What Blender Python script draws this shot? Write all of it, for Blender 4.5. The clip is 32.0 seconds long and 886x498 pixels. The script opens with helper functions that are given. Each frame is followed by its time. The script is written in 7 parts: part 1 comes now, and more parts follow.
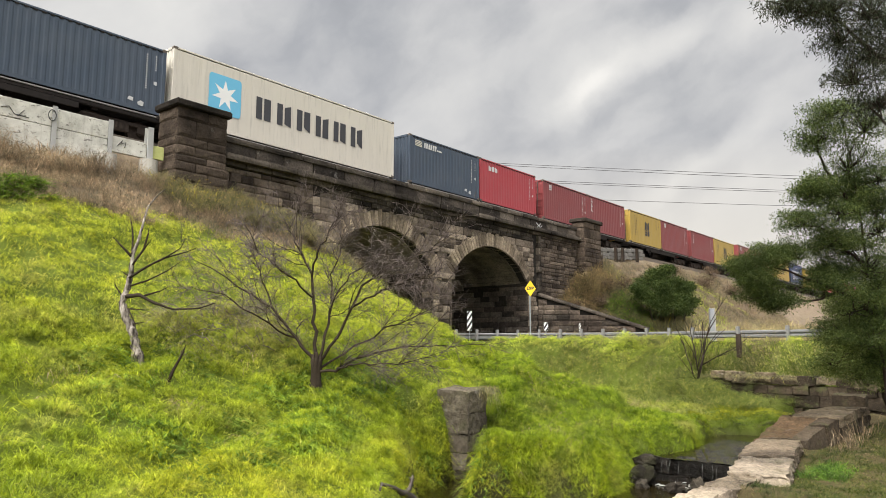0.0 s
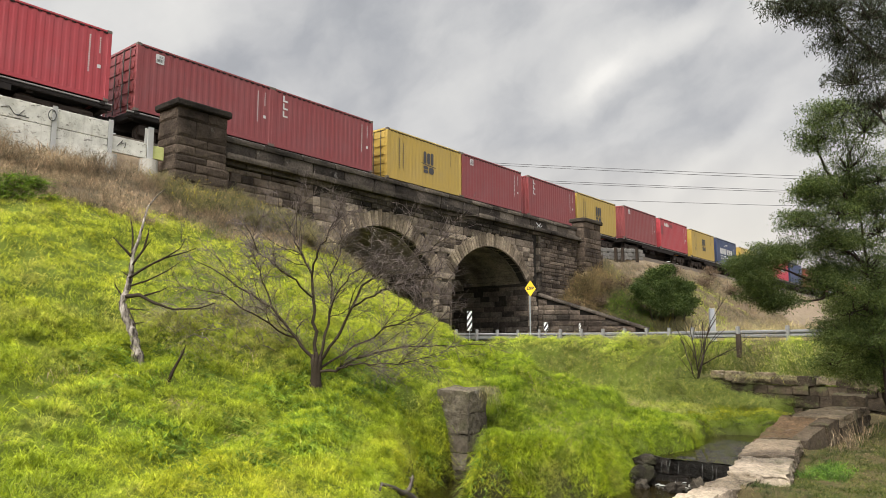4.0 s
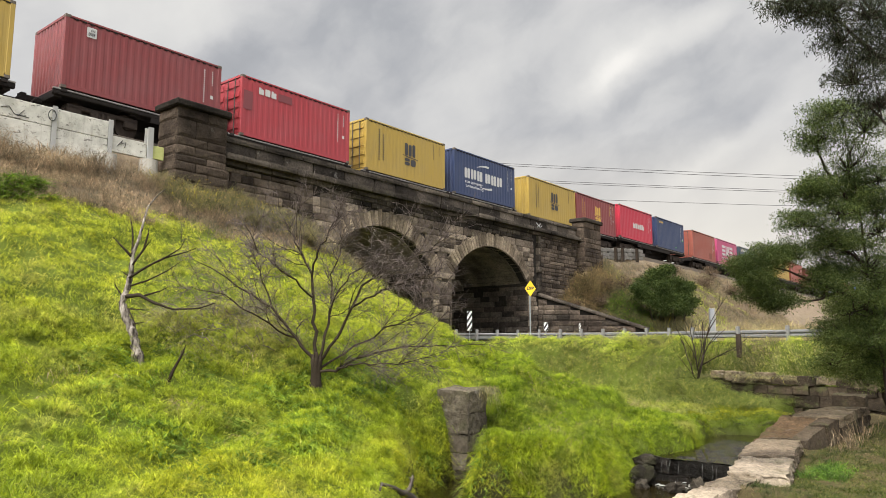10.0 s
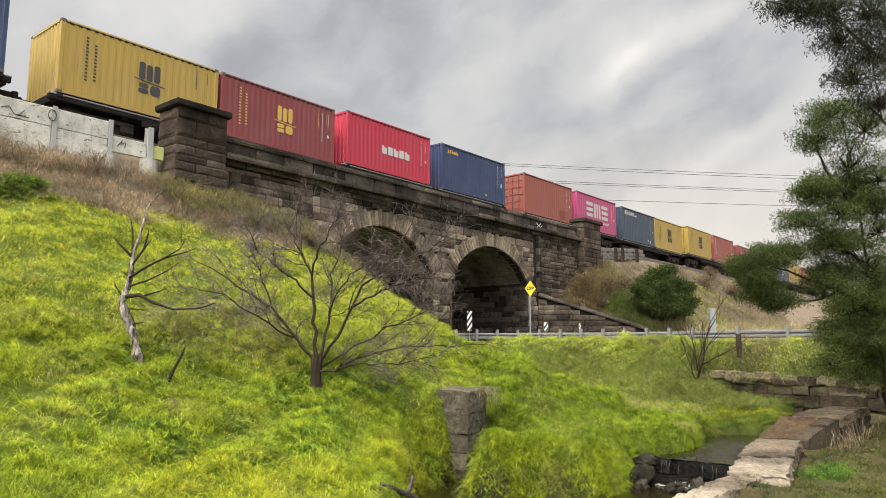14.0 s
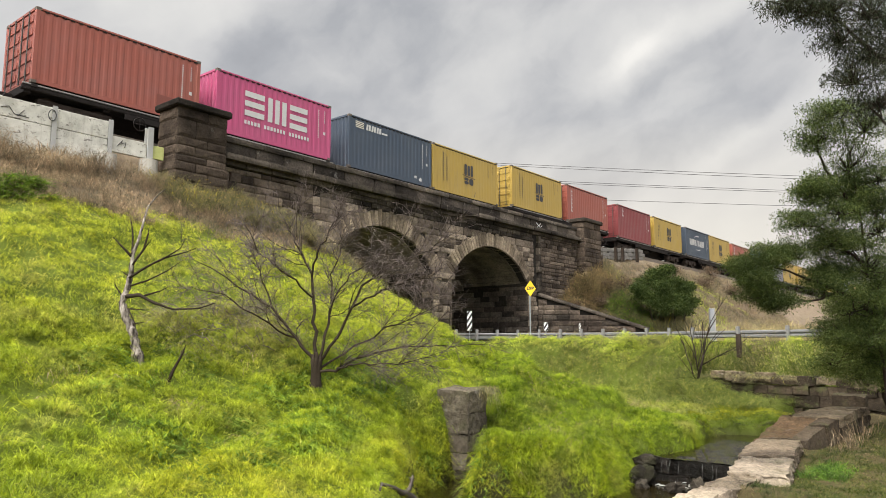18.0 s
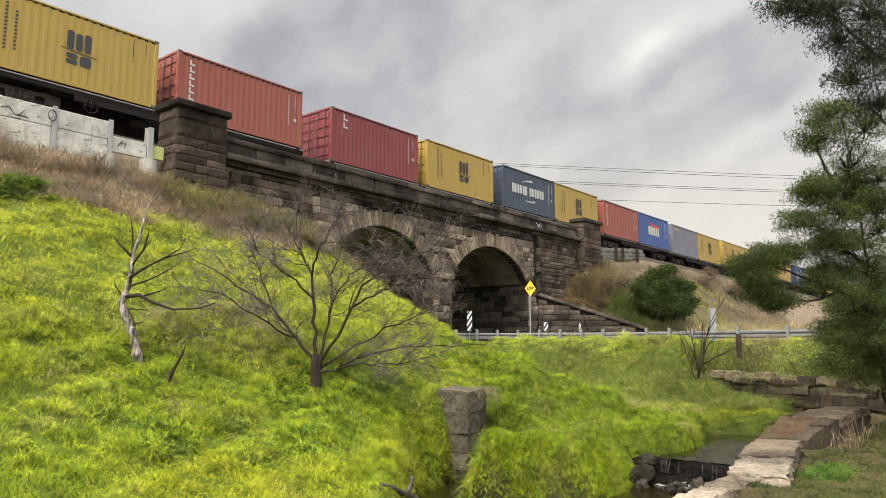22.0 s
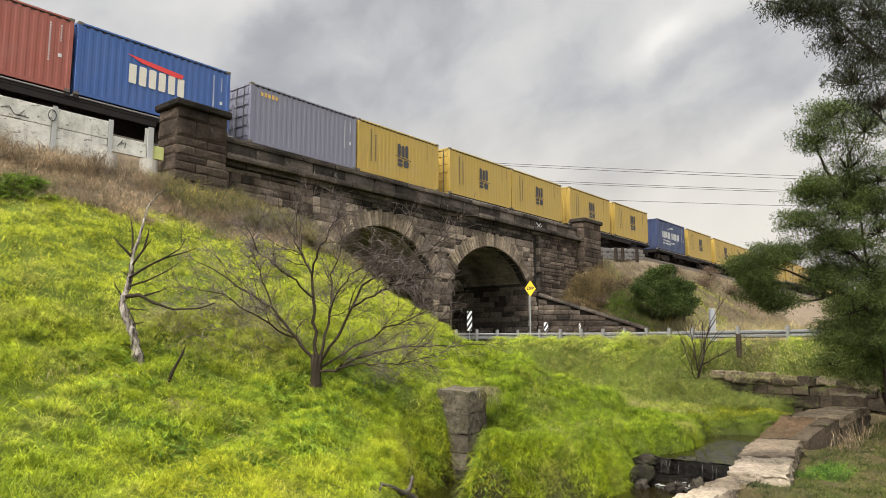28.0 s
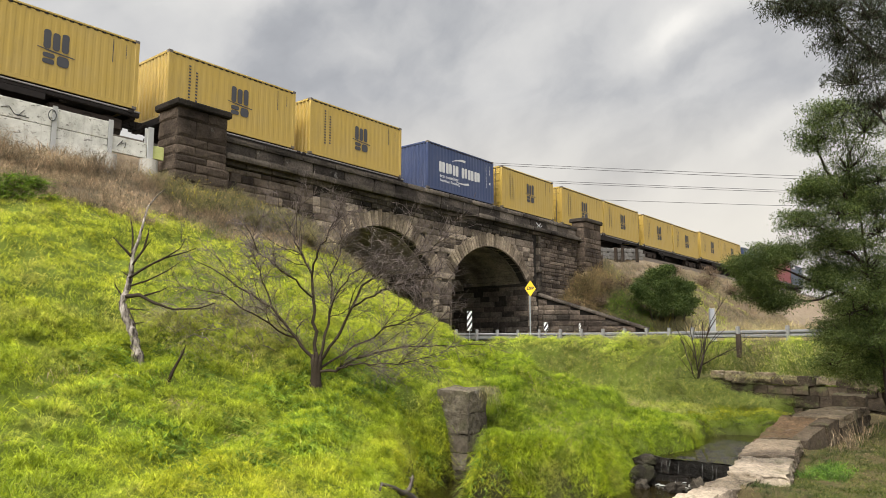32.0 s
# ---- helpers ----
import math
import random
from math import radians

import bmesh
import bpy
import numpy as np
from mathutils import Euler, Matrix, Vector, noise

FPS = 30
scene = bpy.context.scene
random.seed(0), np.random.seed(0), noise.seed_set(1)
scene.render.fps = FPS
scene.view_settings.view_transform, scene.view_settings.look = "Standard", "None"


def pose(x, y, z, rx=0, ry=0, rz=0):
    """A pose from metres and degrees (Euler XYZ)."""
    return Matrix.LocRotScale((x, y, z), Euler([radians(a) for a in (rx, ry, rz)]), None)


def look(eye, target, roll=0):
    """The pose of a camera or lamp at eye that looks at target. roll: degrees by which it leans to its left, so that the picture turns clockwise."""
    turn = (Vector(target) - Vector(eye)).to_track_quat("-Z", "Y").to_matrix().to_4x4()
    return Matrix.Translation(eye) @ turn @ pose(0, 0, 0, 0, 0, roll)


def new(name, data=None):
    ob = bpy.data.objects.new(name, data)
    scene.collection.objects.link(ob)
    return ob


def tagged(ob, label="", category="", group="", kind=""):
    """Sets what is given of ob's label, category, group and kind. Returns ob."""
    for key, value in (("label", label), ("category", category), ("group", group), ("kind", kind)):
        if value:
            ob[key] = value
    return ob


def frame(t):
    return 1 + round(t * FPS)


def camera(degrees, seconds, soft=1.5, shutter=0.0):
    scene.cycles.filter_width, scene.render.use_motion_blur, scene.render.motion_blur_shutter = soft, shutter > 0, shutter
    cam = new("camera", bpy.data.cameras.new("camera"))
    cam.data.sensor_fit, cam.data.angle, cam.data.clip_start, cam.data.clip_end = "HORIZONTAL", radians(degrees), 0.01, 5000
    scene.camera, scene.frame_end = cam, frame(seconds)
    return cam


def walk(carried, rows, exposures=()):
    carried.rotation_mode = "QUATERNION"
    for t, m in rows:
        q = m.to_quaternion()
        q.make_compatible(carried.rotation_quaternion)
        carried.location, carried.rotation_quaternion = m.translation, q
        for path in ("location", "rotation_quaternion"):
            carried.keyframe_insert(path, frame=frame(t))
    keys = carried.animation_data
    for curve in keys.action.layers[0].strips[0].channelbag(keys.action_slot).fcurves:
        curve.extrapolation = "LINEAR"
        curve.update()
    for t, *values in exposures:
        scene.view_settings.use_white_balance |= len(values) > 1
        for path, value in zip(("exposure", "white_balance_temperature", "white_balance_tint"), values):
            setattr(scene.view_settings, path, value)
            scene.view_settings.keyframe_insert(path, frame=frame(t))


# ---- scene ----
EYE = Vector((0.0, 0.0, 1.65))
HEAD, TILT = radians(39.187), radians(7.828)
VIEW = Vector((math.cos(TILT) * math.cos(HEAD), math.cos(TILT) * math.sin(HEAD), math.sin(TILT)))
cam = camera(62.63, 32.0, soft=0.55)
walk(cam, [(0.0, look(EYE, EYE + VIEW)), (32.0, look(EYE, EYE + VIEW))], exposures=[(0.0, 1.3), (32.0, 1.3)])
rnd = random.Random(11)

# ---- world and sun ----
world = bpy.data.worlds.new("overcast")
scene.world = world
world.use_nodes = True
wn, wl = world.node_tree.nodes, world.node_tree.links
wn.clear()
w_out = wn.new("ShaderNodeOutputWorld")
w_bg = wn.new("ShaderNodeBackground")
w_sky = wn.new("ShaderNodeTexSky")
w_sky.sky_type = "NISHITA"
w_sky.sun_disc = False
w_sky.sun_elevation = radians(60)
w_sky.sun_rotation = radians(257)
w_sky.air_density, w_sky.dust_density, w_sky.ozone_density = 1.0, 6.0, 1.0
w_hsv = wn.new("ShaderNodeHueSaturation")
w_hsv.inputs["Saturation"].default_value = 0.22
w_bg.inputs["Strength"].default_value = 0.122
wl.new(w_sky.outputs["Color"], w_hsv.inputs["Color"])
wl.new(w_hsv.outputs["Color"], w_bg.inputs["Color"])
wl.new(w_bg.outputs["Background"], w_out.inputs["Surface"])
sun_data = bpy.data.lights.new("sun", "SUN")
sun_data.energy, sun_data.angle, sun_data.color = 1.5, radians(44), (1.0, 0.95, 0.86)
sun = new("sun", sun_data)
sun.matrix_world = look((-34, -8, 60), (0, 0, 0))


# ---- materials ----
class Nodes:
    """Short-hand for building one node material."""

    def __init__(self, name, rough=0.8, metal=0.0):
        self.mat = bpy.data.materials.new(name)
        self.mat.use_nodes = True
        self.t = self.mat.node_tree
        self.b = self.t.nodes["Principled BSDF"]
        self.b.inputs["Roughness"].default_value = rough
        self.b.inputs["Metallic"].default_value = metal
        if rough >= 0.8:
            self.b.inputs["Specular IOR Level"].default_value = 0.12

    def add(self, kind, **kw):
        n = self.t.nodes.new(kind)
        for k, v in kw.items():
            n.inputs[k].default_value = v
        return n

    def link(self, a, b):
        self.t.links.new(a, b)

    def coords(self, which="Object"):
        return self.add("ShaderNodeTexCoord").outputs[which]

    def noise(self, vec, scale, detail=5.0, rough=0.6, stretch=None):
        if stretch:
            m = self.add("ShaderNodeMapping")
            m.inputs["Scale"].default_value = stretch
            self.link(vec, m.inputs["Vector"])
            vec = m.outputs["Vector"]
        n = self.add("ShaderNodeTexNoise", Scale=scale, Detail=detail, Roughness=rough)
        self.link(vec, n.inputs["Vector"])
        return n.outputs["Fac"]

    def ramp(self, fac, stops):
        r = self.add("ShaderNodeValToRGB")
        el = r.color_ramp.elements
        while len(el) < len(stops):
            el.new(0.5)
        for e, (p, c) in zip(el, stops):
            e.position, e.color = p, (*c, 1.0) if len(c) == 3 else c
        self.link(fac, r.inputs["Fac"])
        return r.outputs["Color"]

    def mix(self, fac, a, b, kind="MIX"):
        m = self.t.nodes.new("ShaderNodeMix")
        m.data_type, m.blend_type = "RGBA", kind
        for sock, v in ((m.inputs[0], fac), (m.inputs[6], a), (m.inputs[7], b)):
            if isinstance(v, (int, float)):
                sock.default_value = v
            elif isinstance(v, tuple):
                sock.default_value = (*v, 1.0)
            else:
                self.link(v, sock)
        return m.outputs[2]

    def bump(self, fac, strength, dist):
        n = self.add("ShaderNodeBump", Strength=strength, Distance=dist)
        self.link(fac, n.inputs["Height"])
        self.link(n.outputs["Normal"], self.b.inputs["Normal"])

    def color(self, c):
        self.link(c, self.b.inputs["Base Color"])
        return self.mat


def stone_mat(name, dark, mid, light, moss=0.0, pale=0.35):
    m = Nodes(name, 0.9)
    v = m.coords("Object")
    geo = m.add("ShaderNodeNewGeometry").outputs["Position"]
    rand = m.add("ShaderNodeObjectInfo").outputs["Random"]
    base = m.ramp(rand, [(0.0, dark), (0.5, mid), (1.0, light)])
    grain = m.noise(geo, 9.0, 8.0, 0.7)
    stain = m.noise(geo, 0.7, 4.0, 0.6)
    c = m.mix(1.0, base, m.ramp(grain, [(0.3, (0.45, 0.45, 0.45)), (0.75, (1.25, 1.22, 1.18))]), "MULTIPLY")
    c = m.mix(1.0, c, m.ramp(stain, [(0.35, (0.42, 0.41, 0.40)), (0.65, (1.28, 1.25, 1.2))]), "MULTIPLY")
    if moss:
        c = m.mix(m.ramp(m.noise(geo, 1.7, 6.0), [(0.55, (0, 0, 0)), (0.72, (moss, moss, moss))]), c, (0.10, 0.11, 0.04))
    c = m.mix(m.ramp(m.noise(geo, 2.3, 7.0, 0.7), [(0.62, (0, 0, 0)), (0.72, (pale, pale, pale))]), c, (0.36, 0.34, 0.30))
    c = m.mix(1.0, c, m.ramp(m.noise(geo, 5.5, 9.0, 0.78), [(0.30, (0.28, 0.26, 0.24)), (0.41, (1, 1, 1))]), "MULTIPLY")
    m.bump(m.noise(geo, 14.0, 8.0, 0.75), 1.0, 0.06)
    return m.color(c)


def plain_mat(name, a, b, scale=6.0, rough=0.6, metal=0.0, bump=0.2, stretch=None):
    m = Nodes(name, rough, metal)
    geo = m.coords("Object")
    c = m.mix(m.noise(geo, scale, 6.0, 0.65, stretch), a, b)
    if bump:
        m.bump(m.noise(geo, scale * 4, 6.0, 0.7), bump, 0.02)
    return m.color(c)


def container_mat(name, col):
    """Painted steel with fading, rust runs and grime."""
    m = Nodes(name, 0.5)
    v = m.coords("Object")
    rand = m.add("ShaderNodeObjectInfo").outputs["Random"]
    fade = tuple(min(1.0, 0.92 * c + 0.022) for c in col)
    dirt = tuple(0.55 * c + 0.02 for c in col)
    c = m.mix(m.ramp(m.noise(v, 0.8, 4.0), [(0.35, (0, 0, 0)), (0.7, (1, 1, 1))]), col, fade)
    c = m.mix(m.ramp(m.noise(v, 2.2, 7.0, 0.7, (3.0, 3.0, 0.25)), [(0.52, (0, 0, 0)), (0.75, (0.75, 0.75, 0.75))]), c, dirt)
    c = m.mix(m.ramp(m.noise(v, 7.0, 8.0, 0.75), [(0.68, (0, 0, 0)), (0.74, (0.8, 0.8, 0.8))]), c, (0.12, 0.055, 0.03))
    m.bump(m.noise(v, 5.0, 4.0), 0.15, 0.02)
    return m.color(c)


BLUESTONE = stone_mat("bluestone", (0.033, 0.0285, 0.0245), (0.074, 0.0635, 0.054), (0.15, 0.13, 0.109))
WARMSTONE = stone_mat("warm_bluestone", (0.14, 0.115, 0.095), (0.295, 0.247, 0.203), (0.48, 0.41, 0.335), 0.0, 0.5)
CREEKSTONE = stone_mat("creek_stone", (0.075, 0.06, 0.043), (0.125, 0.10, 0.072), (0.20, 0.163, 0.12), 0.75, 0.5)
PALESTONE = stone_mat("pale_stone", (0.24, 0.195, 0.145), (0.35, 0.295, 0.225), (0.46, 0.395, 0.315), 0.35)
OLDWALL = stone_mat("old_wall_stone", (0.045, 0.036, 0.026), (0.082, 0.065, 0.047), (0.14, 0.112, 0.082), 0.8, 0.25)
DIRTSTONE = stone_mat("dirty_capstone", (0.21, 0.17, 0.12), (0.29, 0.24, 0.17), (0.37, 0.31, 0.235), 0.5, 0.8)
RUSTSTONE = stone_mat("orange_brown_stone", (0.13, 0.088, 0.052), (0.175, 0.118, 0.07), (0.23, 0.155, 0.09), 0.3, 0.4)
MIDSTONE = stone_mat("brown_bluestone", (0.062, 0.05, 0.042), (0.13, 0.106, 0.087), (0.22, 0.182, 0.15), 0.0, 0.4)
PIERSTONE = stone_mat("pier_bluestone", (0.064, 0.05, 0.04), (0.098, 0.078, 0.062), (0.15, 0.12, 0.096), 0.0, 0.3)
TANSTONE = stone_mat("tan_arch_stone", (0.175, 0.143, 0.11), (0.31, 0.255, 0.197), (0.46, 0.385, 0.30), 0.0, 0.3)
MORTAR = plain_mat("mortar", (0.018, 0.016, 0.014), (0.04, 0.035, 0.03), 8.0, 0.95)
VAULT = stone_mat("vault_stone", (0.22, 0.19, 0.155), (0.28, 0.24, 0.20), (0.36, 0.31, 0.26))
CONCRETE = plain_mat("concrete", (0.26, 0.245, 0.21), (0.50, 0.48, 0.43), 2.2, 0.9)
POSTGREY = plain_mat("weathered_galvanising", (0.28, 0.28, 0.265), (0.44, 0.44, 0.42), 4.0, 0.7)
OLDBLOCK = plain_mat("dirty_block", (0.10, 0.093, 0.083), (0.27, 0.26, 0.24), 3.0, 0.9)
GALV = plain_mat("galvanised_steel", (0.20, 0.21, 0.22), (0.34, 0.35, 0.35), 5.0, 0.55, 0.3)
STEEL_DARK = plain_mat("grimy_steel", (0.008, 0.007, 0.0065), (0.034, 0.028, 0.025), 4.0, 0.75)
BOGIE_RUST = plain_mat("rusty_bogie_steel", (0.014, 0.011, 0.009), (0.075, 0.058, 0.047), 5.0, 0.8)
STEEL_GREY = plain_mat("worn_grey_steel", (0.022, 0.02, 0.018), (0.10, 0.09, 0.08), 3.0, 0.7)
EDGE_GREY = plain_mat("scuffed_edge_steel", (0.12, 0.11, 0.10), (0.38, 0.365, 0.34), 2.5, 0.7)
RAIL = plain_mat("rail_steel", (0.10, 0.07, 0.05), (0.16, 0.12, 0.1), 6.0, 0.6, 0.4)
ASPHALT = plain_mat("asphalt", (0.04, 0.04, 0.042), (0.065, 0.064, 0.062), 18.0, 0.9)
BALLAST = plain_mat("ballast", (0.10, 0.085, 0.07), (0.22, 0.19, 0.16), 14.0, 0.95, 0, 1.0)
WHITE = plain_mat("white_paint", (0.72, 0.72, 0.70), (0.82, 0.82, 0.80), 3.0, 0.5, 0, 0.05)
BLACK = plain_mat("black_paint", (0.012, 0.012, 0.013), (0.03, 0.03, 0.03), 3.0, 0.5, 0, 0.05)
YELLOW = plain_mat("sign_yellow", (0.85, 0.50, 0.01), (0.90, 0.56, 0.02), 3.0, 0.45, 0, 0.02)
LIME = plain_mat("lime_paint", (0.42, 0.46, 0.10), (0.62, 0.64, 0.30), 9.0, 0.6)
bp_ = Nodes("flaking_pale_paint", 0.85)
bp_v = bp_.coords("Object")
bp_c = bp_.ramp(bp_.noise(bp_v, 2.2, 6.0, 0.65), [(0.35, (0.40, 0.39, 0.34)), (0.5, (0.54, 0.53, 0.47)), (0.68, (0.66, 0.65, 0.58))])
bp_c = bp_.mix(bp_.ramp(bp_.noise(bp_v, 6.5, 9.0, 0.75, (0.6, 0.6, 1.3)), [(0.565, (0, 0, 0)), (0.60, (0.9, 0.9, 0.9))]), bp_c, (0.13, 0.12, 0.105))
bp_c = bp_.mix(bp_.ramp(bp_.noise(bp_v, 1.3, 5.0, 0.6, (4, 4, 0.4)), [(0.56, (0, 0, 0)), (0.70, (0.6, 0.6, 0.6))]), bp_c, (0.24, 0.22, 0.18))
bp_.bump(bp_.noise(bp_v, 12.0, 6.0, 0.7), 0.3, 0.02)
BARRIER = bp_.color(bp_c)
PARAPET = stone_mat("parapet_stone", (0.055, 0.048, 0.042), (0.108, 0.094, 0.081), (0.195, 0.17, 0.145), 0.0, 0.5)
BARK = plain_mat("dark_bark", (0.012, 0.009, 0.007), (0.062, 0.046, 0.034), 16.0, 0.9, 0, 0.8, (1, 1, 0.3))
GREYBARK = plain_mat("grey_brown_bark", (0.011, 0.008, 0.0058), (0.066, 0.049, 0.034), 14.0, 0.9, 0, 0.8, (1, 1, 0.3))
TWIG = plain_mat("twig_bark", (0.02, 0.015, 0.012), (0.29, 0.235, 0.215), 7.0, 0.9, 0, 0.0)
dw_ = Nodes("silver_deadwood", 0.9)
dw_v = dw_.coords("Object")
dw_c = dw_.ramp(dw_.noise(dw_v, 26.0, 6.0, 0.65, (1, 1, 0.16)), [(0.40, (0.06, 0.05, 0.042)), (0.49, (0.24, 0.21, 0.188)), (0.60, (0.48, 0.435, 0.395))])
dw_c = dw_.mix(1.0, dw_c, dw_.ramp(dw_.noise(dw_v, 3.0, 3.0), [(0.35, (0.45, 0.43, 0.42)), (0.62, (1.15, 1.13, 1.1))]), "MULTIPLY")
dw_.bump(dw_.noise(dw_v, 30.0, 6.0, 0.7, (1, 1, 0.16)), 1.0, 0.03)
DEADWOOD = dw_.color(dw_c)
for m_ in (BARK, TWIG, GREYBARK, STEEL_DARK):
    m_.node_tree.nodes["Principled BSDF"].inputs["Specular IOR Level"].default_value = 0.15
TIMBER = plain_mat("old_timber", (0.05, 0.042, 0.034), (0.15, 0.128, 0.105), 7.0, 0.9, 0, 0.5, (1, 1, 0.2))


# ---- mesh helpers ----
def mesh_from(name, verts, faces, material=None, smooth=False):
    me = bpy.data.meshes.new(name)
    me.from_pydata([tuple(v) for v in verts], [], [tuple(f) for f in faces])
    me.update()
    if smooth:
        me.polygons.foreach_set("use_smooth", np.ones(len(me.polygons), dtype=bool))
    if material:
        me.materials.append(material)
    return me


def big_mesh(name, verts, faces, material, smooth=False):
    """A mesh from numpy arrays whose faces all have the same number of corners."""
    me = bpy.data.meshes.new(name)
    n, k = faces.shape
    me.vertices.add(len(verts))
    me.vertices.foreach_set("co", np.ascontiguousarray(verts, dtype=np.float32).ravel())
    me.loops.add(n * k)
    me.loops.foreach_set("vertex_index", np.ascontiguousarray(faces, dtype=np.int32).ravel())
    me.polygons.add(n)
    me.polygons.foreach_set("loop_start", np.arange(0, n * k, k, dtype=np.int32))
    me.polygons.foreach_set("loop_total", np.full(n, k, dtype=np.int32))
    if smooth:
        me.polygons.foreach_set("use_smooth", np.ones(n, dtype=bool))
    me.update(calc_edges=True)
    me.materials.append(material)
    return me


def thing(name, label, category, x=0, y=0, z=0, rz=0, group="", kind=""):
    ob = new(name)
    ob.empty_display_size = 0.2
    ob.matrix_basis = pose(x, y, z, 0, 0, rz)
    return tagged(ob, label, category, group, kind)


def put(name, me, parent=None, m=None, label=""):
    ob = new(name, me)
    if parent:
        ob.parent = parent
    if m is not None:
        ob.matrix_basis = m
    if label:
        ob["label"] = label
    return ob


def box_arrays(boxes):
    """Vertices and faces of several boxes (x0, y0, z0, x1, y1, z1) for one part."""
    V, F = [], []
    for x0, y0, z0, x1, y1, z1 in boxes:
        k = len(V)
        V += [(x0, y0, z0), (x1, y0, z0), (x1, y1, z0), (x0, y1, z0), (x0, y0, z1), (x1, y0, z1), (x1, y1, z1), (x0, y1, z1)]
        F += [(k, k + 3, k + 2, k + 1), (k + 4, k + 5, k + 6, k + 7), (k, k + 1, k + 5, k + 4), (k + 1, k + 2, k + 6, k + 5),
              (k + 2, k + 3, k + 7, k + 6), (k + 3, k, k + 4, k + 7)]
    return V, F


def bevelled(name, boxes, material, width=0.02):
    bm = bmesh.new()
    V, F = box_arrays(boxes)
    vs = [bm.verts.new(v) for v in V]
    for f in F:
        bm.faces.new([vs[i] for i in f])
    if width:
        bmesh.ops.bevel(bm, geom=bm.edges[:], offset=width, segments=1, affect="EDGES", profile=0.5)
    me = bpy.data.meshes.new(name)
    bm.to_mesh(me)
    bm.free()
    me.materials.append(material)
    return me


def tube_arrays(pts, radii, sides=6, cap=True):
    """A tapered tube along points: vertices and faces."""
    pts = [Vector(p) for p in pts]
    V, F = [], []
    up = Vector((0.31, 0.17, 0.93))
    for i, p in enumerate(pts):
        d = (pts[min(i + 1, len(pts) - 1)] - pts[max(i - 1, 0)]).normalized()
        a = d.cross(up)
        if a.length < 0.05:
            a = d.cross(Vector((1, 0, 0)))
        a.normalize()
        b = d.cross(a)
        for s in range(sides):
            w = 2 * math.pi * s / sides
            V.append(p + (a * math.cos(w) + b * math.sin(w)) * radii[i])
    for i in range(len(pts) - 1):
        for s in range(sides):
            s2 = (s + 1) % sides
            F.append((i * sides + s, i * sides + s2, (i + 1) * sides + s2, (i + 1) * sides + s))
    if cap:
        F.append(tuple(range(sides))[::-1])
        F.append(tuple((len(pts) - 1) * sides + s for s in range(sides)))
    return V, F


def join_arrays(chunks):
    V, F = [], []
    for v, f in chunks:
        k = len(V)
        V += v
        F += [tuple(i + k for i in q) for q in f]
    return V, F


def tubes(name, runs, material, sides=6):
    V, F = join_arrays([tube_arrays(p, r, sides) for p, r in runs])
    return mesh_from(name, V, F, material, True)


def cylinder(name, p0, p1, r, material, sides=16):
    V, F = tube_arrays([p0, p1], [r, r], sides)
    return mesh_from(name, V, F, material)


def stone_variants(name, material, count=6, rough=0.06, cuts=1, shape=(1.0, 1.0, 1.0)):
    """Unit blocks with knocked-off corners and an uneven face; shape: how many times longer than thick they will be."""
    out = []
    for k in range(count):
        bm = bmesh.new()
        bmesh.ops.create_cube(bm, size=1.0)
        bmesh.ops.subdivide_edges(bm, edges=bm.edges[:], cuts=cuts, use_grid_fill=True)
        off = Vector((rnd.uniform(0, 50), rnd.uniform(0, 50), k * 7.0))
        for v in bm.verts:
            c = v.co.copy()
            ext = sum(abs(q) > 0.49 for q in c)
            v.co = c * ({3: 0.98, 2: 0.993, 1: 1.0, 0: 1.0} if cuts > 1 else {3: 0.955, 2: 0.985, 1: 1.05, 0: 1.0})[ext]
            if cuts > 1:
                q = Vector((c.x * shape[0], c.y * shape[1], c.z * shape[2]))
                d = noise.noise_vector(q * 0.9 + off) * rough * 0.7 + noise.noise_vector(q * 2.6 + off) * rough * 0.5 + noise.noise_vector(q * 6.0 + off) * rough * 0.3
                v.co += Vector((d.x / shape[0], d.y / shape[1], d.z / shape[2]))
                pit = max(0.0, noise.turbulence(q * 1.3 + off, 4, True) - 0.62) * rough * 1.0
                v.co -= Vector((c.x / shape[0], c.y / shape[1], c.z / shape[2])) * pit * 2
            else:
                v.co += Vector([rnd.uniform(-rough, rough) * 0.6 for _ in range(3)])
        me = bpy.data.meshes.new(name)
        bm.to_mesh(me)
        bm.free()
        me.materials.append(material)
        out.append(me)
    return out


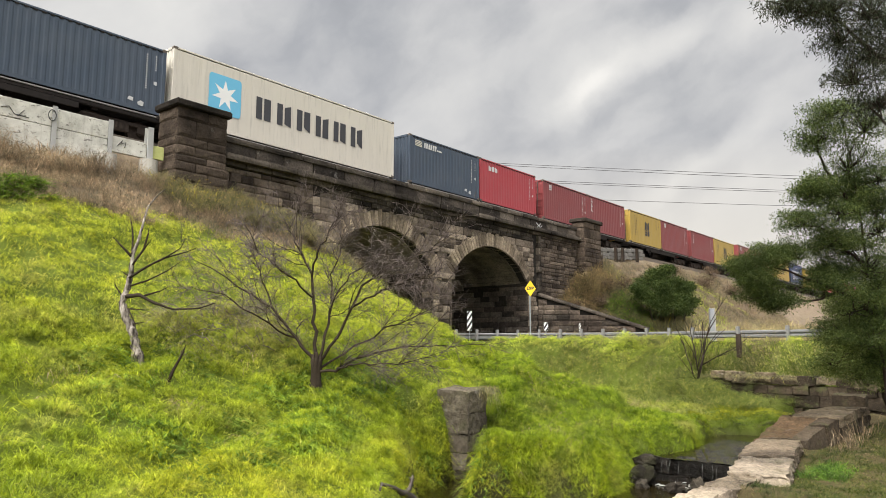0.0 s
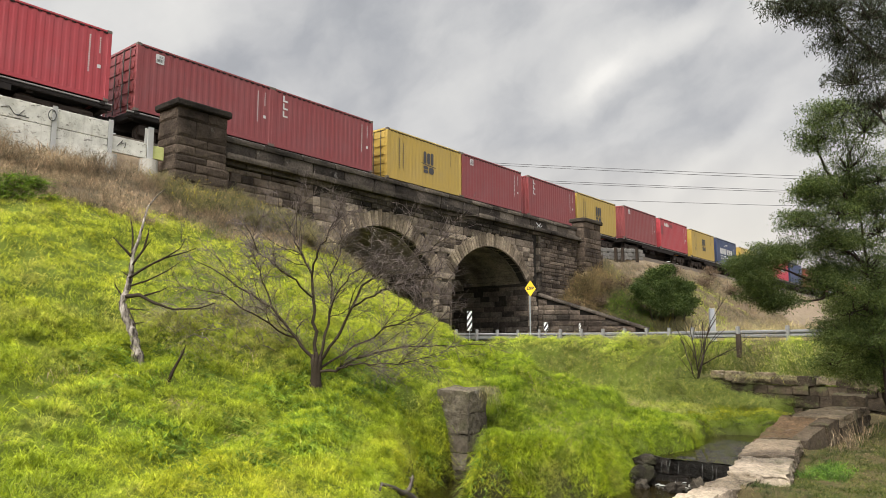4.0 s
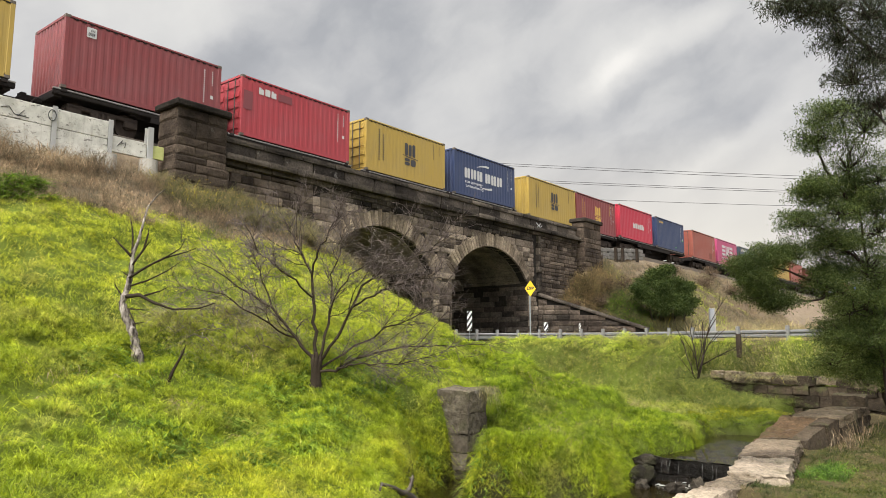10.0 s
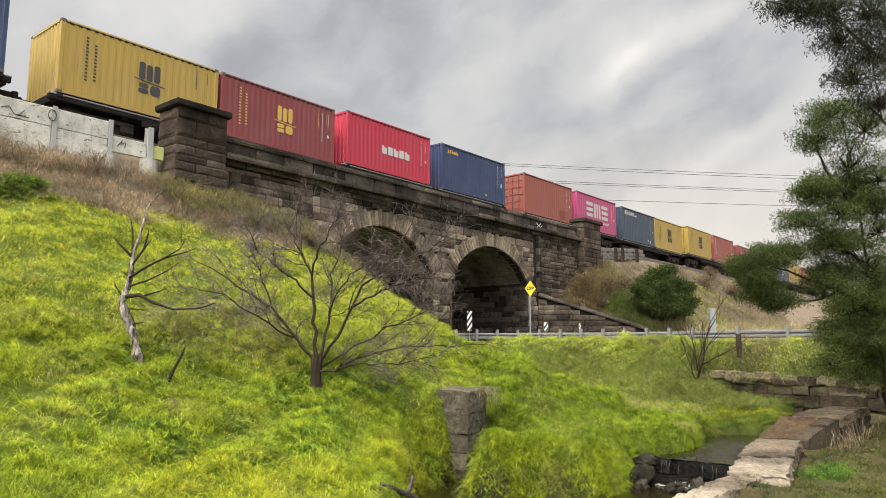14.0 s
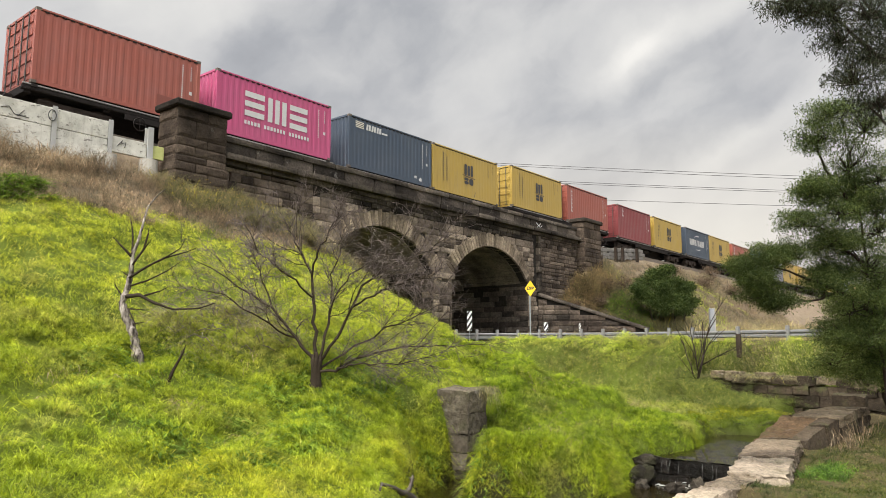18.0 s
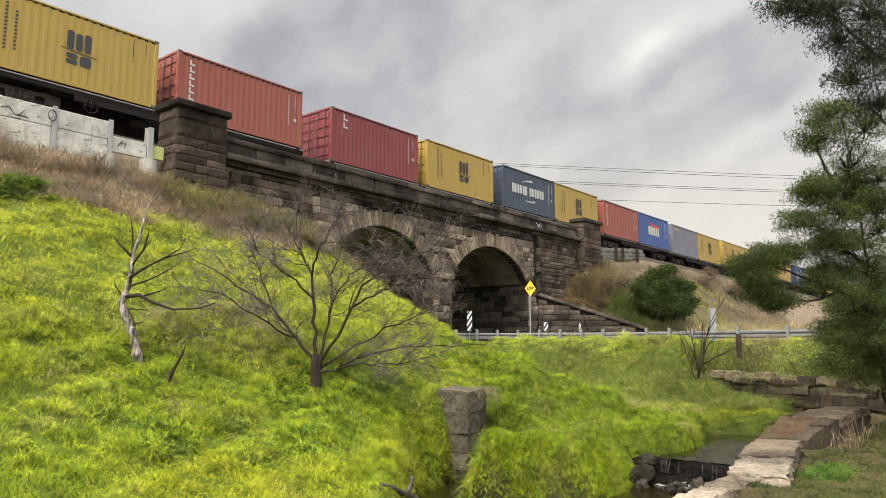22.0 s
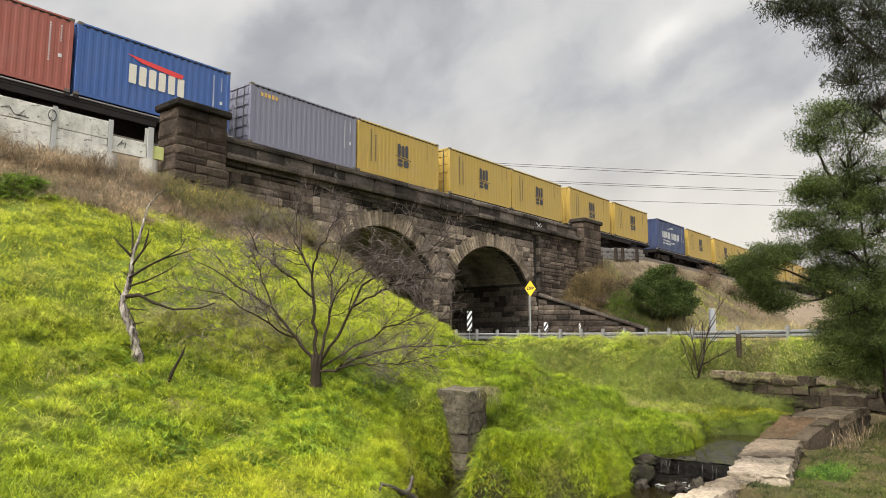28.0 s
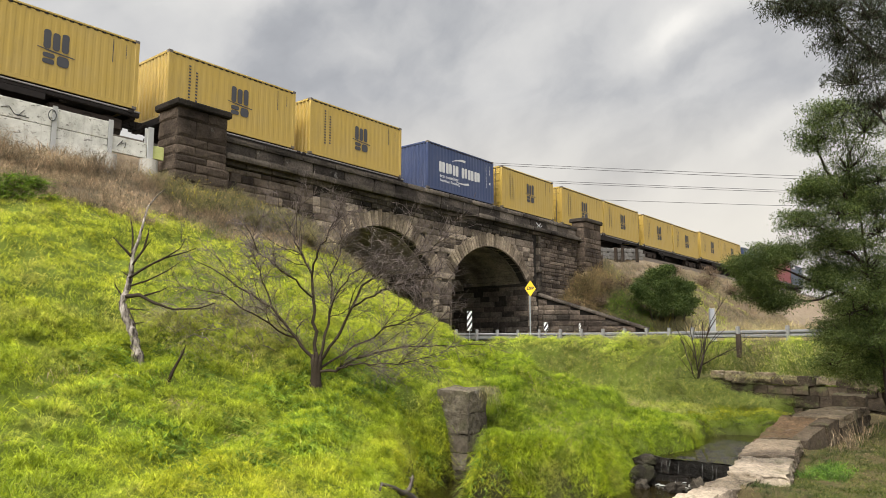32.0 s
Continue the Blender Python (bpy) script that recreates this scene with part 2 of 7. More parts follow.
def rock_faced(name, material, count=9, bulge=0.13):
    """Unit ashlars whose front, towards -y, is left rough inside a narrow worked margin."""
    out = []
    for k in range(count):
        j = lambda a: rnd.uniform(-a, a)
        xs, zs = (-0.5, -0.40, 0.02, 0.41, 0.5), (-0.5, -0.31, 0.27, 0.5)
        V, F = [], []
        for r, z in enumerate(zs):
            for c, x in enumerate(xs):
                inner = 0 < c < 4 and 0 < r < 3
                corner = c in (0, 4) and r in (0, 3)
                V.append((x + (j(0.07) if inner else 0) - (0.012 * np.sign(x) if corner else 0), -0.5 - (bulge * rnd.uniform(0.25, 1.0) if inner else 0) + (0.02 if corner else j(0.015)),
                          z + (j(0.07) if inner else j(0.012)) - (0.01 * np.sign(z) if corner else 0)))
        for r in range(3):
            for c in range(4):
                a = r * 5 + c
                F.append((a, a + 1, a + 6, a + 5))
        V += [(-0.5, 0.5, -0.5), (0.5, 0.5, -0.5), (0.5, 0.5, 0.5), (-0.5, 0.5, 0.5)]
        F += [(20, 21, 4, 3, 2, 1, 0), (22, 23, 15, 16, 17, 18, 19), (23, 20, 0, 5, 10, 15), (21, 22, 19, 14, 9, 4), (23, 22, 21, 20)]
        out.append(mesh_from(name, V, F, material))
    return out


BLUE_BLOCKS = rock_faced("bluestone_block", BLUESTONE)
MID_BLOCKS = rock_faced("brown_block", MIDSTONE)
PIER_BLOCKS = rock_faced("pier_block", PIERSTONE, 9, 0.09)
WARM_BLOCKS = rock_faced("warm_block", WARMSTONE, 9, 0.13)
CREEK_BLOCKS = stone_variants("creek_block", CREEKSTONE, 10, 0.13, 8, (2.2, 1.7, 1.0))
PALE_BLOCKS = stone_variants("pale_block", PALESTONE, 8, 0.24, 12, (6.0, 2.4, 1.0))
WALL_BLOCKS = stone_variants("old_wall_block", OLDWALL, 8, 0.10, 6, (2.0, 1.5, 1.0))
DIRT_BLOCKS = stone_variants("dirty_block", DIRTSTONE, 5, 0.2, 10, (5.0, 2.6, 1.0))
RUST_BLOCKS = stone_variants("rusty_block", RUSTSTONE, 4, 0.2, 10, (5.0, 2.6, 1.0))
ASHLAR = stone_variants("ashlar_block", PARAPET, 5, 0.02)


def stone(parent, meshes, c, dims, rz=0.0, name="stone", ry=0.0, rx=0.0):
    m = pose(*c, rx, ry, rz) @ Matrix.Diagonal((*dims, 1))
    return put(name, rnd.choice(meshes), parent, m)


def lay(parent, meshes, o, u, length, z0, z1, h, l, depth, keep=None, name="stone", gap=0.018, proud=0.025, top=None):
    """Coursed stones along the line from o in the direction u (degrees), between two heights."""
    ux, uy = math.cos(radians(u)), math.sin(radians(u))
    z = z0
    while z < z1 - 0.08:
        hh = min(rnd.uniform(*h), z1 - z)
        if z1 - z - hh < 0.1:
            hh = z1 - z
        s = -rnd.uniform(0, l[0])
        while s < length:
            ll = rnd.uniform(*l)
            a, b = max(s, 0), min(s + ll, length)
            s += ll
            if b - a < 0.12:
                continue
            mid = (a + b) / 2
            if top and z + hh * 0.6 > top(mid):
                continue
            if keep and not keep(a, b, z, z + hh):
                continue
            off = rnd.uniform(-proud, proud)
            stone(parent, meshes, (o[0] + ux * mid - uy * (depth / 2 + off), o[1] + uy * mid + ux * (depth / 2 + off), z + hh / 2),
                  (b - a - gap, depth, hh - gap), u, name)
        z += hh


# ---- the lie of the land ----
def sstep(a, b, x):
    t = np.clip((x - a) / (b - a), 0, 1)
    return t * t * (3 - 2 * t)


def smax(a, b, k):
    return 0.5 * (a + b + np.sqrt((a - b) ** 2 + k * k))


CREEK = [(31, -8), (29.3, 1.5), (28.6, 6.3), (26.0, 5.9), (23.2, 4.9), (20.9, 6.1), (19.2, 5.75), (18.0, 5.5), (16.3, 6.0), (14.6, 5.7), (12.5, 5.4), (10, 5.7), (6, 5.5), (0, 5.2), (-30, 4.0)]
INLET = [(9.8, 8.2), (11.3, 9.4), (13.3, 10.15), (14.0, 9.95)]


def path_dist(X, Y, pts):
    best = np.full(np.shape(X), 1e9)
    for (ax, ay), (bx, by) in zip(pts, pts[1:]):
        dx, dy = bx - ax, by - ay
        t = np.clip(((X - ax) * dx + (Y - ay) * dy) / (dx * dx + dy * dy), 0, 1)
        best = np.minimum(best, np.hypot(X - ax - t * dx, Y - ay - t * dy))
    return best


def wob(X, Y, s, seed=0.0):
    """Smooth uneven ground, about -1 to 1."""
    return (np.sin(X / s * 1.7 + seed) * np.cos(Y / s * 1.3 - seed * 2) + np.sin(X / s * 0.9 - Y / s * 2.1 + 1.3 + seed)
            + 0.6 * np.sin(X / s * 3.7 + Y / s * 2.9 + seed * 3)) / 2.6


Z_GRASS = 5.0


def shore(X, Y):
    """How far a place lies from the water's edge: positive on land."""
    X, Y = np.asarray(X, float), np.asarray(Y, float)
    half = 1.18 + 0.12 * np.sin(X * 1.1) - 0.12 * sstep(14.0, 16.5, X) + 0.35 * sstep(18.8, 20.0, X) - 0.95 * sstep(21.6, 22.3, X) + 0.8 * sstep(24.8, 26.2, X) + 0.24 * sstep(14.0, 15.0, X) * sstep(16.5, 16.1, X)
    s, a = 0.6318 * X - 0.7751 * Y, 0.7751 * X + 0.6318 * Y
    bay = np.maximum(np.maximum(a - 14.75 - 0.32 * wob(X, Y, 0.9, 7.0), -(s + (0.045 + 0.04 * sstep(13.0, 9.5, a)) * a) - 0.12 * wob(X, Y, 0.9, 3.0)), np.maximum(8.5 - a, s - 4.0))
    return np.minimum(np.minimum(path_dist(X, Y, CREEK) - half, path_dist(X, Y, INLET) - 0.48), bay)


NOSE = [(16.6, 13.2, 1.9), (17.4, 12.0, 1.42), (18.2, 11.2, 0.95), (18.9, 9.9, 0.48), (19.3, 9.0, 0.12), (19.8, 8.0, -0.3), (19.5, 7.1, -0.6)]


KNOLL = [(30.0, 11.9, 0.6), (28.8, 10.7, 0.32), (28.0, 9.6, 0.02), (27.2, 8.6, -0.3), (26.6, 7.8, -0.6)]


def nose(X, Y, line):
    """Height of a ridge that falls along a line, gently on the near side."""
    best, out = np.full(np.shape(X), 1e9), np.full(np.shape(X), -9.0)
    for (ax, ay, az), (bx, by, bz) in zip(line, line[1:]):
        dx, dy = bx - ax, by - ay
        t = np.clip(((X - ax) * dx + (Y - ay) * dy) / (dx * dx + dy * dy), 0, 1)
        d = np.hypot(X - ax - t * dx, Y - ay - t * dy)
        near_side = (X - ax) * dy - (Y - ay) * dx > 0
        h = az + (bz - az) * t - np.where(near_side, 0.47, 0.6) * np.maximum(d - 0.15, 0)
        out = np.where(d < best, h, out)
        best = np.minimum(best, d)
    return out


def land(X, Y):
    X, Y = np.asarray(X, float), np.asarray(Y, float)
    ex = np.maximum(X - 12, 0)
    hill = 7.5 - 0.575 * (23 - Y) - 0.0235 * np.minimum(ex, 20) ** 2 - 0.5 * np.maximum(ex - 20, 0)
    hill = np.minimum(hill, 7.9 + 0 * X)
    hill = np.where(X > 19.6, np.minimum(hill, 7.75 - 0.0235 * ex ** 2 - 0.35 * np.maximum(Y - 23, 0)), hill)
    hill = hill + 0.18 * wob(X, Y, 2.6) + 0.11 * wob(X, Y, 0.9, 2.0)
    floor = -0.30 - 0.24 * sstep(17, 22, X) + 0.10 * wob(X, Y, 2.0, 1.0)
    z = smax(hill, floor, 0.5)
    # grassy nose that runs down from the hill to the spit
    z = smax(z, nose(X, Y, NOSE) + 0.1 * wob(X, Y, 0.8, 5.0), 0.25)
    # knoll before the old wall
    z = smax(z, nose(X, Y, KNOLL) + 0.08 * wob(X, Y, 0.7, 2.0), 0.15)
    # road terrace and the bank below it
    edge = 31.0 - 0.16 * np.maximum(Y - 14, 0) ** 1.25
    terrace = -0.5 + 2.55 * sstep(-3.6 + 3.0 * sstep(12.5, 10.8, Y), -0.3 + 1.1 * sstep(12.5, 10.8, Y), X - edge) + 0.06 * wob(X, Y, 1.5, 3.0)
    z = z + (smax(z, terrace, 0.25) - z) * sstep(22.5, 25.5, X)
    z = np.where((X > edge + 0.4) & (X < 36.4), np.minimum(z, 1.93), z)
    # embankment past the bridge
    rhill = 8.25 - 0.78 * np.maximum(22.9 - Y, 0) - 0.062 * np.maximum(45.5 - X, 0) ** 2 - 0.55 * sstep(54, 45, X)
    rhill = rhill + 0.15 * wob(X, Y, 2.2, 4.0)
    rhill = np.minimum(rhill, 8.3)
    side = (X - 36.2) * 4.5 + (Y - 22.3) * 3.8
    rhill = np.where(side > 0.5, rhill, 1.9)
    z = np.where(X > 36, np.maximum(rhill, 1.93), z)
    # track bed beyond the bridge and on either side of it
    bed = np.where((X < 14.5) | (X > 43.5), 8.55, -9.0)
    bed = bed - 1.15 * np.maximum(np.abs(Y - 28.2) - 4.6, 0)
    z = np.maximum(z, bed)
    # right bank, where the path is
    near = -0.30 - 0.20 * sstep(10, 13.5, X) + 0.07 * wob(X, Y, 1.7, 5.0) + 0.40 * sstep(2.5, -3.5, Y)
    z = np.where(X < 31, z + (near - z) * sstep(4.6, 3.8, Y), z)
    # creek and inlet
    z = z + (0.12 * wob(X, Y, 0.42, 1.0) + 0.06 * wob(X, Y, 0.75, 4.0)) * (Y > 4.6) * (Z_GRASS > z)
    reach = np.where(Y > 5.6, 0.95, 0.4) - 0.45 * sstep(15.5, 17.0, X) * (Y > 5.6)
    reach = reach + 0.3 * sstep(0.4, -0.4, 0.6318 * X - 0.7751 * Y) * (Y > 5.6)
    reach = reach + 0.8 * sstep(2.1, 0.9, path_dist(X, Y, [(11.9, 10.9), (13.0, 11.4)]))
    reach = reach + (0.35 - reach) * sstep(1.5, 0.5, path_dist(X, Y, [(12.9, 9.7), (13.7, 10.4)]))
    reach = reach + (0.32 - reach) * sstep(15.7, 14.9, 0.7751 * X + 0.6318 * Y) * sstep(0.3, -0.1, 0.6318 * X - 0.7751 * Y) * (Y > 5.6)
    reach = reach + (0.2 - reach) * sstep(20.0, 21.0, X)
    edge_in = np.clip((shore(X, Y) + 0.12) / (reach + 0.12), 0, 1)
    z = -1.75 + (z + 1.75) * (1 - (1 - edge_in) ** 2.2)
    return z


def axis(lo, hi, step, far):
    a = list(np.arange(lo, hi + step / 2, step))
    d, out_hi, out_lo = step, [], []
    x = hi
    while x < far:
        d *= 1.35
        x += d
        out_hi.append(x)
    d, x = step, lo
    while x > -far:
        d *= 1.35
        x -= d
        out_lo.append(x)
    return np.array(out_lo[::-1] + a + out_hi)


gx, gy = axis(-6, 50, 0.2, 4500), axis(-3, 26, 0.2, 4500)
GX, GY = np.meshgrid(gx, gy)
GZ = land(GX, GY)
nx, ny = len(gx), len(gy)
idx = np.arange(nx * ny).reshape(ny, nx)
quads = np.stack([idx[:-1, :-1], idx[:-1, 1:], idx[1:, 1:], idx[1:, :-1]], -1).reshape(-1, 4)

soil = Nodes("soil_and_turf", 0.95)
g_pos = soil.add("ShaderNodeNewGeometry").outputs["Position"]
g_a = soil.ramp(soil.noise(g_pos, 1.3, 6.0), [(0.35, (0.06, 0.08, 0.012)), (0.65, (0.11, 0.14, 0.02))])
g_sep = soil.add("ShaderNodeSeparateXYZ")
soil.link(g_pos, g_sep.inputs[0])
g_hi = soil.add("ShaderNodeMapRange")
for k, v in (("From Min", 5.0), ("From Max", 6.0)):
    g_hi.inputs[k].default_value = v
soil.link(g_sep.outputs["Z"], g_hi.inputs["Value"])
g_x = soil.add("ShaderNodeMapRange")
for k, v in (("From Min", 35.5), ("From Max", 36.5)):
    g_x.inputs[k].default_value = v
soil.link(g_sep.outputs["X"], g_x.inputs["Value"])
g_dry = soil.t.nodes.new("ShaderNodeMath")
g_dry.operation = "MAXIMUM"
soil.link(g_hi.outputs["Result"], g_dry.inputs[0])
soil.link(g_x.outputs["Result"], g_dry.inputs[1])
g_b = soil.mix(g_dry.outputs[0], g_a, soil.ramp(soil.noise(g_pos, 2.0, 6.0), [(0.3, (0.13, 0.10, 0.07)), (0.7, (0.24, 0.19, 0.13))]))
g_y = soil.add("ShaderNodeMapRange")
for k, v in (("From Min", 5.2), ("From Max", 4.3)):
    g_y.inputs[k].default_value = v
soil.link(g_sep.outputs["Y"], g_y.inputs["Value"])
g_b = soil.mix(g_y.outputs["Result"], g_b, soil.ramp(soil.noise(g_pos, 3.0, 8.0, 0.7), [(0.3, (0.048, 0.037, 0.017)), (0.5, (0.08, 0.063, 0.03)), (0.72, (0.14, 0.11, 0.06))]))
# Dark bank soil down low, deepened so that gaps in the grass look shaded.
g_lo = soil.add("ShaderNodeMapRange")
for k, v in (("From Min", -0.55), ("From Max", -0.9)):
    g_lo.inputs[k].default_value = v
soil.link(g_sep.outputs["Z"], g_lo.inputs["Value"])
g_c = soil.mix(g_lo.outputs["Result"], g_b, soil.ramp(soil.noise(g_pos, 5.0, 6.0), [(0.3, (0.018, 0.018, 0.008)), (0.7, (0.05, 0.048, 0.02))]))
soil.bump(soil.noise(g_pos, 6.0, 8.0, 0.7), 0.8, 0.08)
SOIL = soil.color(g_c)
ground = put("ground", big_mesh("ground", np.stack([GX, GY, GZ], -1).reshape(-1, 3), quads, SOIL, True))
tagged(ground, "grassy embankment and creek bank, its low dark soil partly painted shade", "ground", kind="structure")

# ---- sky and water ----
SKY_R = 4000.0
CLOUD_SPOTS = ((0.19, 0.350, 0.10, 0.042, 0.20), (0.20, 0.352, 0.05, 0.022, 0.10), (0.285, 0.385, 0.07, 0.024, 0.13), (0.03, 0.41, 0.30, 0.11, -0.01), (0.36, 0.29, 0.22, 0.07, -0.06), (0.20, 0.265, 0.30, 0.06, 0.07),
               (-0.37, 0.41, 0.16, 0.09, 0.16), (0.34, 0.16, 0.30, 0.08, 0.12), (0.42, 0.42, 0.10, 0.03, 0.14), (0.33, 0.235, 0.14, 0.022, 0.10), (-0.2, 0.34, 0.16, 0.05, 0.04))
cl = Nodes("cloud_cover", 1.0)
c_vec = cl.add("ShaderNodeMapping")
c_vec.inputs["Scale"].default_value = (1 / SKY_R, 1 / SKY_R, 1 / SKY_R)
cl.link(cl.coords("Object"), c_vec.inputs["Vector"])
# streets of cloud that rise to the side
c_rot = cl.add("ShaderNodeMapping")
c_rot.inputs["Rotation"].default_value = (0, radians(30), 0)
cl.link(c_vec.outputs["Vector"], c_rot.inputs["Vector"])
c_wn = cl.add("ShaderNodeTexNoise", Scale=9.0, Detail=5.0, Roughness=0.55)
cl.link(c_rot.outputs["Vector"], c_wn.inputs["Vector"])
c_w1 = cl.t.nodes.new("ShaderNodeVectorMath")
c_w1.operation = "MULTIPLY_ADD"
c_w1.inputs[1].default_value, c_w1.inputs[2].default_value = (0.07, 0.0, 0.06), (-0.035, 0.0, -0.03)
cl.link(c_wn.outputs["Color"], c_w1.inputs[0])
c_add = cl.t.nodes.new("ShaderNodeVectorMath")
c_add.operation = "ADD"
cl.link(c_w1.outputs[0], c_add.inputs[0])
cl.link(c_rot.outputs["Vector"], c_add.inputs[1])
c_big = cl.noise(c_add.outputs[0], 3.2, 4.0, 0.5, (0.7, 0.0, 1.15))
c_mid = cl.noise(c_add.outputs[0], 8.5, 8.0, 0.52, (0.75, 0.0, 1.1))
c_mix = cl.mix(0.45, c_big, c_mid)
c_flat = cl.add("ShaderNodeMapRange")
for k_, v_ in (("From Min", 0.2), ("From Max", 0.8), ("To Min", 0.25), ("To Max", 0.76)):
    c_flat.inputs[k_].default_value = v_
cl.link(c_mix, c_flat.inputs["Value"])
c_sum = c_flat.outputs["Result"]
# openings and heavier banks: sideways and upward direction, reach along and across the streets, how much lighter
for ds, dz, ra, rs, gain in CLOUD_SPOTS:
    ca, sa = math.cos(radians(30)), math.sin(radians(30))
    mp = cl.add("ShaderNodeMapping")
    mp.inputs["Scale"].default_value = (1 / ra, 0.0, 1 / rs)
    mp.inputs["Location"].default_value = (-(ds * ca + dz * sa) / ra, 0.0, -(dz * ca - ds * sa) / rs)
    cl.link(c_add.outputs[0], mp.inputs["Vector"])
    ln_ = cl.t.nodes.new("ShaderNodeVectorMath")
    ln_.operation = "LENGTH"
    cl.link(mp.outputs["Vector"], ln_.inputs[0])
    mr = cl.add("ShaderNodeMapRange")
    mr.interpolation_type = "SMOOTHSTEP"
    for k_, v_ in (("From Min", 0.0), ("From Max", 1.3), ("To Min", gain), ("To Max", 0.0)):
        mr.inputs[k_].default_value = v_
    cl.link(ln_.outputs["Value"], mr.inputs["Value"])
    ad = cl.t.nodes.new("ShaderNodeMath")
    ad.operation = "ADD"
    cl.link(c_sum, ad.inputs[0])
    cl.link(mr.outputs["Result"], ad.inputs[1])
    c_sum = ad.outputs[0]
c_col = cl.ramp(c_sum, [(0.32, (0.27, 0.283, 0.312)), (0.45, (0.42, 0.432, 0.458)), (0.55, (0.60, 0.60, 0.605)), (0.70, (0.76, 0.75, 0.73)), (0.88, (1.0, 0.97, 0.92))])
c_sep = cl.add("ShaderNodeSeparateXYZ")
cl.link(c_vec.outputs["Vector"], c_sep.inputs[0])
c_far = cl.add("ShaderNodeMapRange")
c_far.inputs["From Min"].default_value, c_far.inputs["From Max"].default_value = 0.27, 0.10
cl.link(c_sep.outputs["Z"], c_far.inputs["Value"])
c_fin = cl.mix(c_far.outputs["Result"], c_col, cl.mix(0.6, c_col, (0.90, 0.84, 0.73)))
cl.link(c_fin, cl.b.inputs["Emission Color"])
cl.b.inputs["Emission Strength"].default_value = 0.43
cl.b.inputs["Base Color"].default_value = (0, 0, 0, 1)
cl.b.inputs["Specular IOR Level"].default_value = 0.0
dome_az, dome_el = np.radians(np.linspace(-62, 62, 41)), np.radians(np.linspace(-8, 46, 25))
AZ, EL = np.meshgrid(dome_az, dome_el)
dome_v = SKY_R * np.stack([np.sin(AZ) * np.cos(EL), np.cos(AZ) * np.cos(EL), np.sin(EL)], -1).reshape(-1, 3)
di = np.arange(41 * 25).reshape(25, 41)
cloud_dome = put("cloud_backdrop", big_mesh("cloud_backdrop", dome_v, np.stack([di[:-1, :-1], di[:-1, 1:], di[1:, 1:], di[1:, :-1]], -1).reshape(-1, 4), cl.mat, True))
DRIFT_AXIS = Vector((0.503, -0.318, -0.804))
DOME_BASE = pose(0, 0, 0, 0, 0, math.degrees(HEAD) - 90)
cloud_dome.matrix_basis = DOME_BASE
tagged(cloud_dome, "broken grey overcast with brighter gaps", "sky", kind="structure")

wat = Nodes("creek_water", 0.06)
w_pos = wat.add("ShaderNodeNewGeometry").outputs["Position"]
wat.b.inputs["Base Color"].default_value = (0.014, 0.0105, 0.0035, 1)
wat.b.inputs["IOR"].default_value = 1.33
wat.bump(wat.noise(w_pos, 6.0, 4.0, 0.6), 0.22, 0.05)
WATER = wat.mat


rif = Nodes("riffled_water", 0.12)
rif.b.inputs["Base Color"].default_value = (0.014, 0.0105, 0.0035, 1)
rif.b.inputs["IOR"].default_value = 1.33
rif.bump(rif.noise(rif.add("ShaderNodeNewGeometry").outputs["Position"], 24.0, 3.0, 0.6), 0.3, 0.03)


def water_sheet(name, x0, x1, y0, y1, z, label, material=WATER):
    V = [(x0, y0, z), (x1, y0, z), (x1, y1, z), (x0, y1, z)]
    return tagged(put(name, mesh_from(name, V, [(0, 1, 2, 3)], material)), label, "water", kind="structure")


water_sheet("water", 16.25, 36.0, 2.0, 11.0, -0.78, "brown still creek pool above a small stone weir")
rx_, ry_ = np.meshgrid(np.linspace(16.15, 20.4, 170), np.linspace(4.4, 6.9, 100))
calm = sstep(20.4, 18.2, rx_) * sstep(6.9, 6.5, ry_)
rz_ = -0.772 + 0.026 * calm * sstep(-0.25, 0.35, wob(rx_, ry_, 0.4, 1.0) + 0.5 * wob(rx_, ry_, 0.16, 5.0)) * (wob(rx_, ry_, 0.045, 0.4) + 0.8 * wob(rx_, ry_, 0.09, 2.0))
ri = np.arange(17000).reshape(100, 170)
tagged(put("water", big_mesh("riffle", np.stack([rx_, ry_, rz_], -1).reshape(-1, 3), np.stack([ri[:-1, :-1], ri[:-1, 1:], ri[1:, 1:], ri[1:, :-1]], -1).reshape(-1, 4), rif.mat, True)), "glinting ripples sliding towards the weir lip", "water", kind="structure")
water_sheet("water", -30.0, 16.25, 2.5, 12.0, -1.24, "shallow brown creek water below a small weir")

# ---- the stone bridge ----
FACE = 22.3
R_IN, HALF, CROWN, RING = 4.24, 3.5, 7.06, 0.70
ARCHES = (23.15, 31.5)
CZ = CROWN - R_IN
SPRING = CZ + math.sqrt(R_IN ** 2 - HALF ** 2)
BACK = FACE + 11.0
bridge = thing("railway_bridge", "twin-arched dark bluestone railway bridge over the road", "bridge")


def soffit(x):
    """Height of the underside at x, or None where the wall is solid."""
    for a in ARCHES:
        if abs(x - a) < HALF:
            return CZ + math.sqrt(R_IN ** 2 - (x - a) ** 2)
    return None


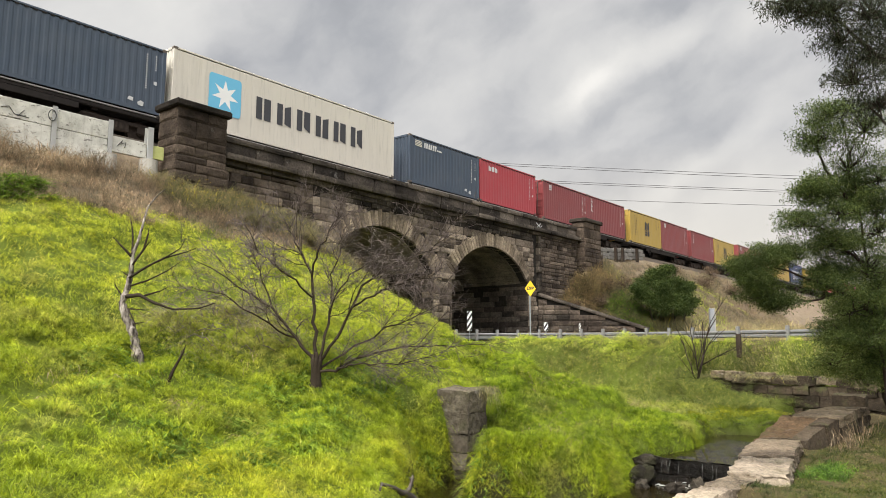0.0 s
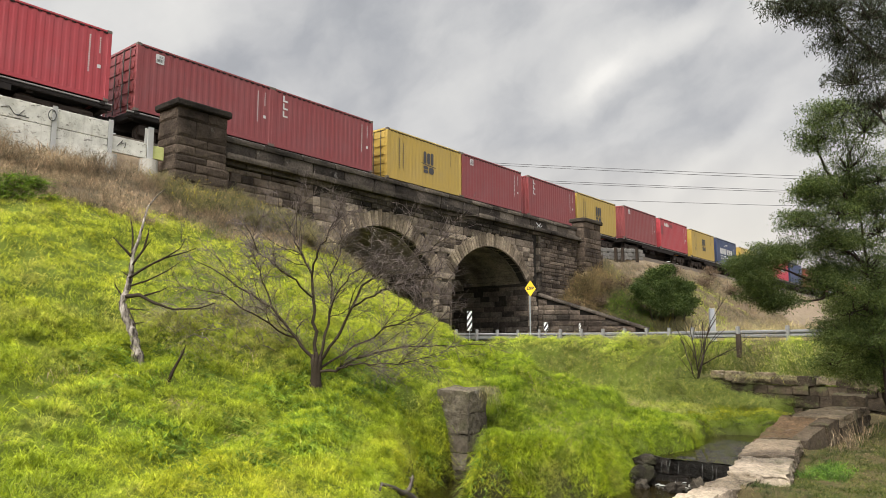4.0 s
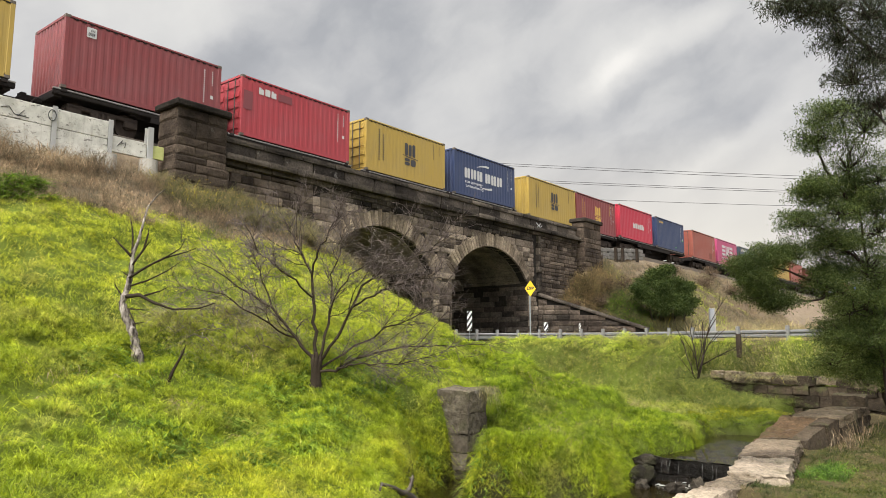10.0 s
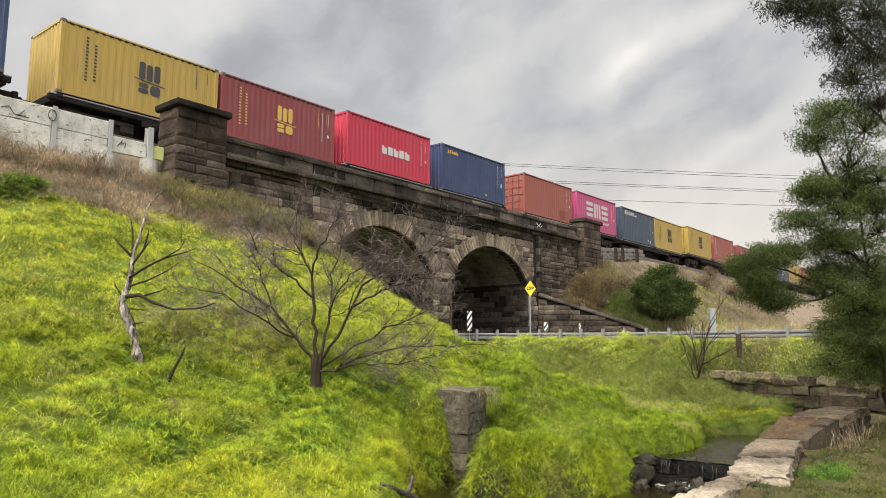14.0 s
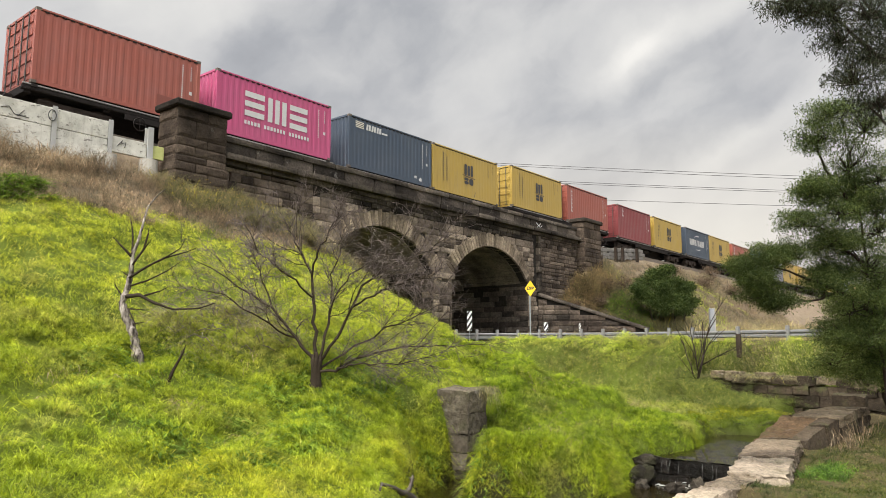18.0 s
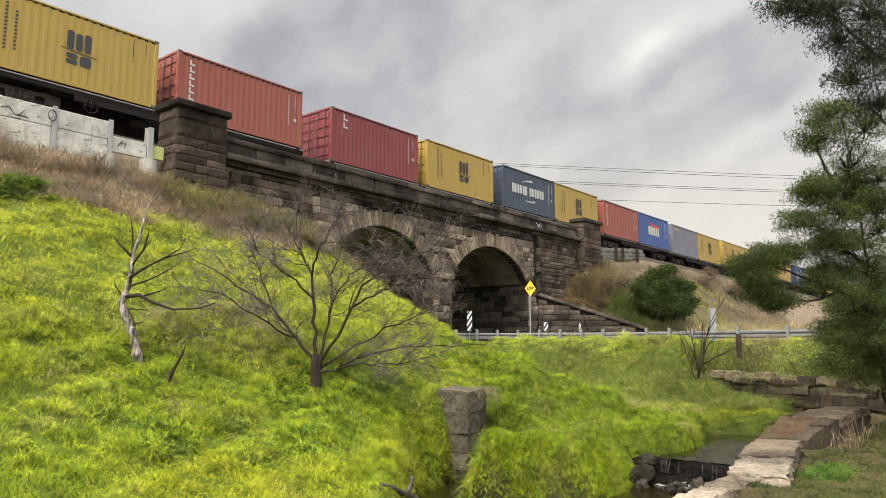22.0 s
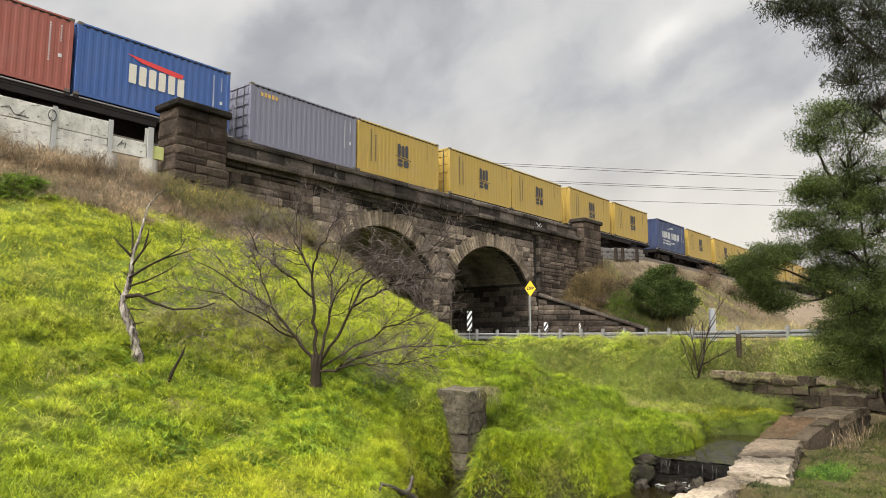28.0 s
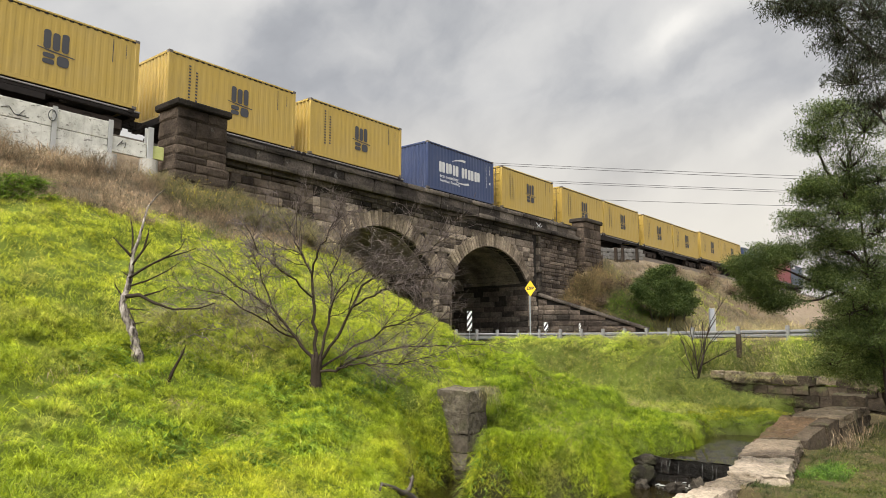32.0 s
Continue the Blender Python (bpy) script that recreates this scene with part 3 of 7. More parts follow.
def core_wall(x0, x1, z0, z1, y0, y1):
    V, F = [], []
    xs = sorted(set(list(np.round(np.arange(x0, x1 + 0.01, 0.25), 3)) + [x1] + [a + s * HALF for a in ARCHES for s in (-1, 1) if x0 < a + s * HALF < x1]))
    for a, b in zip(xs, xs[1:]):
        mid = (a + b) / 2
        if soffit(mid) is not None:
            la, lb = soffit(min(max(a, ARCHES[0] - HALF + 1e-4), b)) or SPRING, soffit(b - 1e-4) or SPRING
            la = soffit(a + 1e-4) or SPRING
        else:
            la = lb = z0
        k = len(V)
        V += [(a, y0, la), (b, y0, lb), (b, y0, z1), (a, y0, z1), (a, y1, la), (b, y1, lb), (b, y1, z1), (a, y1, z1)]
        F += [(k, k + 1, k + 2, k + 3), (k + 5, k + 4, k + 7, k + 6), (k + 3, k + 2, k + 6, k + 7), (k, k + 4, k + 5, k + 1)]
    return V, F


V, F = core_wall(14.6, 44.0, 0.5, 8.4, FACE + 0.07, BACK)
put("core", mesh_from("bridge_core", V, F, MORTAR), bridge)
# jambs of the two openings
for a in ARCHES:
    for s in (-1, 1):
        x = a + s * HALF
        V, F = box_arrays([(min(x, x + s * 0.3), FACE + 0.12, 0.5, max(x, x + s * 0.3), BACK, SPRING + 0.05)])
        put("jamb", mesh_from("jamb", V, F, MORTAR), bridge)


def joined_blocks(name, cells, material):
    """Stones that are joined in one part: cells are eight corners each."""
    V, F = [], []
    for c in cells:
        k = len(V)
        V += c
        F += [(k, k + 1, k + 2, k + 3), (k + 7, k + 6, k + 5, k + 4), (k, k + 4, k + 5, k + 1), (k + 1, k + 5, k + 6, k + 2), (k + 2, k + 6, k + 7, k + 3), (k + 3, k + 7, k + 4, k)]
    return mesh_from(name, V, F, material)


# barrel stones and jamb courses inside each opening
for a in ARCHES:
    cells = []
    th0 = math.asin(HALF / R_IN)
    nseg = 22
    for i in range(nseg):
        t0, t1 = -th0 + 2 * th0 * i / nseg + 0.004, -th0 + 2 * th0 * (i + 1) / nseg - 0.004
        y = FACE + 0.5 - rnd.uniform(0, 0.5)
        while y < BACK - 0.1:
            y2 = min(y + rnd.uniform(0.6, 1.1), BACK)
            rib = 0.16 if FACE + 4.2 < y < FACE + 5.2 else 0.0
            r0, r1 = R_IN - 0.02 - rnd.uniform(0, 0.02) - rib, R_IN + 0.05
            y0 = max(y, FACE + 0.45)
            if y2 - y0 > 0.1:
                P = lambda t, r, yy: (a + math.sin(t) * r, yy, CZ + math.cos(t) * r)
                cells.append([P(t0, r0, y0), P(t1, r0, y0), P(t1, r0, y2 - 0.015), P(t0, r0, y2 - 0.015), P(t0, r1, y0), P(t1, r1, y0), P(t1, r1, y2 - 0.015), P(t0, r1, y2 - 0.015)])
            y = y2
    tagged(put("vault", joined_blocks("vault", cells, VAULT), bridge), kind="stuff")
    jamb_x = a + HALF
    for course in range(12):
        z0 = 1.7 + course * 0.3
        y = FACE + 0.02 - rnd.uniform(0, 0.3) * 0
        if z0 > SPRING - 0.1:
            break
        while y < FACE + 7.0:
            l = rnd.uniform(0.5, 1.0)
            # Darker blocks than the face stand in for shade inside the opening.
            stone(bridge, BLUE_BLOCKS if rnd.random() < 0.6 else MID_BLOCKS, (jamb_x + 0.05, y + l / 2, z0 + 0.15), (l - 0.02, 0.2, 0.285), -90, "stone")
            y += l
    put("springer", bevelled("springer", [(jamb_x - 0.13, FACE + 0.0, SPRING - 0.02, jamb_x + 0.2, BACK - 1, SPRING + 0.2)], BLUESTONE, 0.02), bridge)

# voussoirs
th0 = math.asin(HALF / R_IN)
NV = 39
dt = 2 * th0 / NV
wedges = []
for k in range(5):
    bm = bmesh.new()
    g = 0.0022
    top_r = (-0.05, 0.015, 0.06, -0.02, 0.03)[k]
    q = []
    for y in (0.0, 0.5):
        for t, r in ((-dt / 2 + g, R_IN), (dt / 2 - g, R_IN), (dt / 2 - g, R_IN + RING + top_r), (-dt / 2 + g, R_IN + RING + top_r + rnd.uniform(-0.02, 0.02))):
            q.append(bm.verts.new((math.sin(t) * r, y + (rnd.uniform(-0.012, 0.012) if y == 0 else 0), math.cos(t) * r)))
    for f in ((0, 1, 2, 3), (7, 6, 5, 4), (0, 4, 5, 1), (1, 5, 6, 2), (2, 6, 7, 3), (3, 7, 4, 0)):
        bm.faces.new([q[i] for i in f])
    bmesh.ops.bevel(bm, geom=bm.edges[:], offset=0.018, segments=1, affect="EDGES")
    me = bpy.data.meshes.new("voussoir")
    bm.to_mesh(me)
    bm.free()
    me.materials.append(TANSTONE)
    wedges.append(me)
for a in ARCHES:
    for i in range(NV):
        t = -th0 + dt * (i + 0.5)
        put("voussoir", rnd.choice(wedges), bridge, pose(a, FACE - 0.05, CZ, 0, math.degrees(t), 0))


def outside_arches(x0):
    def keep(a, b, z0, z1):
        for c in ARCHES:
            for x in (x0 + a, x0 + b, x0 + (a + b) / 2):
                for z in (z0, z1):
                    if math.hypot(x - c, z - CZ) < R_IN + 0.12 and abs(x - c) < HALF + 0.3:
                        return False
            mx, mz = x0 + (a + b) / 2, (z0 + z1) / 2
            if math.hypot(mx - c, mz - CZ) < R_IN + RING - 0.08 and mz > SPRING - 0.1:
                return False
            if abs(mx - c) < HALF and mz < SPRING:
                return False
        return True
    return keep


# spandrels, darker towards the ends of the bridge, then pier and abutment
lay(bridge, MID_BLOCKS, (14.75, FACE), 0, 4.3, 5.2, 8.2, (0.24, 0.34), (0.45, 0.95), 0.3, outside_arches(14.75))
lay(bridge, WARM_BLOCKS + MID_BLOCKS[:2], (19.05, FACE), 0, 16.6, 5.0, 7.8, (0.22, 0.31), (0.4, 0.85), 0.3, outside_arches(19.05))
lay(bridge, BLUE_BLOCKS, (19.05, FACE), 0, 16.6, 7.8, 8.25, (0.2, 0.25), (0.5, 0.95), 0.3, outside_arches(19.05))
lay(bridge, WARM_BLOCKS[:5] + MID_BLOCKS[:4], (26.66, FACE - 0.04), 0, 1.33, 1.6, SPRING - 0.15, (0.26, 0.34), (0.38, 0.75), 0.35)
lay(bridge, WARM_BLOCKS[:3] + MID_BLOCKS[:5], (35.0, FACE), 0, 0.95, 1.7, 5.0, (0.26, 0.34), (0.4, 0.7), 0.3)
lay(bridge, MID_BLOCKS, (36.2, FACE + 0.01), 0, 5.2, 4.2, 8.25, (0.2, 0.28), (0.45, 0.9), 0.3, proud=0.03)
# impost with its gabled block
put("impost", bevelled("impost", [(26.56, FACE - 0.16, SPRING - 0.16, 28.09, FACE + 0.3, SPRING + 0.1)], WARMSTONE, 0.02), bridge)
V = [(26.62, FACE - 0.13, SPRING + 0.1), (28.03, FACE - 0.13, SPRING + 0.1), (27.33, FACE - 0.13, SPRING + 0.62), (26.62, FACE + 0.2, SPRING + 0.1), (28.03, FACE + 0.2, SPRING + 0.1), (27.33, FACE + 0.2, SPRING + 0.62)]
put("gablet", mesh_from("gablet", V, [(0, 1, 2), (5, 4, 3), (0, 3, 4, 1), (1, 4, 5, 2), (2, 5, 3, 0)], WARMSTONE), bridge)
# pilaster beside the opening
lay(bridge, BLUE_BLOCKS, (35.95, FACE - 0.10), 0, 0.42, 4.9, 8.2, (0.3, 0.42), (0.42, 0.5), 0.4)
# string course, cornice, parapet and coping in long stones
x = 14.75
while x < 41.6:
    l = min(rnd.uniform(1.0, 1.7), 41.6 - x)
    stone(bridge, ASHLAR, (x + l / 2, FACE + 0.12, 8.33), (l - 0.012, 0.42, 0.17), 0, "string_course_stone")
    x += l
x = 14.75
while x < 41.6:
    l = min(rnd.uniform(1.1, 1.9), 41.6 - x)
    stone(bridge, ASHLAR, (x + l / 2, FACE + 0.02, 8.53), (l - 0.012, 0.70, 0.22), 0, "cornice_stone")
    x += l
x = 14.75
while x < 41.6:
    l = min(rnd.uniform(1.2, 2.0), 41.6 - x)
    stone(bridge, ASHLAR, (x + l / 2, FACE + 0.27, 8.88), (l - 0.014, 0.5, 0.49), 0, "parapet_stone")
    x += l
x = 14.75
while x < 41.6:
    l = min(rnd.uniform(1.2, 2.0), 41.6 - x)
    stone(bridge, ASHLAR, (x + l / 2, FACE + 0.27, 9.22), (l - 0.014, 0.62, 0.2), 0, "coping_stone")
    x += l
# far parapet
put("far_parapet", bevelled("far_parapet", [(14.75, BACK - 0.6, 8.4, 43.5, BACK - 0.1, 9.3)], BLUESTONE, 0.03), bridge)


def end_pier(x0, x1, z0, y0, y1, top):
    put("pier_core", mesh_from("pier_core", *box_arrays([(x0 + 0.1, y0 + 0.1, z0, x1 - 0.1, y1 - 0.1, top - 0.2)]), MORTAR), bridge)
    z, odd = top - 0.30, False
    for hh in (0.40, 0.62, 0.30, 0.33, 0.27, 0.31, 0.34, 0.30, 0.36, 0.33, 0.3):
        if z - hh < z0:
            break
        z -= hh
        base = 0.08 if z < top - 2.45 else 0.0
        cut = x0 + (x1 - x0) * (0.36 if odd else 0.6)
        for a, b in ((x0 - base, cut), (cut, x1 + base)):
            stone(bridge, PIER_BLOCKS, ((a + b) / 2, y0 + 0.25 - base, z + hh / 2), (b - a - 0.012, 0.5, hh - 0.012), 0, "pier_stone")
        stone(bridge, PIER_BLOCKS, (x0 + 0.25 - base, (y0 + 0.02 + y1) / 2 - base / 2, z + hh / 2), (y1 - y0 - 0.05 + base, 0.5, hh - 0.014), -90, "pier_stone")
        odd = not odd
    put("pier_cap", bevelled("pier_cap", [(x0 - 0.13, y0 - 0.13, top - 0.30, x1 + 0.13, y1 + 0.13, top - 0.05)], BLUESTONE, 0.05), bridge)


# Flat near-black plate stands in for the shade of a small recess.
nk = [(15.15, FACE - 0.012, 7.35), (15.43, FACE - 0.012, 7.35), (15.43, FACE - 0.012, 7.62), (15.36, FACE - 0.012, 7.75), (15.22, FACE - 0.012, 7.75), (15.15, FACE - 0.012, 7.62)]
put("niche_shade_plate", mesh_from("niche_shade_plate", nk, [(0, 1, 2, 3, 4, 5)], MORTAR), bridge)
end_pier(12.78, 14.72, 6.0, 21.98, 23.2, 10.14)
end_pier(40.8, 43.0, 6.0, 21.75, 22.65, 9.95)

# ---- wing wall beside the road ----
wing = thing("wing_wall", "stepped dark bluestone wing wall with a sloping coping", "wall", kind="structure")
WX, WY, WU = 35.95, 22.25, -48.5
WLEN = 6.4


def wing_top(s):
    return 4.72 - 2.0 * (s / WLEN)


wu = (math.cos(radians(WU)), math.sin(radians(WU)))
V, F = [], []
for s in (0.0, WLEN):
    for d, z in ((0.1, 1.2), (0.6, 1.2), (0.6, wing_top(s)), (0.1, wing_top(s))):
        V.append((WX + wu[0] * s - wu[1] * d, WY + wu[1] * s + wu[0] * d, z))
put("core", mesh_from("wing_core", V, [(0, 1, 2, 3), (7, 6, 5, 4), (0, 4, 5, 1), (1, 5, 6, 2), (2, 6, 7, 3), (3, 7, 4, 0)], MORTAR), wing)
lay(wing, MID_BLOCKS + BLUE_BLOCKS[:3], (WX, WY), WU, WLEN, 1.75, 4.75, (0.27, 0.34), (0.55, 1.2), 0.3, keep=lambda a, b, z0, z1: z1 < wing_top(b) + 0.12, proud=0.015)
for i in range(8):
    s0, s1 = WLEN * i / 8, WLEN * (i + 1) / 8
    sm = (s0 + s1) / 2
    stone(wing, ASHLAR, (WX + wu[0] * sm - wu[1] * 0.25, WY + wu[1] * sm + wu[0] * 0.25, wing_top(sm) + 0.06), (WLEN / 8 * 1.06, 0.72, 0.2), WU, "coping_stone", math.degrees(math.atan2(2.0, WLEN)))

# ---- road through the bridge ----
road_c = [(31.5, 36.0), (31.5, 22.0), (32.9, 18.5), (35.0, 13.0), (36.0, 6.0), (36.3, -10.0), (36.3, -60.0)]
V, F = [], []
for i, (x, y) in enumerate(road_c):
    a, b = road_c[max(i - 1, 0)], road_c[min(i + 1, len(road_c) - 1)]
    d = Vector((b[0] - a[0], b[1] - a[1])).normalized()
    V += [(x + d.y * 3.1, y - d.x * 3.1, 2.0), (x - d.y * 3.1, y + d.x * 3.1, 2.0)]
F = [(2 * i, 2 * i + 1, 2 * i + 3, 2 * i + 2) for i in range(len(road_c) - 1)]
tagged(put("road", mesh_from("road", V, F, ASPHALT)), "narrow asphalt road leading under the bridge", "road", kind="structure")

# ---- railway track ----
TRACK_Y, DECK = 25.716, 10.16
RAIL_Z = 9.02
bal = [(-300, TRACK_Y - 2.0, 8.2, 14.3, TRACK_Y + 5.5, 8.86), (14.3, FACE + 0.56, 8.38, 43.6, BACK - 0.62, 8.86), (43.6, TRACK_Y - 2.0, 8.2, 400, TRACK_Y + 5.5, 8.86)]
tagged(put("track_bed", bevelled("track_bed", bal, BALLAST, 0.0)), "bed of brown crushed ballast under the rails", "track bed", kind="structure")
for s in (-0.8, 0.8):
    b = [(-300, TRACK_Y + s - 0.07, 8.86, 400, TRACK_Y + s + 0.07, 8.88), (-300, TRACK_Y + s - 0.01, 8.88, 400, TRACK_Y + s + 0.01, 8.99), (-300, TRACK_Y + s - 0.035, 8.99, 400, TRACK_Y + s + 0.035, RAIL_Z)]
    tagged(put("rail", mesh_from("rail", *box_arrays(b), RAIL)), "worn steel rail on the ballast", "rail", kind="structure")

# ---- containers ----
L20, L40, CW, CH = 6.058, 12.192, 2.438, 2.591
PAINT = {
    "yellow": (0.385, 0.26, 0.045), "maroon": (0.20, 0.034, 0.034), "red": (0.34, 0.032, 0.04), "navy": (0.022, 0.038, 0.10),
    "slate": (0.038, 0.056, 0.082), "orange": (0.28, 0.072, 0.046), "pink": (0.42, 0.062, 0.155), "blue": (0.03, 0.085, 0.26),
    "grey": (0.165, 0.165, 0.205), "cream": (0.58, 0.54, 0.46), "scarlet": (0.44, 0.02, 0.045), "brick": (0.30, 0.06, 0.05),
}
PAINT_MAT = {k: container_mat("paint_" + k, v) for k, v in PAINT.items()}
INK = {"white": plain_mat("worn_white_ink", (0.42, 0.42, 0.41), (0.60, 0.60, 0.58), 4.0, 0.6, 0, 0.0), "dark": plain_mat("dark_ink", (0.03, 0.03, 0.035), (0.05, 0.05, 0.055), 3.0, 0.6, 0, 0.0),
       "gold": plain_mat("gold_ink", (0.55, 0.33, 0.06), (0.62, 0.40, 0.10), 3.0, 0.6, 0, 0.0),
       "sky": plain_mat("sky_ink", (0.12, 0.42, 0.62), (0.16, 0.47, 0.66), 3.0, 0.6, 0, 0.0),
       "redink": plain_mat("red_ink", (0.6, 0.03, 0.03), (0.65, 0.06, 0.05), 3.0, 0.6, 0, 0.0),
       "paleink": plain_mat("pale_ink", (0.55, 0.52, 0.42), (0.66, 0.62, 0.52), 3.0, 0.6, 0, 0.0),
       "umber": plain_mat("umber_patch", (0.17, 0.05, 0.035), (0.22, 0.062, 0.042), 3.0, 0.6, 0, 0.0),
       "plum": plain_mat("plum_patch", (0.16, 0.04, 0.045), (0.21, 0.05, 0.055), 3.0, 0.6, 0, 0.0),
       "green": plain_mat("green_ink", (0.15, 0.55, 0.10), (0.2, 0.6, 0.15), 3.0, 0.6, 0, 0.0)}
# Castings coloured darker to stand in for their shaded lifting holes.
CASTING = plain_mat("darkened_casting", (0.05, 0.042, 0.036), (0.16, 0.13, 0.10), 9.0, 0.75)
cache = {}


def corrugated(length, height, pitch, depth):
    """A wall in the xz plane whose outer folds lie at y = 0 and inner folds at y = depth."""
    n = max(1, round(length / pitch))
    p = length / n
    prof = []
    for i in range(n):
        x = i * p
        prof += [(x, 0.0), (x + p * 0.32, 0.0), (x + p * 0.5, depth), (x + p * 0.82, depth)]
    prof.append((length, 0.0))
    V = [(x, y, z) for z in (0.0, height) for x, y in prof]
    k = len(prof)
    F = [(i, i + 1, k + i + 1, k + i) for i in range(k - 1)]
    return V, F


def shared(key, make):
    if key not in cache:
        cache[key] = make()
    return cache[key]


def rect_mesh(name, rects, material, t=0.004):
    """Flat markings on the near side: (x0, z0, x1, z1), a hair proud of the wall."""
    return mesh_from(name, *box_arrays([(a, -t, b, c, 0.0, d) for a, b, c, d in rects]), material)


def poly_mesh(name, polys, material, t=0.004):
    V, F = [], []
    for p in polys:
        k = len(V)
        V += [(x, -t, z) for x, z in p]
        F.append(tuple(range(k, k + len(p))))
    return mesh_from(name, V, F, material)


def arc(cx, cz, rx, rz, a0, a1, w0, w1, n=12):
    """A crescent stroke as quads."""
    out = []
    for i in range(n):
        q = []
        for j in (i, i + 1):
            t = j / n
            a = radians(a0 + (a1 - a0) * t)
            w = w0 + (w1 - w0) * t
            q.append([(cx + math.cos(a) * rx, cz + math.sin(a) * rz), (cx + math.cos(a) * (rx + w), cz + math.sin(a) * (rz + w))])
        out.append([q[0][0], q[1][0], q[1][1], q[0][1]])
    return out


def column(x, z0, z1, step, w, h):
    """A run of small marks one above another."""
    out, z = [], z1
    while z - h > z0:
        out.append((x, z - h, x + w, z))
        z -= step
    return out


def rounded(x0, z0, x1, z1, r, n=4):
    p = []
    for cx, cz, a0 in ((x1 - r, z0 + r, -90), (x1 - r, z1 - r, 0), (x0 + r, z1 - r, 90), (x0 + r, z0 + r, 180)):
        p += [(cx + r * math.cos(radians(a0 + 90 * i / n)), cz + r * math.sin(radians(a0 + 90 * i / n))) for i in range(n + 1)]
    return p


def lettering(parent, text, x, z, size, material, squeeze=1.0):
    key = ("text", text, size, material.name)
    if key not in cache:
        cu = bpy.data.curves.new("lettering", "FONT")
        cu.body, cu.size, cu.extrude = text, size, 0.001
        cu.materials.append(material)
        cache[key] = cu
    ob = put("lettering", cache[key], parent, pose(x, -0.004, z, 90, 0, 0) @ Matrix.Diagonal((squeeze, 1, 1, 1)))
    return ob


def mark(parent, name, key, rects=(), polys=(), ink="white", label=""):
    def make():
        if rects:
            return rect_mesh(name, rects, INK[ink])
        return poly_mesh(name, polys, INK[ink])
    ob = put(name, shared((key, ink), make), parent, None, label)
    if len(rects) > 8:
        tagged(ob, kind="stuff")
    return ob


def side_codes(c, L, H, ink="white"):
    """The unreadable code marks at the far end of the side wall."""
    mark(c, "code_column", ("codes", L, H), rects=column(L - 0.78, H * 0.34, H * 0.86, 0.085, 0.05, 0.05) + column(L - 0.42, H * 0.62, H * 0.86, 0.085, 0.04, 0.05) + [(L - 0.46, H * 0.43, L - 0.34, H * 0.48)], ink=ink)


def twin_block_logo(c, L, ink):
    """Arched block above two rounded blocks with a wave between."""
    x, z = L * 0.46, 1.30
    legs = [rounded(x + i * 0.29, z - 0.02, x + i * 0.29 + 0.23, z + 0.64 - 0.05 * (i == 1), 0.09) for i in range(3)]
    wave = [[(x - 0.18, z - 0.03), (x + 0.3, z - 0.10), (x + 1.02, z - 0.14), (x + 1.02, z - 0.10), (x + 0.3, z - 0.05), (x - 0.18, z + 0.0)]]
    lower = [rounded(x, z - 0.52, x + 0.38, z - 0.35, 0.07), rounded(x, z - 0.31, x + 0.38, z - 0.15, 0.07), rounded(x + 0.45, z - 0.52, x + 0.84, z - 0.16, 0.12)]
    for i, p in enumerate(legs + wave + lower):
        mark(c, "logo_block", ("twin", L, i), polys=[p], ink=ink, label="dark emblem block" if ink == "dark" else "gold emblem block")
    mark(c, "line_column", ("twinline", L), rects=column(0.86, 0.55, 2.2, 0.125, 0.09, 0.06) + column(1.16, 0.62, 2.0, 0.125, 0.09, 0.06), ink=ink)
    mark(c, "tall_mark", ("tallm", L), rects=[(L - 0.98, 1.5, L - 0.955, 2.35)], ink=ink)
    tagged(mark(c, "code_column", ("tallc", L), rects=column(L - 0.5, 1.7, 2.3, 0.09, 0.02, 0.07), ink=ink), kind="stuff")


def arc_logo(c, L, extra):
    """Row of broad pale blocks between two crescents."""
    xs = [0.95, 1.55, 2.15, 2.95, 3.55, 4.15]
    polys = []
    for i, x in enumerate(xs):
        polys += [rounded(x, 1.05, x + 0.22, 1.64, 0.07), rounded(x + 0.26, 1.05 + 0.04 * (i % 2), x + 0.5, 1.64, 0.07)]
    for i, p in enumerate(polys):
        mark(c, "pale_block", ("paleblock", L, i), polys=[p], ink="white")
    mark(c, "crescent", ("crescent_up", L), polys=arc(3.0, 1.35, 1.35, 0.62, 132, 78, 0.02, 0.15), ink="white")
    mark(c, "crescent", ("crescent_down", L), polys=arc(2.7, 1.35, 1.5, 0.62, -55, -100, 0.15, 0.02), ink="white")
    if extra:
        lettering(c, "eco container", 1.0, 0.78, 0.26, WHITE, 1.15)
        lettering(c, "bamboo flooring", 1.05, 0.54, 0.22, WHITE, 1.15)


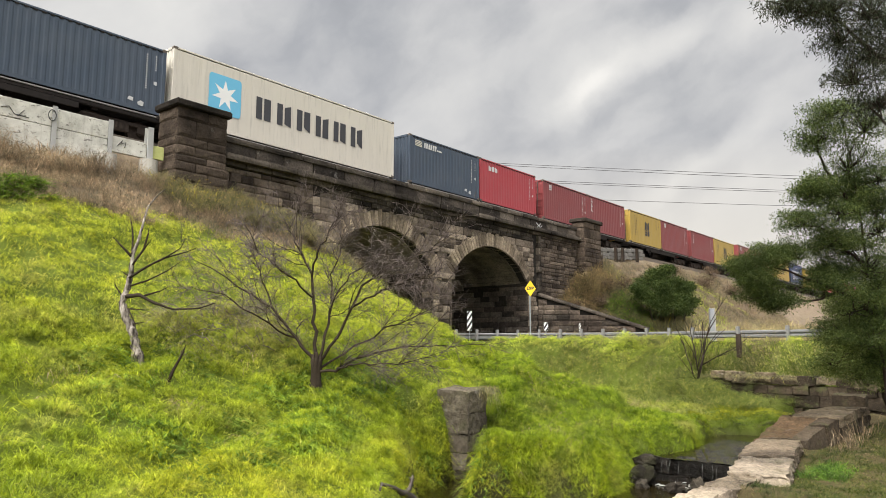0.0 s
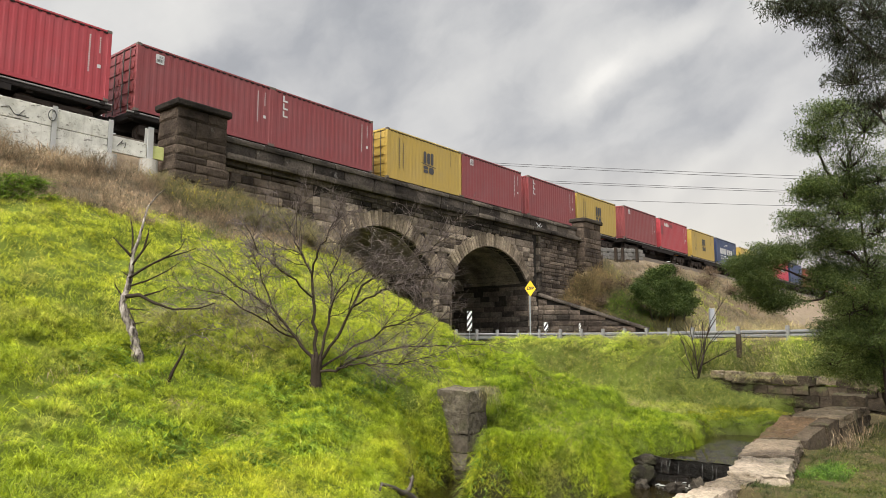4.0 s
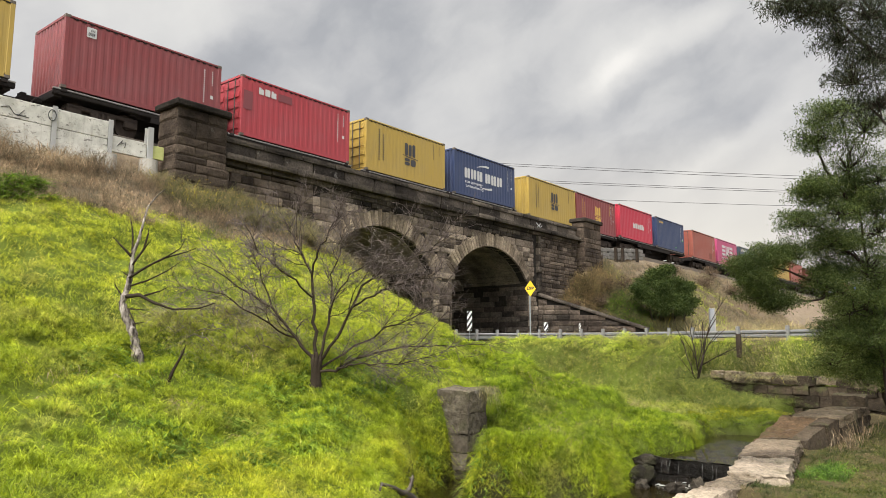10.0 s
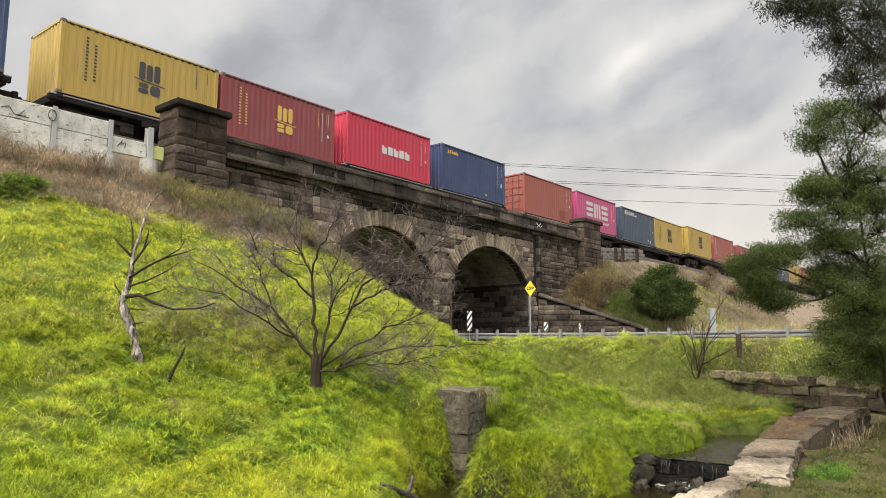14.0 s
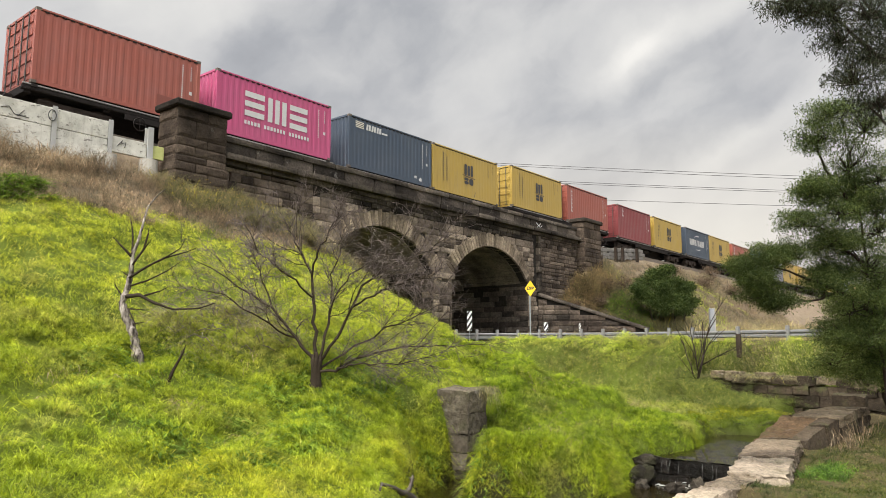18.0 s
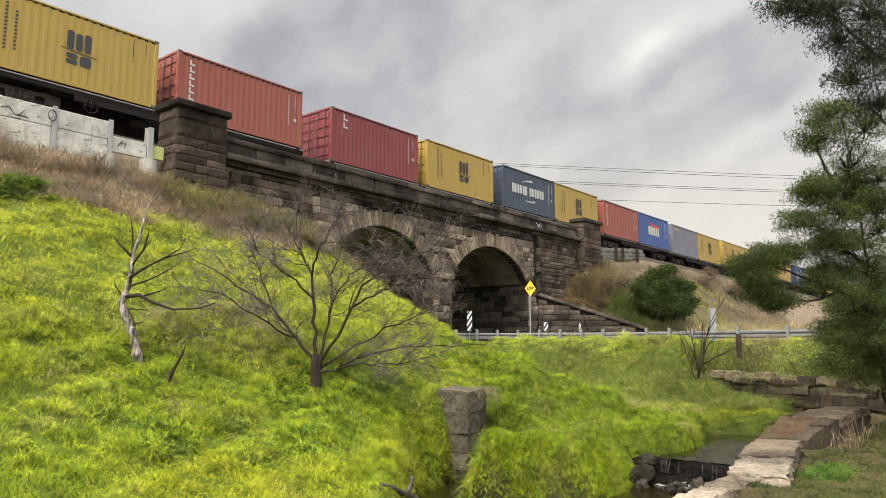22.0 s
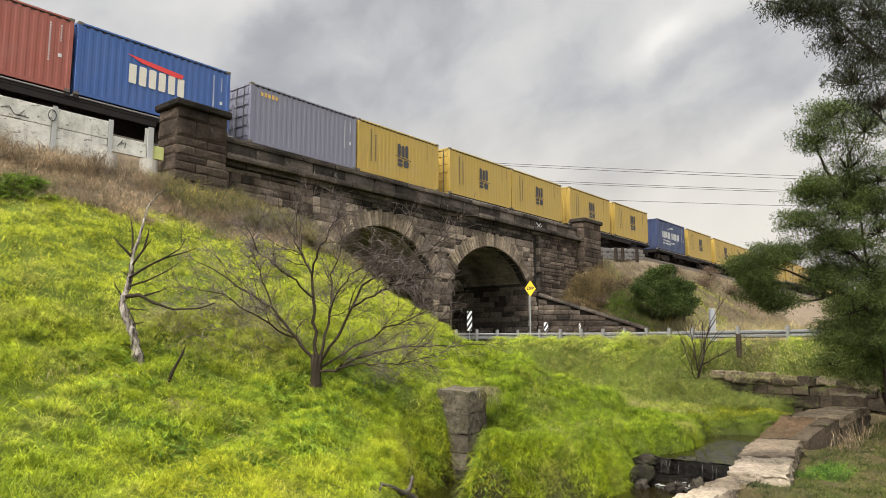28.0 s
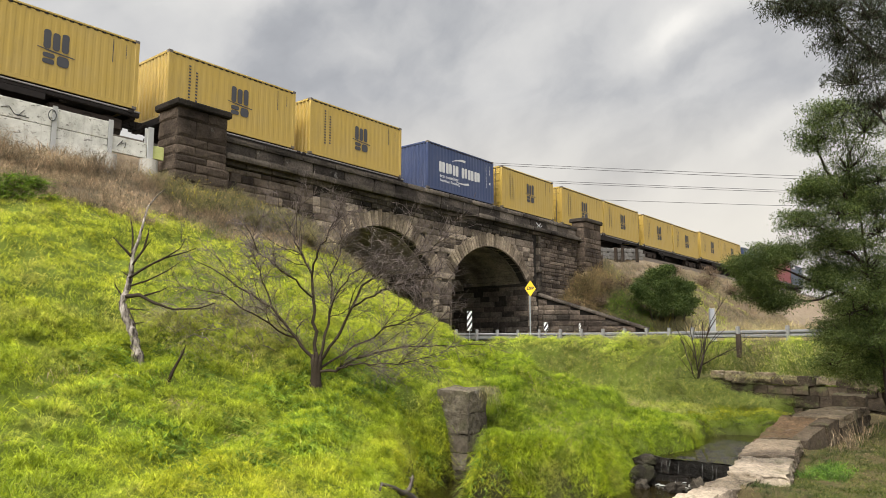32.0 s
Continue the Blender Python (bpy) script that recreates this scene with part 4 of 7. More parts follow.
def flag_logo(c, L):
    f = [[(0.42, 2.05 + i * 0.085), (0.98, 2.03 + i * 0.085), (0.98, 2.08 + i * 0.085), (0.42, 2.10 + i * 0.085)] for i in range(4)]
    mark(c, "striped_flag", ("flag", L), polys=f, ink="paleink", label="small striped flag emblem")
    polys = []
    for i in range(3):
        x = 1.12 + i * 0.36
        polys += [[(x, 2.04), (x + 0.13, 2.04), (x + 0.17, 2.33), (x + 0.04, 2.33)], [(x + 0.17, 2.04), (x + 0.3, 2.04), (x + 0.34, 2.33), (x + 0.21, 2.33)]]
    polys.append([(2.2, 2.06), (2.62, 2.06), (2.62, 2.15), (2.2, 2.15)])
    mark(c, "slanted_lettering", ("flagtext", L), polys=polys, ink="white")
    mark(c, "paint_patch", ("blotch", L), polys=[[(L - 1.42, 0.34), (L - 1.22, 0.30), (L - 1.20, 0.44), (L - 1.36, 0.46)]], ink="white", label="white paint blotch low on the side")
    mark(c, "paint_patch", ("blotch_low", L), polys=[[(L - 1.02, 0.22), (L - 0.82, 0.20), (L - 0.80, 0.36), (L - 0.92, 0.40), (L - 1.04, 0.32)]], ink="white", label="white paint blotch low on the side")


def corner_blocks(c, L, n, ink="white", x=0.55, z=2.05, h=0.26, w=0.27):
    for i in range(n):
        a = x + i * (w + 0.06)
        polys = [rounded(a, z, a + w * 0.44, z + h, 0.03), rounded(a + w * 0.44, z, a + w, z + h * (0.8 + 0.2 * (i % 2)), 0.03)]
        mark(c, "letter_block", ("cb", L, i, x, z, h, w), polys=polys, ink=ink)


def emblem(c, L):
    mark(c, "square_emblem", ("emb", L), polys=[rounded(0.72, 2.0, 1.06, 2.36, 0.04)], ink="white")
    mark(c, "emblem_centre", ("embc", L), rects=[(0.77, 2.06, 1.01, 2.18), (0.86, 2.22, 1.01, 2.30)], ink="dark")


def vertical_blocks(c, L, n, x=0.55, ink="white", s=0.27):
    for i in range(n):
        z = 2.1 - i * s * 1.25
        mark(c, "letter_block", ("vb", L, i, x, s), polys=[[(x, z), (x + s, z), (x + s, z + 0.07), (x + 0.08, z + 0.07), (x + 0.08, z + s), (x, z + s)]], ink=ink)


def big_blocks(c, L, x0, z0, w, h, n, stroke, ink, gap=0.18):
    polys = []
    for i in range(n):
        a = x0 + i * (w + gap)
        if i == 1:
            bars = [(a, z0, a + stroke, z0 + h), (a + (w - stroke) / 2, z0, a + (w + stroke) / 2, z0 + h), (a + w - stroke, z0, a + w, z0 + h)]
        else:
            bars = [(a, z0 + k * (h - stroke) / 2, a + w, z0 + k * (h - stroke) / 2 + stroke) for k in range(3)]
        polys += [[(p, q), (r, q), (r, u), (p, u)] for p, q, r, u in bars]
    for i, p in enumerate(polys):
        mark(c, "broad_block", ("bb", L, x0, z0, w, i), polys=[p], ink=ink)


WORDS = {"yellow": "mustard-yellow", "maroon": "maroon", "red": "bright red", "navy": "navy-blue", "slate": "slate-blue", "orange": "rust-orange", "pink": "magenta-pink",
         "blue": "mid-blue", "grey": "blue-grey", "cream": "off-white refrigerated", "scarlet": "scarlet", "brick": "faded brick-red"}


def container(paint, L, H, doors, logo):
    """Empty at the near bottom corner; x along the train, y away from the near side."""
    size = "long" if L > 7 else "short"
    c = thing("shipping_container", f"{WORDS[paint]} {size} corrugated steel shipping container on a flat wagon", "container", group="containers on the train")
    M = PAINT_MAT[paint]
    key = (paint, L, H)
    smooth_side = paint == "cream"
    depth = 0.006 if smooth_side else 0.006 if paint == "yellow" else 0.011
    pw = shared((key, "side"), lambda: mesh_from("side_wall", *corrugated(L - 0.3, H - 0.28, 0.6 if smooth_side else 0.276, depth), M))
    put("side_wall", pw, c, pose(0.15, 0.012, 0.16))
    put("side_wall", pw, c, pose(L - 0.15, CW - 0.012, 0.16, 0, 0, 180))
    ew = shared((key, "end"), lambda: mesh_from("end_wall", *corrugated(CW - 0.24, H - 0.24, 0.24, 0.045), M))
    put("end_wall", ew, c, pose(L - 0.012, 0.12, 0.13, 0, 0, 90))
    if not doors:
        put("end_wall", ew, c, pose(0.012, CW - 0.12, 0.13, 0, 0, -90))
    else:
        def door():
            b = [(0.02, 0, 0.14, 0.05, CW / 2 - 0.13, H - 0.14)]
            n = 5
            for i in range(n):
                z = 0.2 + i * (H - 0.36) / n
                b.append((-0.012, 0.05, z + 0.12, 0.02, CW / 2 - 0.18, z + (H - 0.36) / n - 0.1))
            return bevelled("door", b, M, 0.008)
        d = shared((key, "door"), door)
        rod = shared(("rod",), lambda: cylinder("lock_rod", (-0.035, 0, 0.1), (-0.035, 0, CH - 0.1), 0.022, STEEL_GREY, 8))
        for y in (0.12, CW / 2 + 0.01):
            leaf = put("door", d, c, pose(0, y, 0))
            for yy in (0.3, 0.8):
                put("lock_rod", rod, leaf, pose(0, yy, 0))
    post = shared((key, "post"), lambda: bevelled("corner_post", [(0, 0, 0.1, 0.15, 0.13, H - 0.1)], M, 0.012))
    for x, y in ((0, 0), (L - 0.15, 0), (0, CW - 0.13), (L - 0.15, CW - 0.13)):
        put("corner_post", post, c, pose(x, y, 0))
    cast = shared((key, "cast"), lambda: bevelled("corner_casting", [(0, 0, 0, 0.178, 0.162, 0.118)], CASTING, 0.012))
    for x in (-0.004, L - 0.174):
        for y in (-0.004, CW - 0.158):
            for z in (0.0, H - 0.118):
                put("corner_casting", cast, c, pose(x, y, z))
    tr = shared((key, "top"), lambda: bevelled("top_rail", [(0.17, 0, 0, L - 0.17, 0.06, 0.07)], M, 0.008))
    br = shared((key, "bot"), lambda: bevelled("bottom_rail", [(0.17, 0, 0, L - 0.17, 0.06, 0.14)], M, 0.008))
    for y in (0.008, CW - 0.068):
        put("top_rail", tr, c, pose(0, y, H - 0.085))
        put("bottom_rail", br, c, pose(0, y, 0.02))
    hd = shared((key, "head"), lambda: bevelled("header", [(0, 0.15, 0, 0.09, CW - 0.15, 0.10)], M, 0.008))
    for x in (0.0, L - 0.09):
        put("header", hd, c, pose(x, 0, H - 0.11))
        put("sill", hd, c, pose(x, 0, 0.01))
    rf = shared((key, "roof"), lambda: mesh_from("roof", *corrugated(L - 0.1, CW - 0.08, 0.21, 0.02), M))
    put("roof", rf, c, pose(0.05, 0.04, H - 0.03, -90, 0, 0))
    put("underside", shared((key, "und"), lambda: mesh_from("underside", *box_arrays([(0.05, 0.07, 0.10, L - 0.05, CW - 0.07, 0.14)]), STEEL_DARK)), c)
    n = round((L - 0.3) / 0.276)
    pit = (L - 0.3) / n
    # Dark bars drawn as the shade of inner folds below the top rail.
    fold_dash = shared((L, H, "fold_dash"), lambda: mesh_from("fold_shadow_dash", *box_arrays([(0.15 + (i + 0.5) * pit, -0.003, H - 0.135, 0.15 + (i + 0.98) * pit, 0.03, H - 0.084) for i in range(n)]), STEEL_DARK))
    if paint != "cream":
        tagged(put("notch_strip", fold_dash, c), kind="stuff")
    if logo:
        logo(c, L)
    if paint not in ("yellow", "cream"):
        side_codes(c, L, H)
    return c


def star_logo(c, L):
    mark(c, "emblem_field", ("field",), polys=[rounded(1.55, 0.75, 3.05, 2.35, 0.14)], ink="sky", label="sky-blue rounded square")
    pts = []
    for i in range(14):
        a = radians(90 + 360 / 14 * i)
        r = 0.62 if i % 2 == 0 else 0.26
        pts.append((2.3 + r * math.cos(a), 1.55 + r * math.sin(a)))
    put("star", shared(("star",), lambda: poly_mesh("star", [[(2.3, 1.55), pts[i], pts[(i + 1) % 14]] for i in range(14)], WHITE, 0.008)), c)
    for i in range(6):
        x = 3.8 + i * 1.08
        bars = [[(x, 1.0), (x + 0.3, 1.0), (x + 0.3, 1.95), (x, 1.95)], [(x + 0.4, 1.0 + 0.1 * (i % 3)), (x + 0.75, 1.0), (x + 0.75, 1.95), (x + 0.4, 1.95 - 0.12 * (i % 2))]]
        for k, p in enumerate(bars):
            mark(c, "letter_block", ("starbars", i, k), polys=[p], ink="dark")


def kblocks(c, L):
    corner_blocks(c, L, 5, "white", 2.35, 0.98, 0.42, 0.36)


def pink_logo(c, L):
    big_blocks(c, L, 1.35, 0.98, 0.98, 1.05, 3, 0.24, "white")
    mark(c, "small_print", ("pinkline",), rects=[(1.35 + i * 0.165, 0.62, 1.35 + i * 0.165 + 0.11, 0.78) for i in range(21) if i not in (5, 13)], ink="white")


def slab_logo(c, L):
    mark(c, "red_slash", ("slash",), polys=[[(1.75, 2.0), (4.0, 1.82), (3.9, 1.62), (2.3, 1.80)]], ink="redink", label="red slanting stroke")
    for i in range(6):
        mark(c, "pale_block", ("slabb", i), polys=[rounded(1.85 + i * 0.38, 0.95, 2.13 + i * 0.38, 1.66, 0.05)], ink="paleink")


twin_dark = lambda c, L: twin_block_logo(c, L, "dark")
twin_gold = lambda c, L: twin_block_logo(c, L, "gold")
three = lambda c, L: corner_blocks(c, L, 3, "white", 0.85, 1.95, 0.3, 0.26)
gold5 = lambda c, L: corner_blocks(c, L, 5, "gold", 0.5, 2.1, 0.2, 0.13)


def navy_marks(c, L):
    gold5(c, L)
    mark(c, "lime_sticker", ("sticker", L), rects=[(L - 0.52, 1.0, L - 0.34, 1.12), (L - 2.05, 0.26, L - 1.88, 0.36)], ink="green", label="lime-green stickers")


def repaired(c, L):
    mark(c, "repair_patch", ("patch", L), rects=[(L - 1.75, 0.22, L - 1.0, 0.80)], ink="umber", label="darker repainted patch")


def touched_up(c, L):
    """Row of pale letters with grey touch-up paint beside and below it."""
    three(c, L)
    mark(c, "touch_up_patch", ("touch_wide", L), rects=[(1.85, 1.92, 2.6, 2.25)], ink="plum", label="dull repainted patch beside the lettering")
    mark(c, "touch_up_patch", ("touch_tall", L), rects=[(0.1, 1.15, 0.55, 1.95)], ink="plum", label="dull repainted patch at the corner")


up3 = lambda c, L: vertical_blocks(c, L, 3)
up6 = lambda c, L: vertical_blocks(c, L, 6, 0.5, "white", 0.22)
up2 = lambda c, L: vertical_blocks(c, L, 2, 0.75, "white", 0.3)
eco = lambda c, L: arc_logo(c, L, True)
plain_arc = lambda c, L: arc_logo(c, L, False)

# place along the train at the start (m), paint, doors towards the front, marking, lift of the deck
CARGO = [
    (1.47, "slate", 0, flag_logo), (13.94, "cream", 0, star_logo), (27.32, "slate", 0, flag_logo), (33.47, "red", 0, three), (40.47, "maroon", 1, emblem),
    (46.52, "maroon", 0, up3), (53.59, "yellow", 1, twin_dark), (59.72, "maroon", 0, emblem), (66.62, "maroon", 0, up3), (72.94, "yellow", 0, twin_dark),
    (80.54, "maroon", 0, emblem), (87.57, "red", 1, touched_up), (94.73, "yellow", 1, twin_dark), (101.60, "navy", 0, eco), (109.25, "yellow", 0, twin_dark),
    (115.46, "maroon", 0, twin_gold), (122.32, "scarlet", 0, kblocks), (129.37, "navy", 0, navy_marks), (137.62, "orange", 1, repaired), (144.41, "pink", 0, pink_logo),
    (151.60, "slate", 0, flag_logo), (157.76, "yellow", 0, twin_dark), (165.35, "yellow", 1, twin_dark), (172.20, "orange", 1, up6), (179.98, "maroon", 1, up2),
    (186.80, "yellow", 1, twin_dark), (193.91, "slate", 1, plain_arc), (200.09, "yellow", 0, twin_dark), (207.09, "orange", 1, up6), (213.28, "blue", 0, slab_logo),
    (220.33, "grey", 1, gold5), (226.50, "yellow", 0, twin_dark), (233.51, "yellow", 1, twin_dark), (239.66, "yellow", 0, twin_dark), (246.86, "yellow", 0, twin_dark),
    (253.75, "yellow", 0, twin_dark), (261.88, "navy", 0, eco), (268.80, "yellow", 1, twin_dark), (275.98, "yellow", 1, twin_dark), (282.17, "yellow", 0, twin_dark),
    (289.21, "yellow", 1, twin_dark), (295.50, "yellow", 0, twin_dark), (302.27, "yellow", 1, twin_dark), (308.31, "yellow", 0, twin_dark), (315.4, "navy", 0, eco), (321.6, "yellow", 0, twin_dark),
    (328.7, "maroon", 0, emblem), (334.9, "slate", 0, flag_logo),
]


def lift(i):
    """Small differences in deck height from wagon to wagon."""
    odd = {12: 0.08, 16: 0.12, 22: 0.23, 24: 0.05, 26: 0.07, 34: 0.12}
    if i in odd:
        return odd[i]
    return (0.0, 0.0, 0.02, 0.02, -0.02, -0.02, -0.05, -0.05, -0.07, -0.07, 0.12, 0.10, 0.0, 0.0, -0.08, -0.08)[i % 16]


def wagon(length):
    """Flat wagon, empty at its front end on the near side at deck height."""
    key = round(length, 1)
    w = thing("flat_wagon", "grimy dark steel container flat wagon on two bogies", "wagon", group="wagons of the train")
    y0, y1 = 0.06, CW - 0.06

    def frame_mesh():
        b = [(0.25, CW / 2 - 0.25, -0.55, length - 0.25, CW / 2 + 0.25, -0.1), (3.3, CW / 2 - 0.2, -0.86, length - 3.3, CW / 2 + 0.2, -0.5)]
        return bevelled("centre_sill", b, STEEL_DARK, 0.02)
    put("centre_sill", shared(("sill", key), frame_mesh), w)

    def side_sill():
        b = [(0.1, 0, -0.20, length - 0.1, 0.10, -0.07), (length * 0.26, 0.0, -0.42, length * 0.74, 0.06, -0.2), (0.1, 0.0, -0.23, length - 0.1, 0.16, -0.2)]
        return bevelled("side_sill", b, STEEL_DARK, 0.012)
    de = shared(("edge", key), lambda: bevelled("deck_edge", [(0.1, -0.03, -0.065, length - 0.1, 0.05, -0.013)], EDGE_GREY, 0.008))
    put("deck_edge", de, w, pose(0, y0, 0))
    put("deck_edge", de, w, pose(length, y1, 0, 0, 0, 180))
    ss = shared(("side", key), side_sill)
    put("side_sill", ss, w, pose(0, y0, 0))
    put("side_sill", ss, w, pose(length, y1, 0, 0, 0, 180))
    cb = shared(("cross",), lambda: bevelled("cross_bearer", [(0, y0 + 0.1, -0.3, 0.22, y1 - 0.1, -0.03)], STEEL_DARK, 0.01))
    n = 6
    for i in range(n):
        put("cross_bearer", cb, w, pose(0.2 + i * (length - 0.62) / (n - 1), 0, 0))
    lug = shared(("lug",), lambda: bevelled("twist_lock", [(-0.1, -0.05, -0.12, 0.1, 0.04, 0.0)], STEEL_DARK, 0.015))
    for x in (0.45, length / 2 - 0.15, length / 2 + 0.15, length - 0.45):
        put("twist_lock", lug, w, pose(x, y0, 0))
    hw = shared(("hand",), lambda: tubes("brake_wheel", [([(0.24 * math.cos(a), 0, 0.24 * math.sin(a)) for a in np.linspace(0, 2 * math.pi, 15)], [0.022] * 15), ([(-0.24, 0, 0), (0.24, 0, 0)], [0.018] * 2), ([(0, 0, -0.24), (0, 0, 0.24)], [0.018] * 2)], STEEL_DARK, 6))
    put("brake_wheel", hw, w, pose(length * 0.3, 0.0, -0.5), "")
    tank = shared(("tank",), lambda: cylinder("air_tank", (0, 0, 0), (1.1, 0, 0), 0.2, STEEL_DARK, 12))
    put("air_tank", tank, w, pose(length * 0.42, 0.55, -0.52))
    coup = shared(("coup",), lambda: bevelled("coupler", [(-0.42, CW / 2 - 0.09, -0.36, 0.3, CW / 2 + 0.09, -0.16), (-0.5, CW / 2 - 0.15, -0.40, -0.3, CW / 2 + 0.15, -0.12)], STEEL_DARK, 0.03))
    put("coupler", coup, w)
    put("coupler", coup, w, pose(length, CW, 0, 0, 0, 180))
    hose = shared(("hose",), lambda: tubes("air_hose", [([(-0.1, CW / 2 - 0.4, -0.3), (-0.3, CW / 2 - 0.42, -0.55), (-0.52, CW / 2 - 0.38, -0.6)], [0.03] * 3)], STEEL_DARK, 6))
    put("air_hose", hose, w)
    wr = DECK - RAIL_Z

    def bogie_frame():
        b = []
        for y in (-1.0, 0.88):
            b += [(-1.25, y, -0.56, 1.25, y + 0.12, -0.40), (-1.25, y, -0.78, -0.75, y + 0.12, -0.45), (0.75, y, -0.78, 1.25, y + 0.12, -0.45), (-0.45, y, -0.82, 0.45, y + 0.12, -0.5)]
        b.append((-0.2, -1.0, -0.62, 0.2, 1.0, -0.42))
        return bevelled("bogie_frame", b, BOGIE_RUST, 0.03)
    bf = shared(("bogie",), bogie_frame)

    def wheel_mesh():
        chunks = []
        for s in (-1, 1):
            chunks.append(tube_arrays([(0, s * 0.70, 0), (0, s * 0.735, 0), (0, s * 0.735, 0), (0, s * 0.85, 0)], [0.47, 0.47, 0.43, 0.425], 24))
            chunks.append(tube_arrays([(0, s * 0.85, 0), (0, s * 0.95, 0)], [0.12, 0.12], 12))
        chunks.append(tube_arrays([(0, -0.7, 0), (0, 0.7, 0)], [0.08, 0.08], 10))
        return mesh_from("wheelset", *join_arrays(chunks), BOGIE_RUST)
    wm = shared(("wheel",), wheel_mesh)
    spring = shared(("spring",), lambda: cylinder("spring", (0, 0, -0.72), (0, 0, -0.5), 0.09, BOGIE_RUST, 10))
    for x in (1.9, length - 1.9):
        b = put("bogie", bf, w, pose(x, CW / 2, 0))
        for dx in (-0.88, 0.88):
            put("wheelset", wm, b, pose(dx, 0, -wr + 0.43))
        for dx in (-0.2, 0.0, 0.2):
            put("spring", spring, b, pose(dx, -0.95, 0))
    return w


MOVERS = []
NEAR_Y = TRACK_Y - CW / 2
i = 0
while i < len(CARGO):
    s, paint, doors, logo = CARGO[i]
    long_box = i < 2
    L = L40 if long_box else L20
    group = [(s, paint, doors, logo, L)]
    if not long_box and i + 1 < len(CARGO):
        s2, p2, d2, l2 = CARGO[i + 1]
        group.append((s2, p2, d2, l2, L20))
    x0, x1 = group[0][0] - 0.32, group[-1][0] + group[-1][4] + 0.32
    dz = lift(i)
    MOVERS.append((wagon(round(x1 - x0, 1)), x0, DECK + dz - 0.015))
    for s_, p_, d_, l_, len_ in group:
        H = 2.896 if p_ == "cream" else CH
        c = container(p_, len_, H, d_, l_)
        MOVERS.append((c, s_, DECK + dz))
    i += len(group)

# ---- creek stonework ----
SIDE, AWAY = Vector((0.6318, -0.7751, 0.0)), Vector((0.7751, 0.6318, 0.0))


def ground_at(x, y):
    return float(land(np.array([x]), np.array([y]))[0])


WET = stone_mat("wet_stone", (0.011, 0.010, 0.008), (0.02, 0.017, 0.014), (0.038, 0.032, 0.026), 0.0, 0.1)
WET.node_tree.nodes["Principled BSDF"].inputs["Roughness"].default_value = 0.35
WET_BLOCKS = stone_variants("wet_block", WET, 6, 0.10, 4)

STUB_BLOCKS = stone_variants("stub_block", stone_mat("grey_creek_stone", (0.085, 0.074, 0.06), (0.13, 0.114, 0.09), (0.20, 0.175, 0.138), 0.45, 0.6), 8, 0.11, 10, (2.2, 1.8, 1.2))
pier = thing("ruined_pier", "weathered square stub of grey creek masonry with grass on top", "stone pier", 13.72, 10.62, -1.42, 4)
put("core", mesh_from("stub_core", *box_arrays([(-0.30, -0.30, 0, 0.32, 0.32, 1.85)]), MORTAR), pier)
z = 0.0
for k, h in enumerate((0.36, 0.38, 0.42, 0.48, 0.53)):
    w = (0.82, 0.84, 0.84, 0.86, 0.86)[k]
    if k == 4:
        stone(pier, STUB_BLOCKS, (-0.01, -0.01, z + h / 2), (w, w, h - 0.012), 2, "capstone", -3.5, 3)
    else:
        cut = (-0.1, 0.12, -0.06, 0.16)[k]
        for a, b in ((-w / 2, cut), (cut, w / 2)):
            stone(pier, STUB_BLOCKS, ((a + b) / 2, rnd.uniform(-0.015, 0.015), z + h / 2), (b - a - 0.022, w, h - 0.022), rnd.uniform(-2, 2), "stone", rnd.uniform(-1, 1), rnd.uniform(-1, 1))
    z += h


def slab(parent, meshes, name, a, b, width, z0, z1, thick, rx=0.0):
    """A long stone from a to b, its top running from z0 to z1."""
    d = Vector((b[0] - a[0], b[1] - a[1], z1 - z0))
    rz = math.degrees(math.atan2(d.y, d.x))
    ry = -math.degrees(math.atan2(d.z, math.hypot(d.x, d.y)))
    stone(parent, meshes, ((a[0] + b[0]) / 2, (a[1] + b[1]) / 2, (z0 + z1) / 2 - thick / 2), (d.length, width, thick), rz, name, ry, rx)


kerb = thing("creek_retaining_wall", "low creek wall capped with broad pale weathered stones", "stone wall", kind="structure")
for a, b, w, z0, z1 in (((6.4, 3.9), (7.9, 3.82), 0.58, -0.46, -0.44), ((7.92, 3.84), (9.5, 3.86), 0.54, -0.44, -0.38), ((9.52, 3.88), (10.9, 3.82), 0.46, -0.37, -0.33), ((10.92, 3.82), (12.0, 3.74), 0.48, -0.33, -0.31), ((12.0, 3.56), (13.75, 3.90), 0.86, -0.24, -0.22), ((13.78, 3.92), (16.45, 4.43), 0.90, -0.20, -0.22)):
    slab(kerb, PALE_BLOCKS, "capstone", a, b, w, z0, z1, 0.24, rnd.uniform(-2, 2))
    n = max(2, round((b[0] - a[0]) / 0.8))
    for i in range(n):
        t = (i + 0.5) / n
        for k in range(3):
            stone(kerb, CREEK_BLOCKS, (a[0] + (b[0] - a[0]) * t + rnd.uniform(-0.05, 0.05), a[1] + (b[1] - a[1]) * t + rnd.uniform(-0.03, 0.03), min(z0, z1) - 0.43 - k * 0.42), ((b[0] - a[0]) / n - 0.02, w - 0.04, 0.41), rnd.uniform(-5, 5) + 7 * (a[0] > 11.5), "stone")
kerb2 = thing("creek_retaining_wall", "creek wall of large brown squared stones half sunk in the bank", "stone wall", kind="structure")
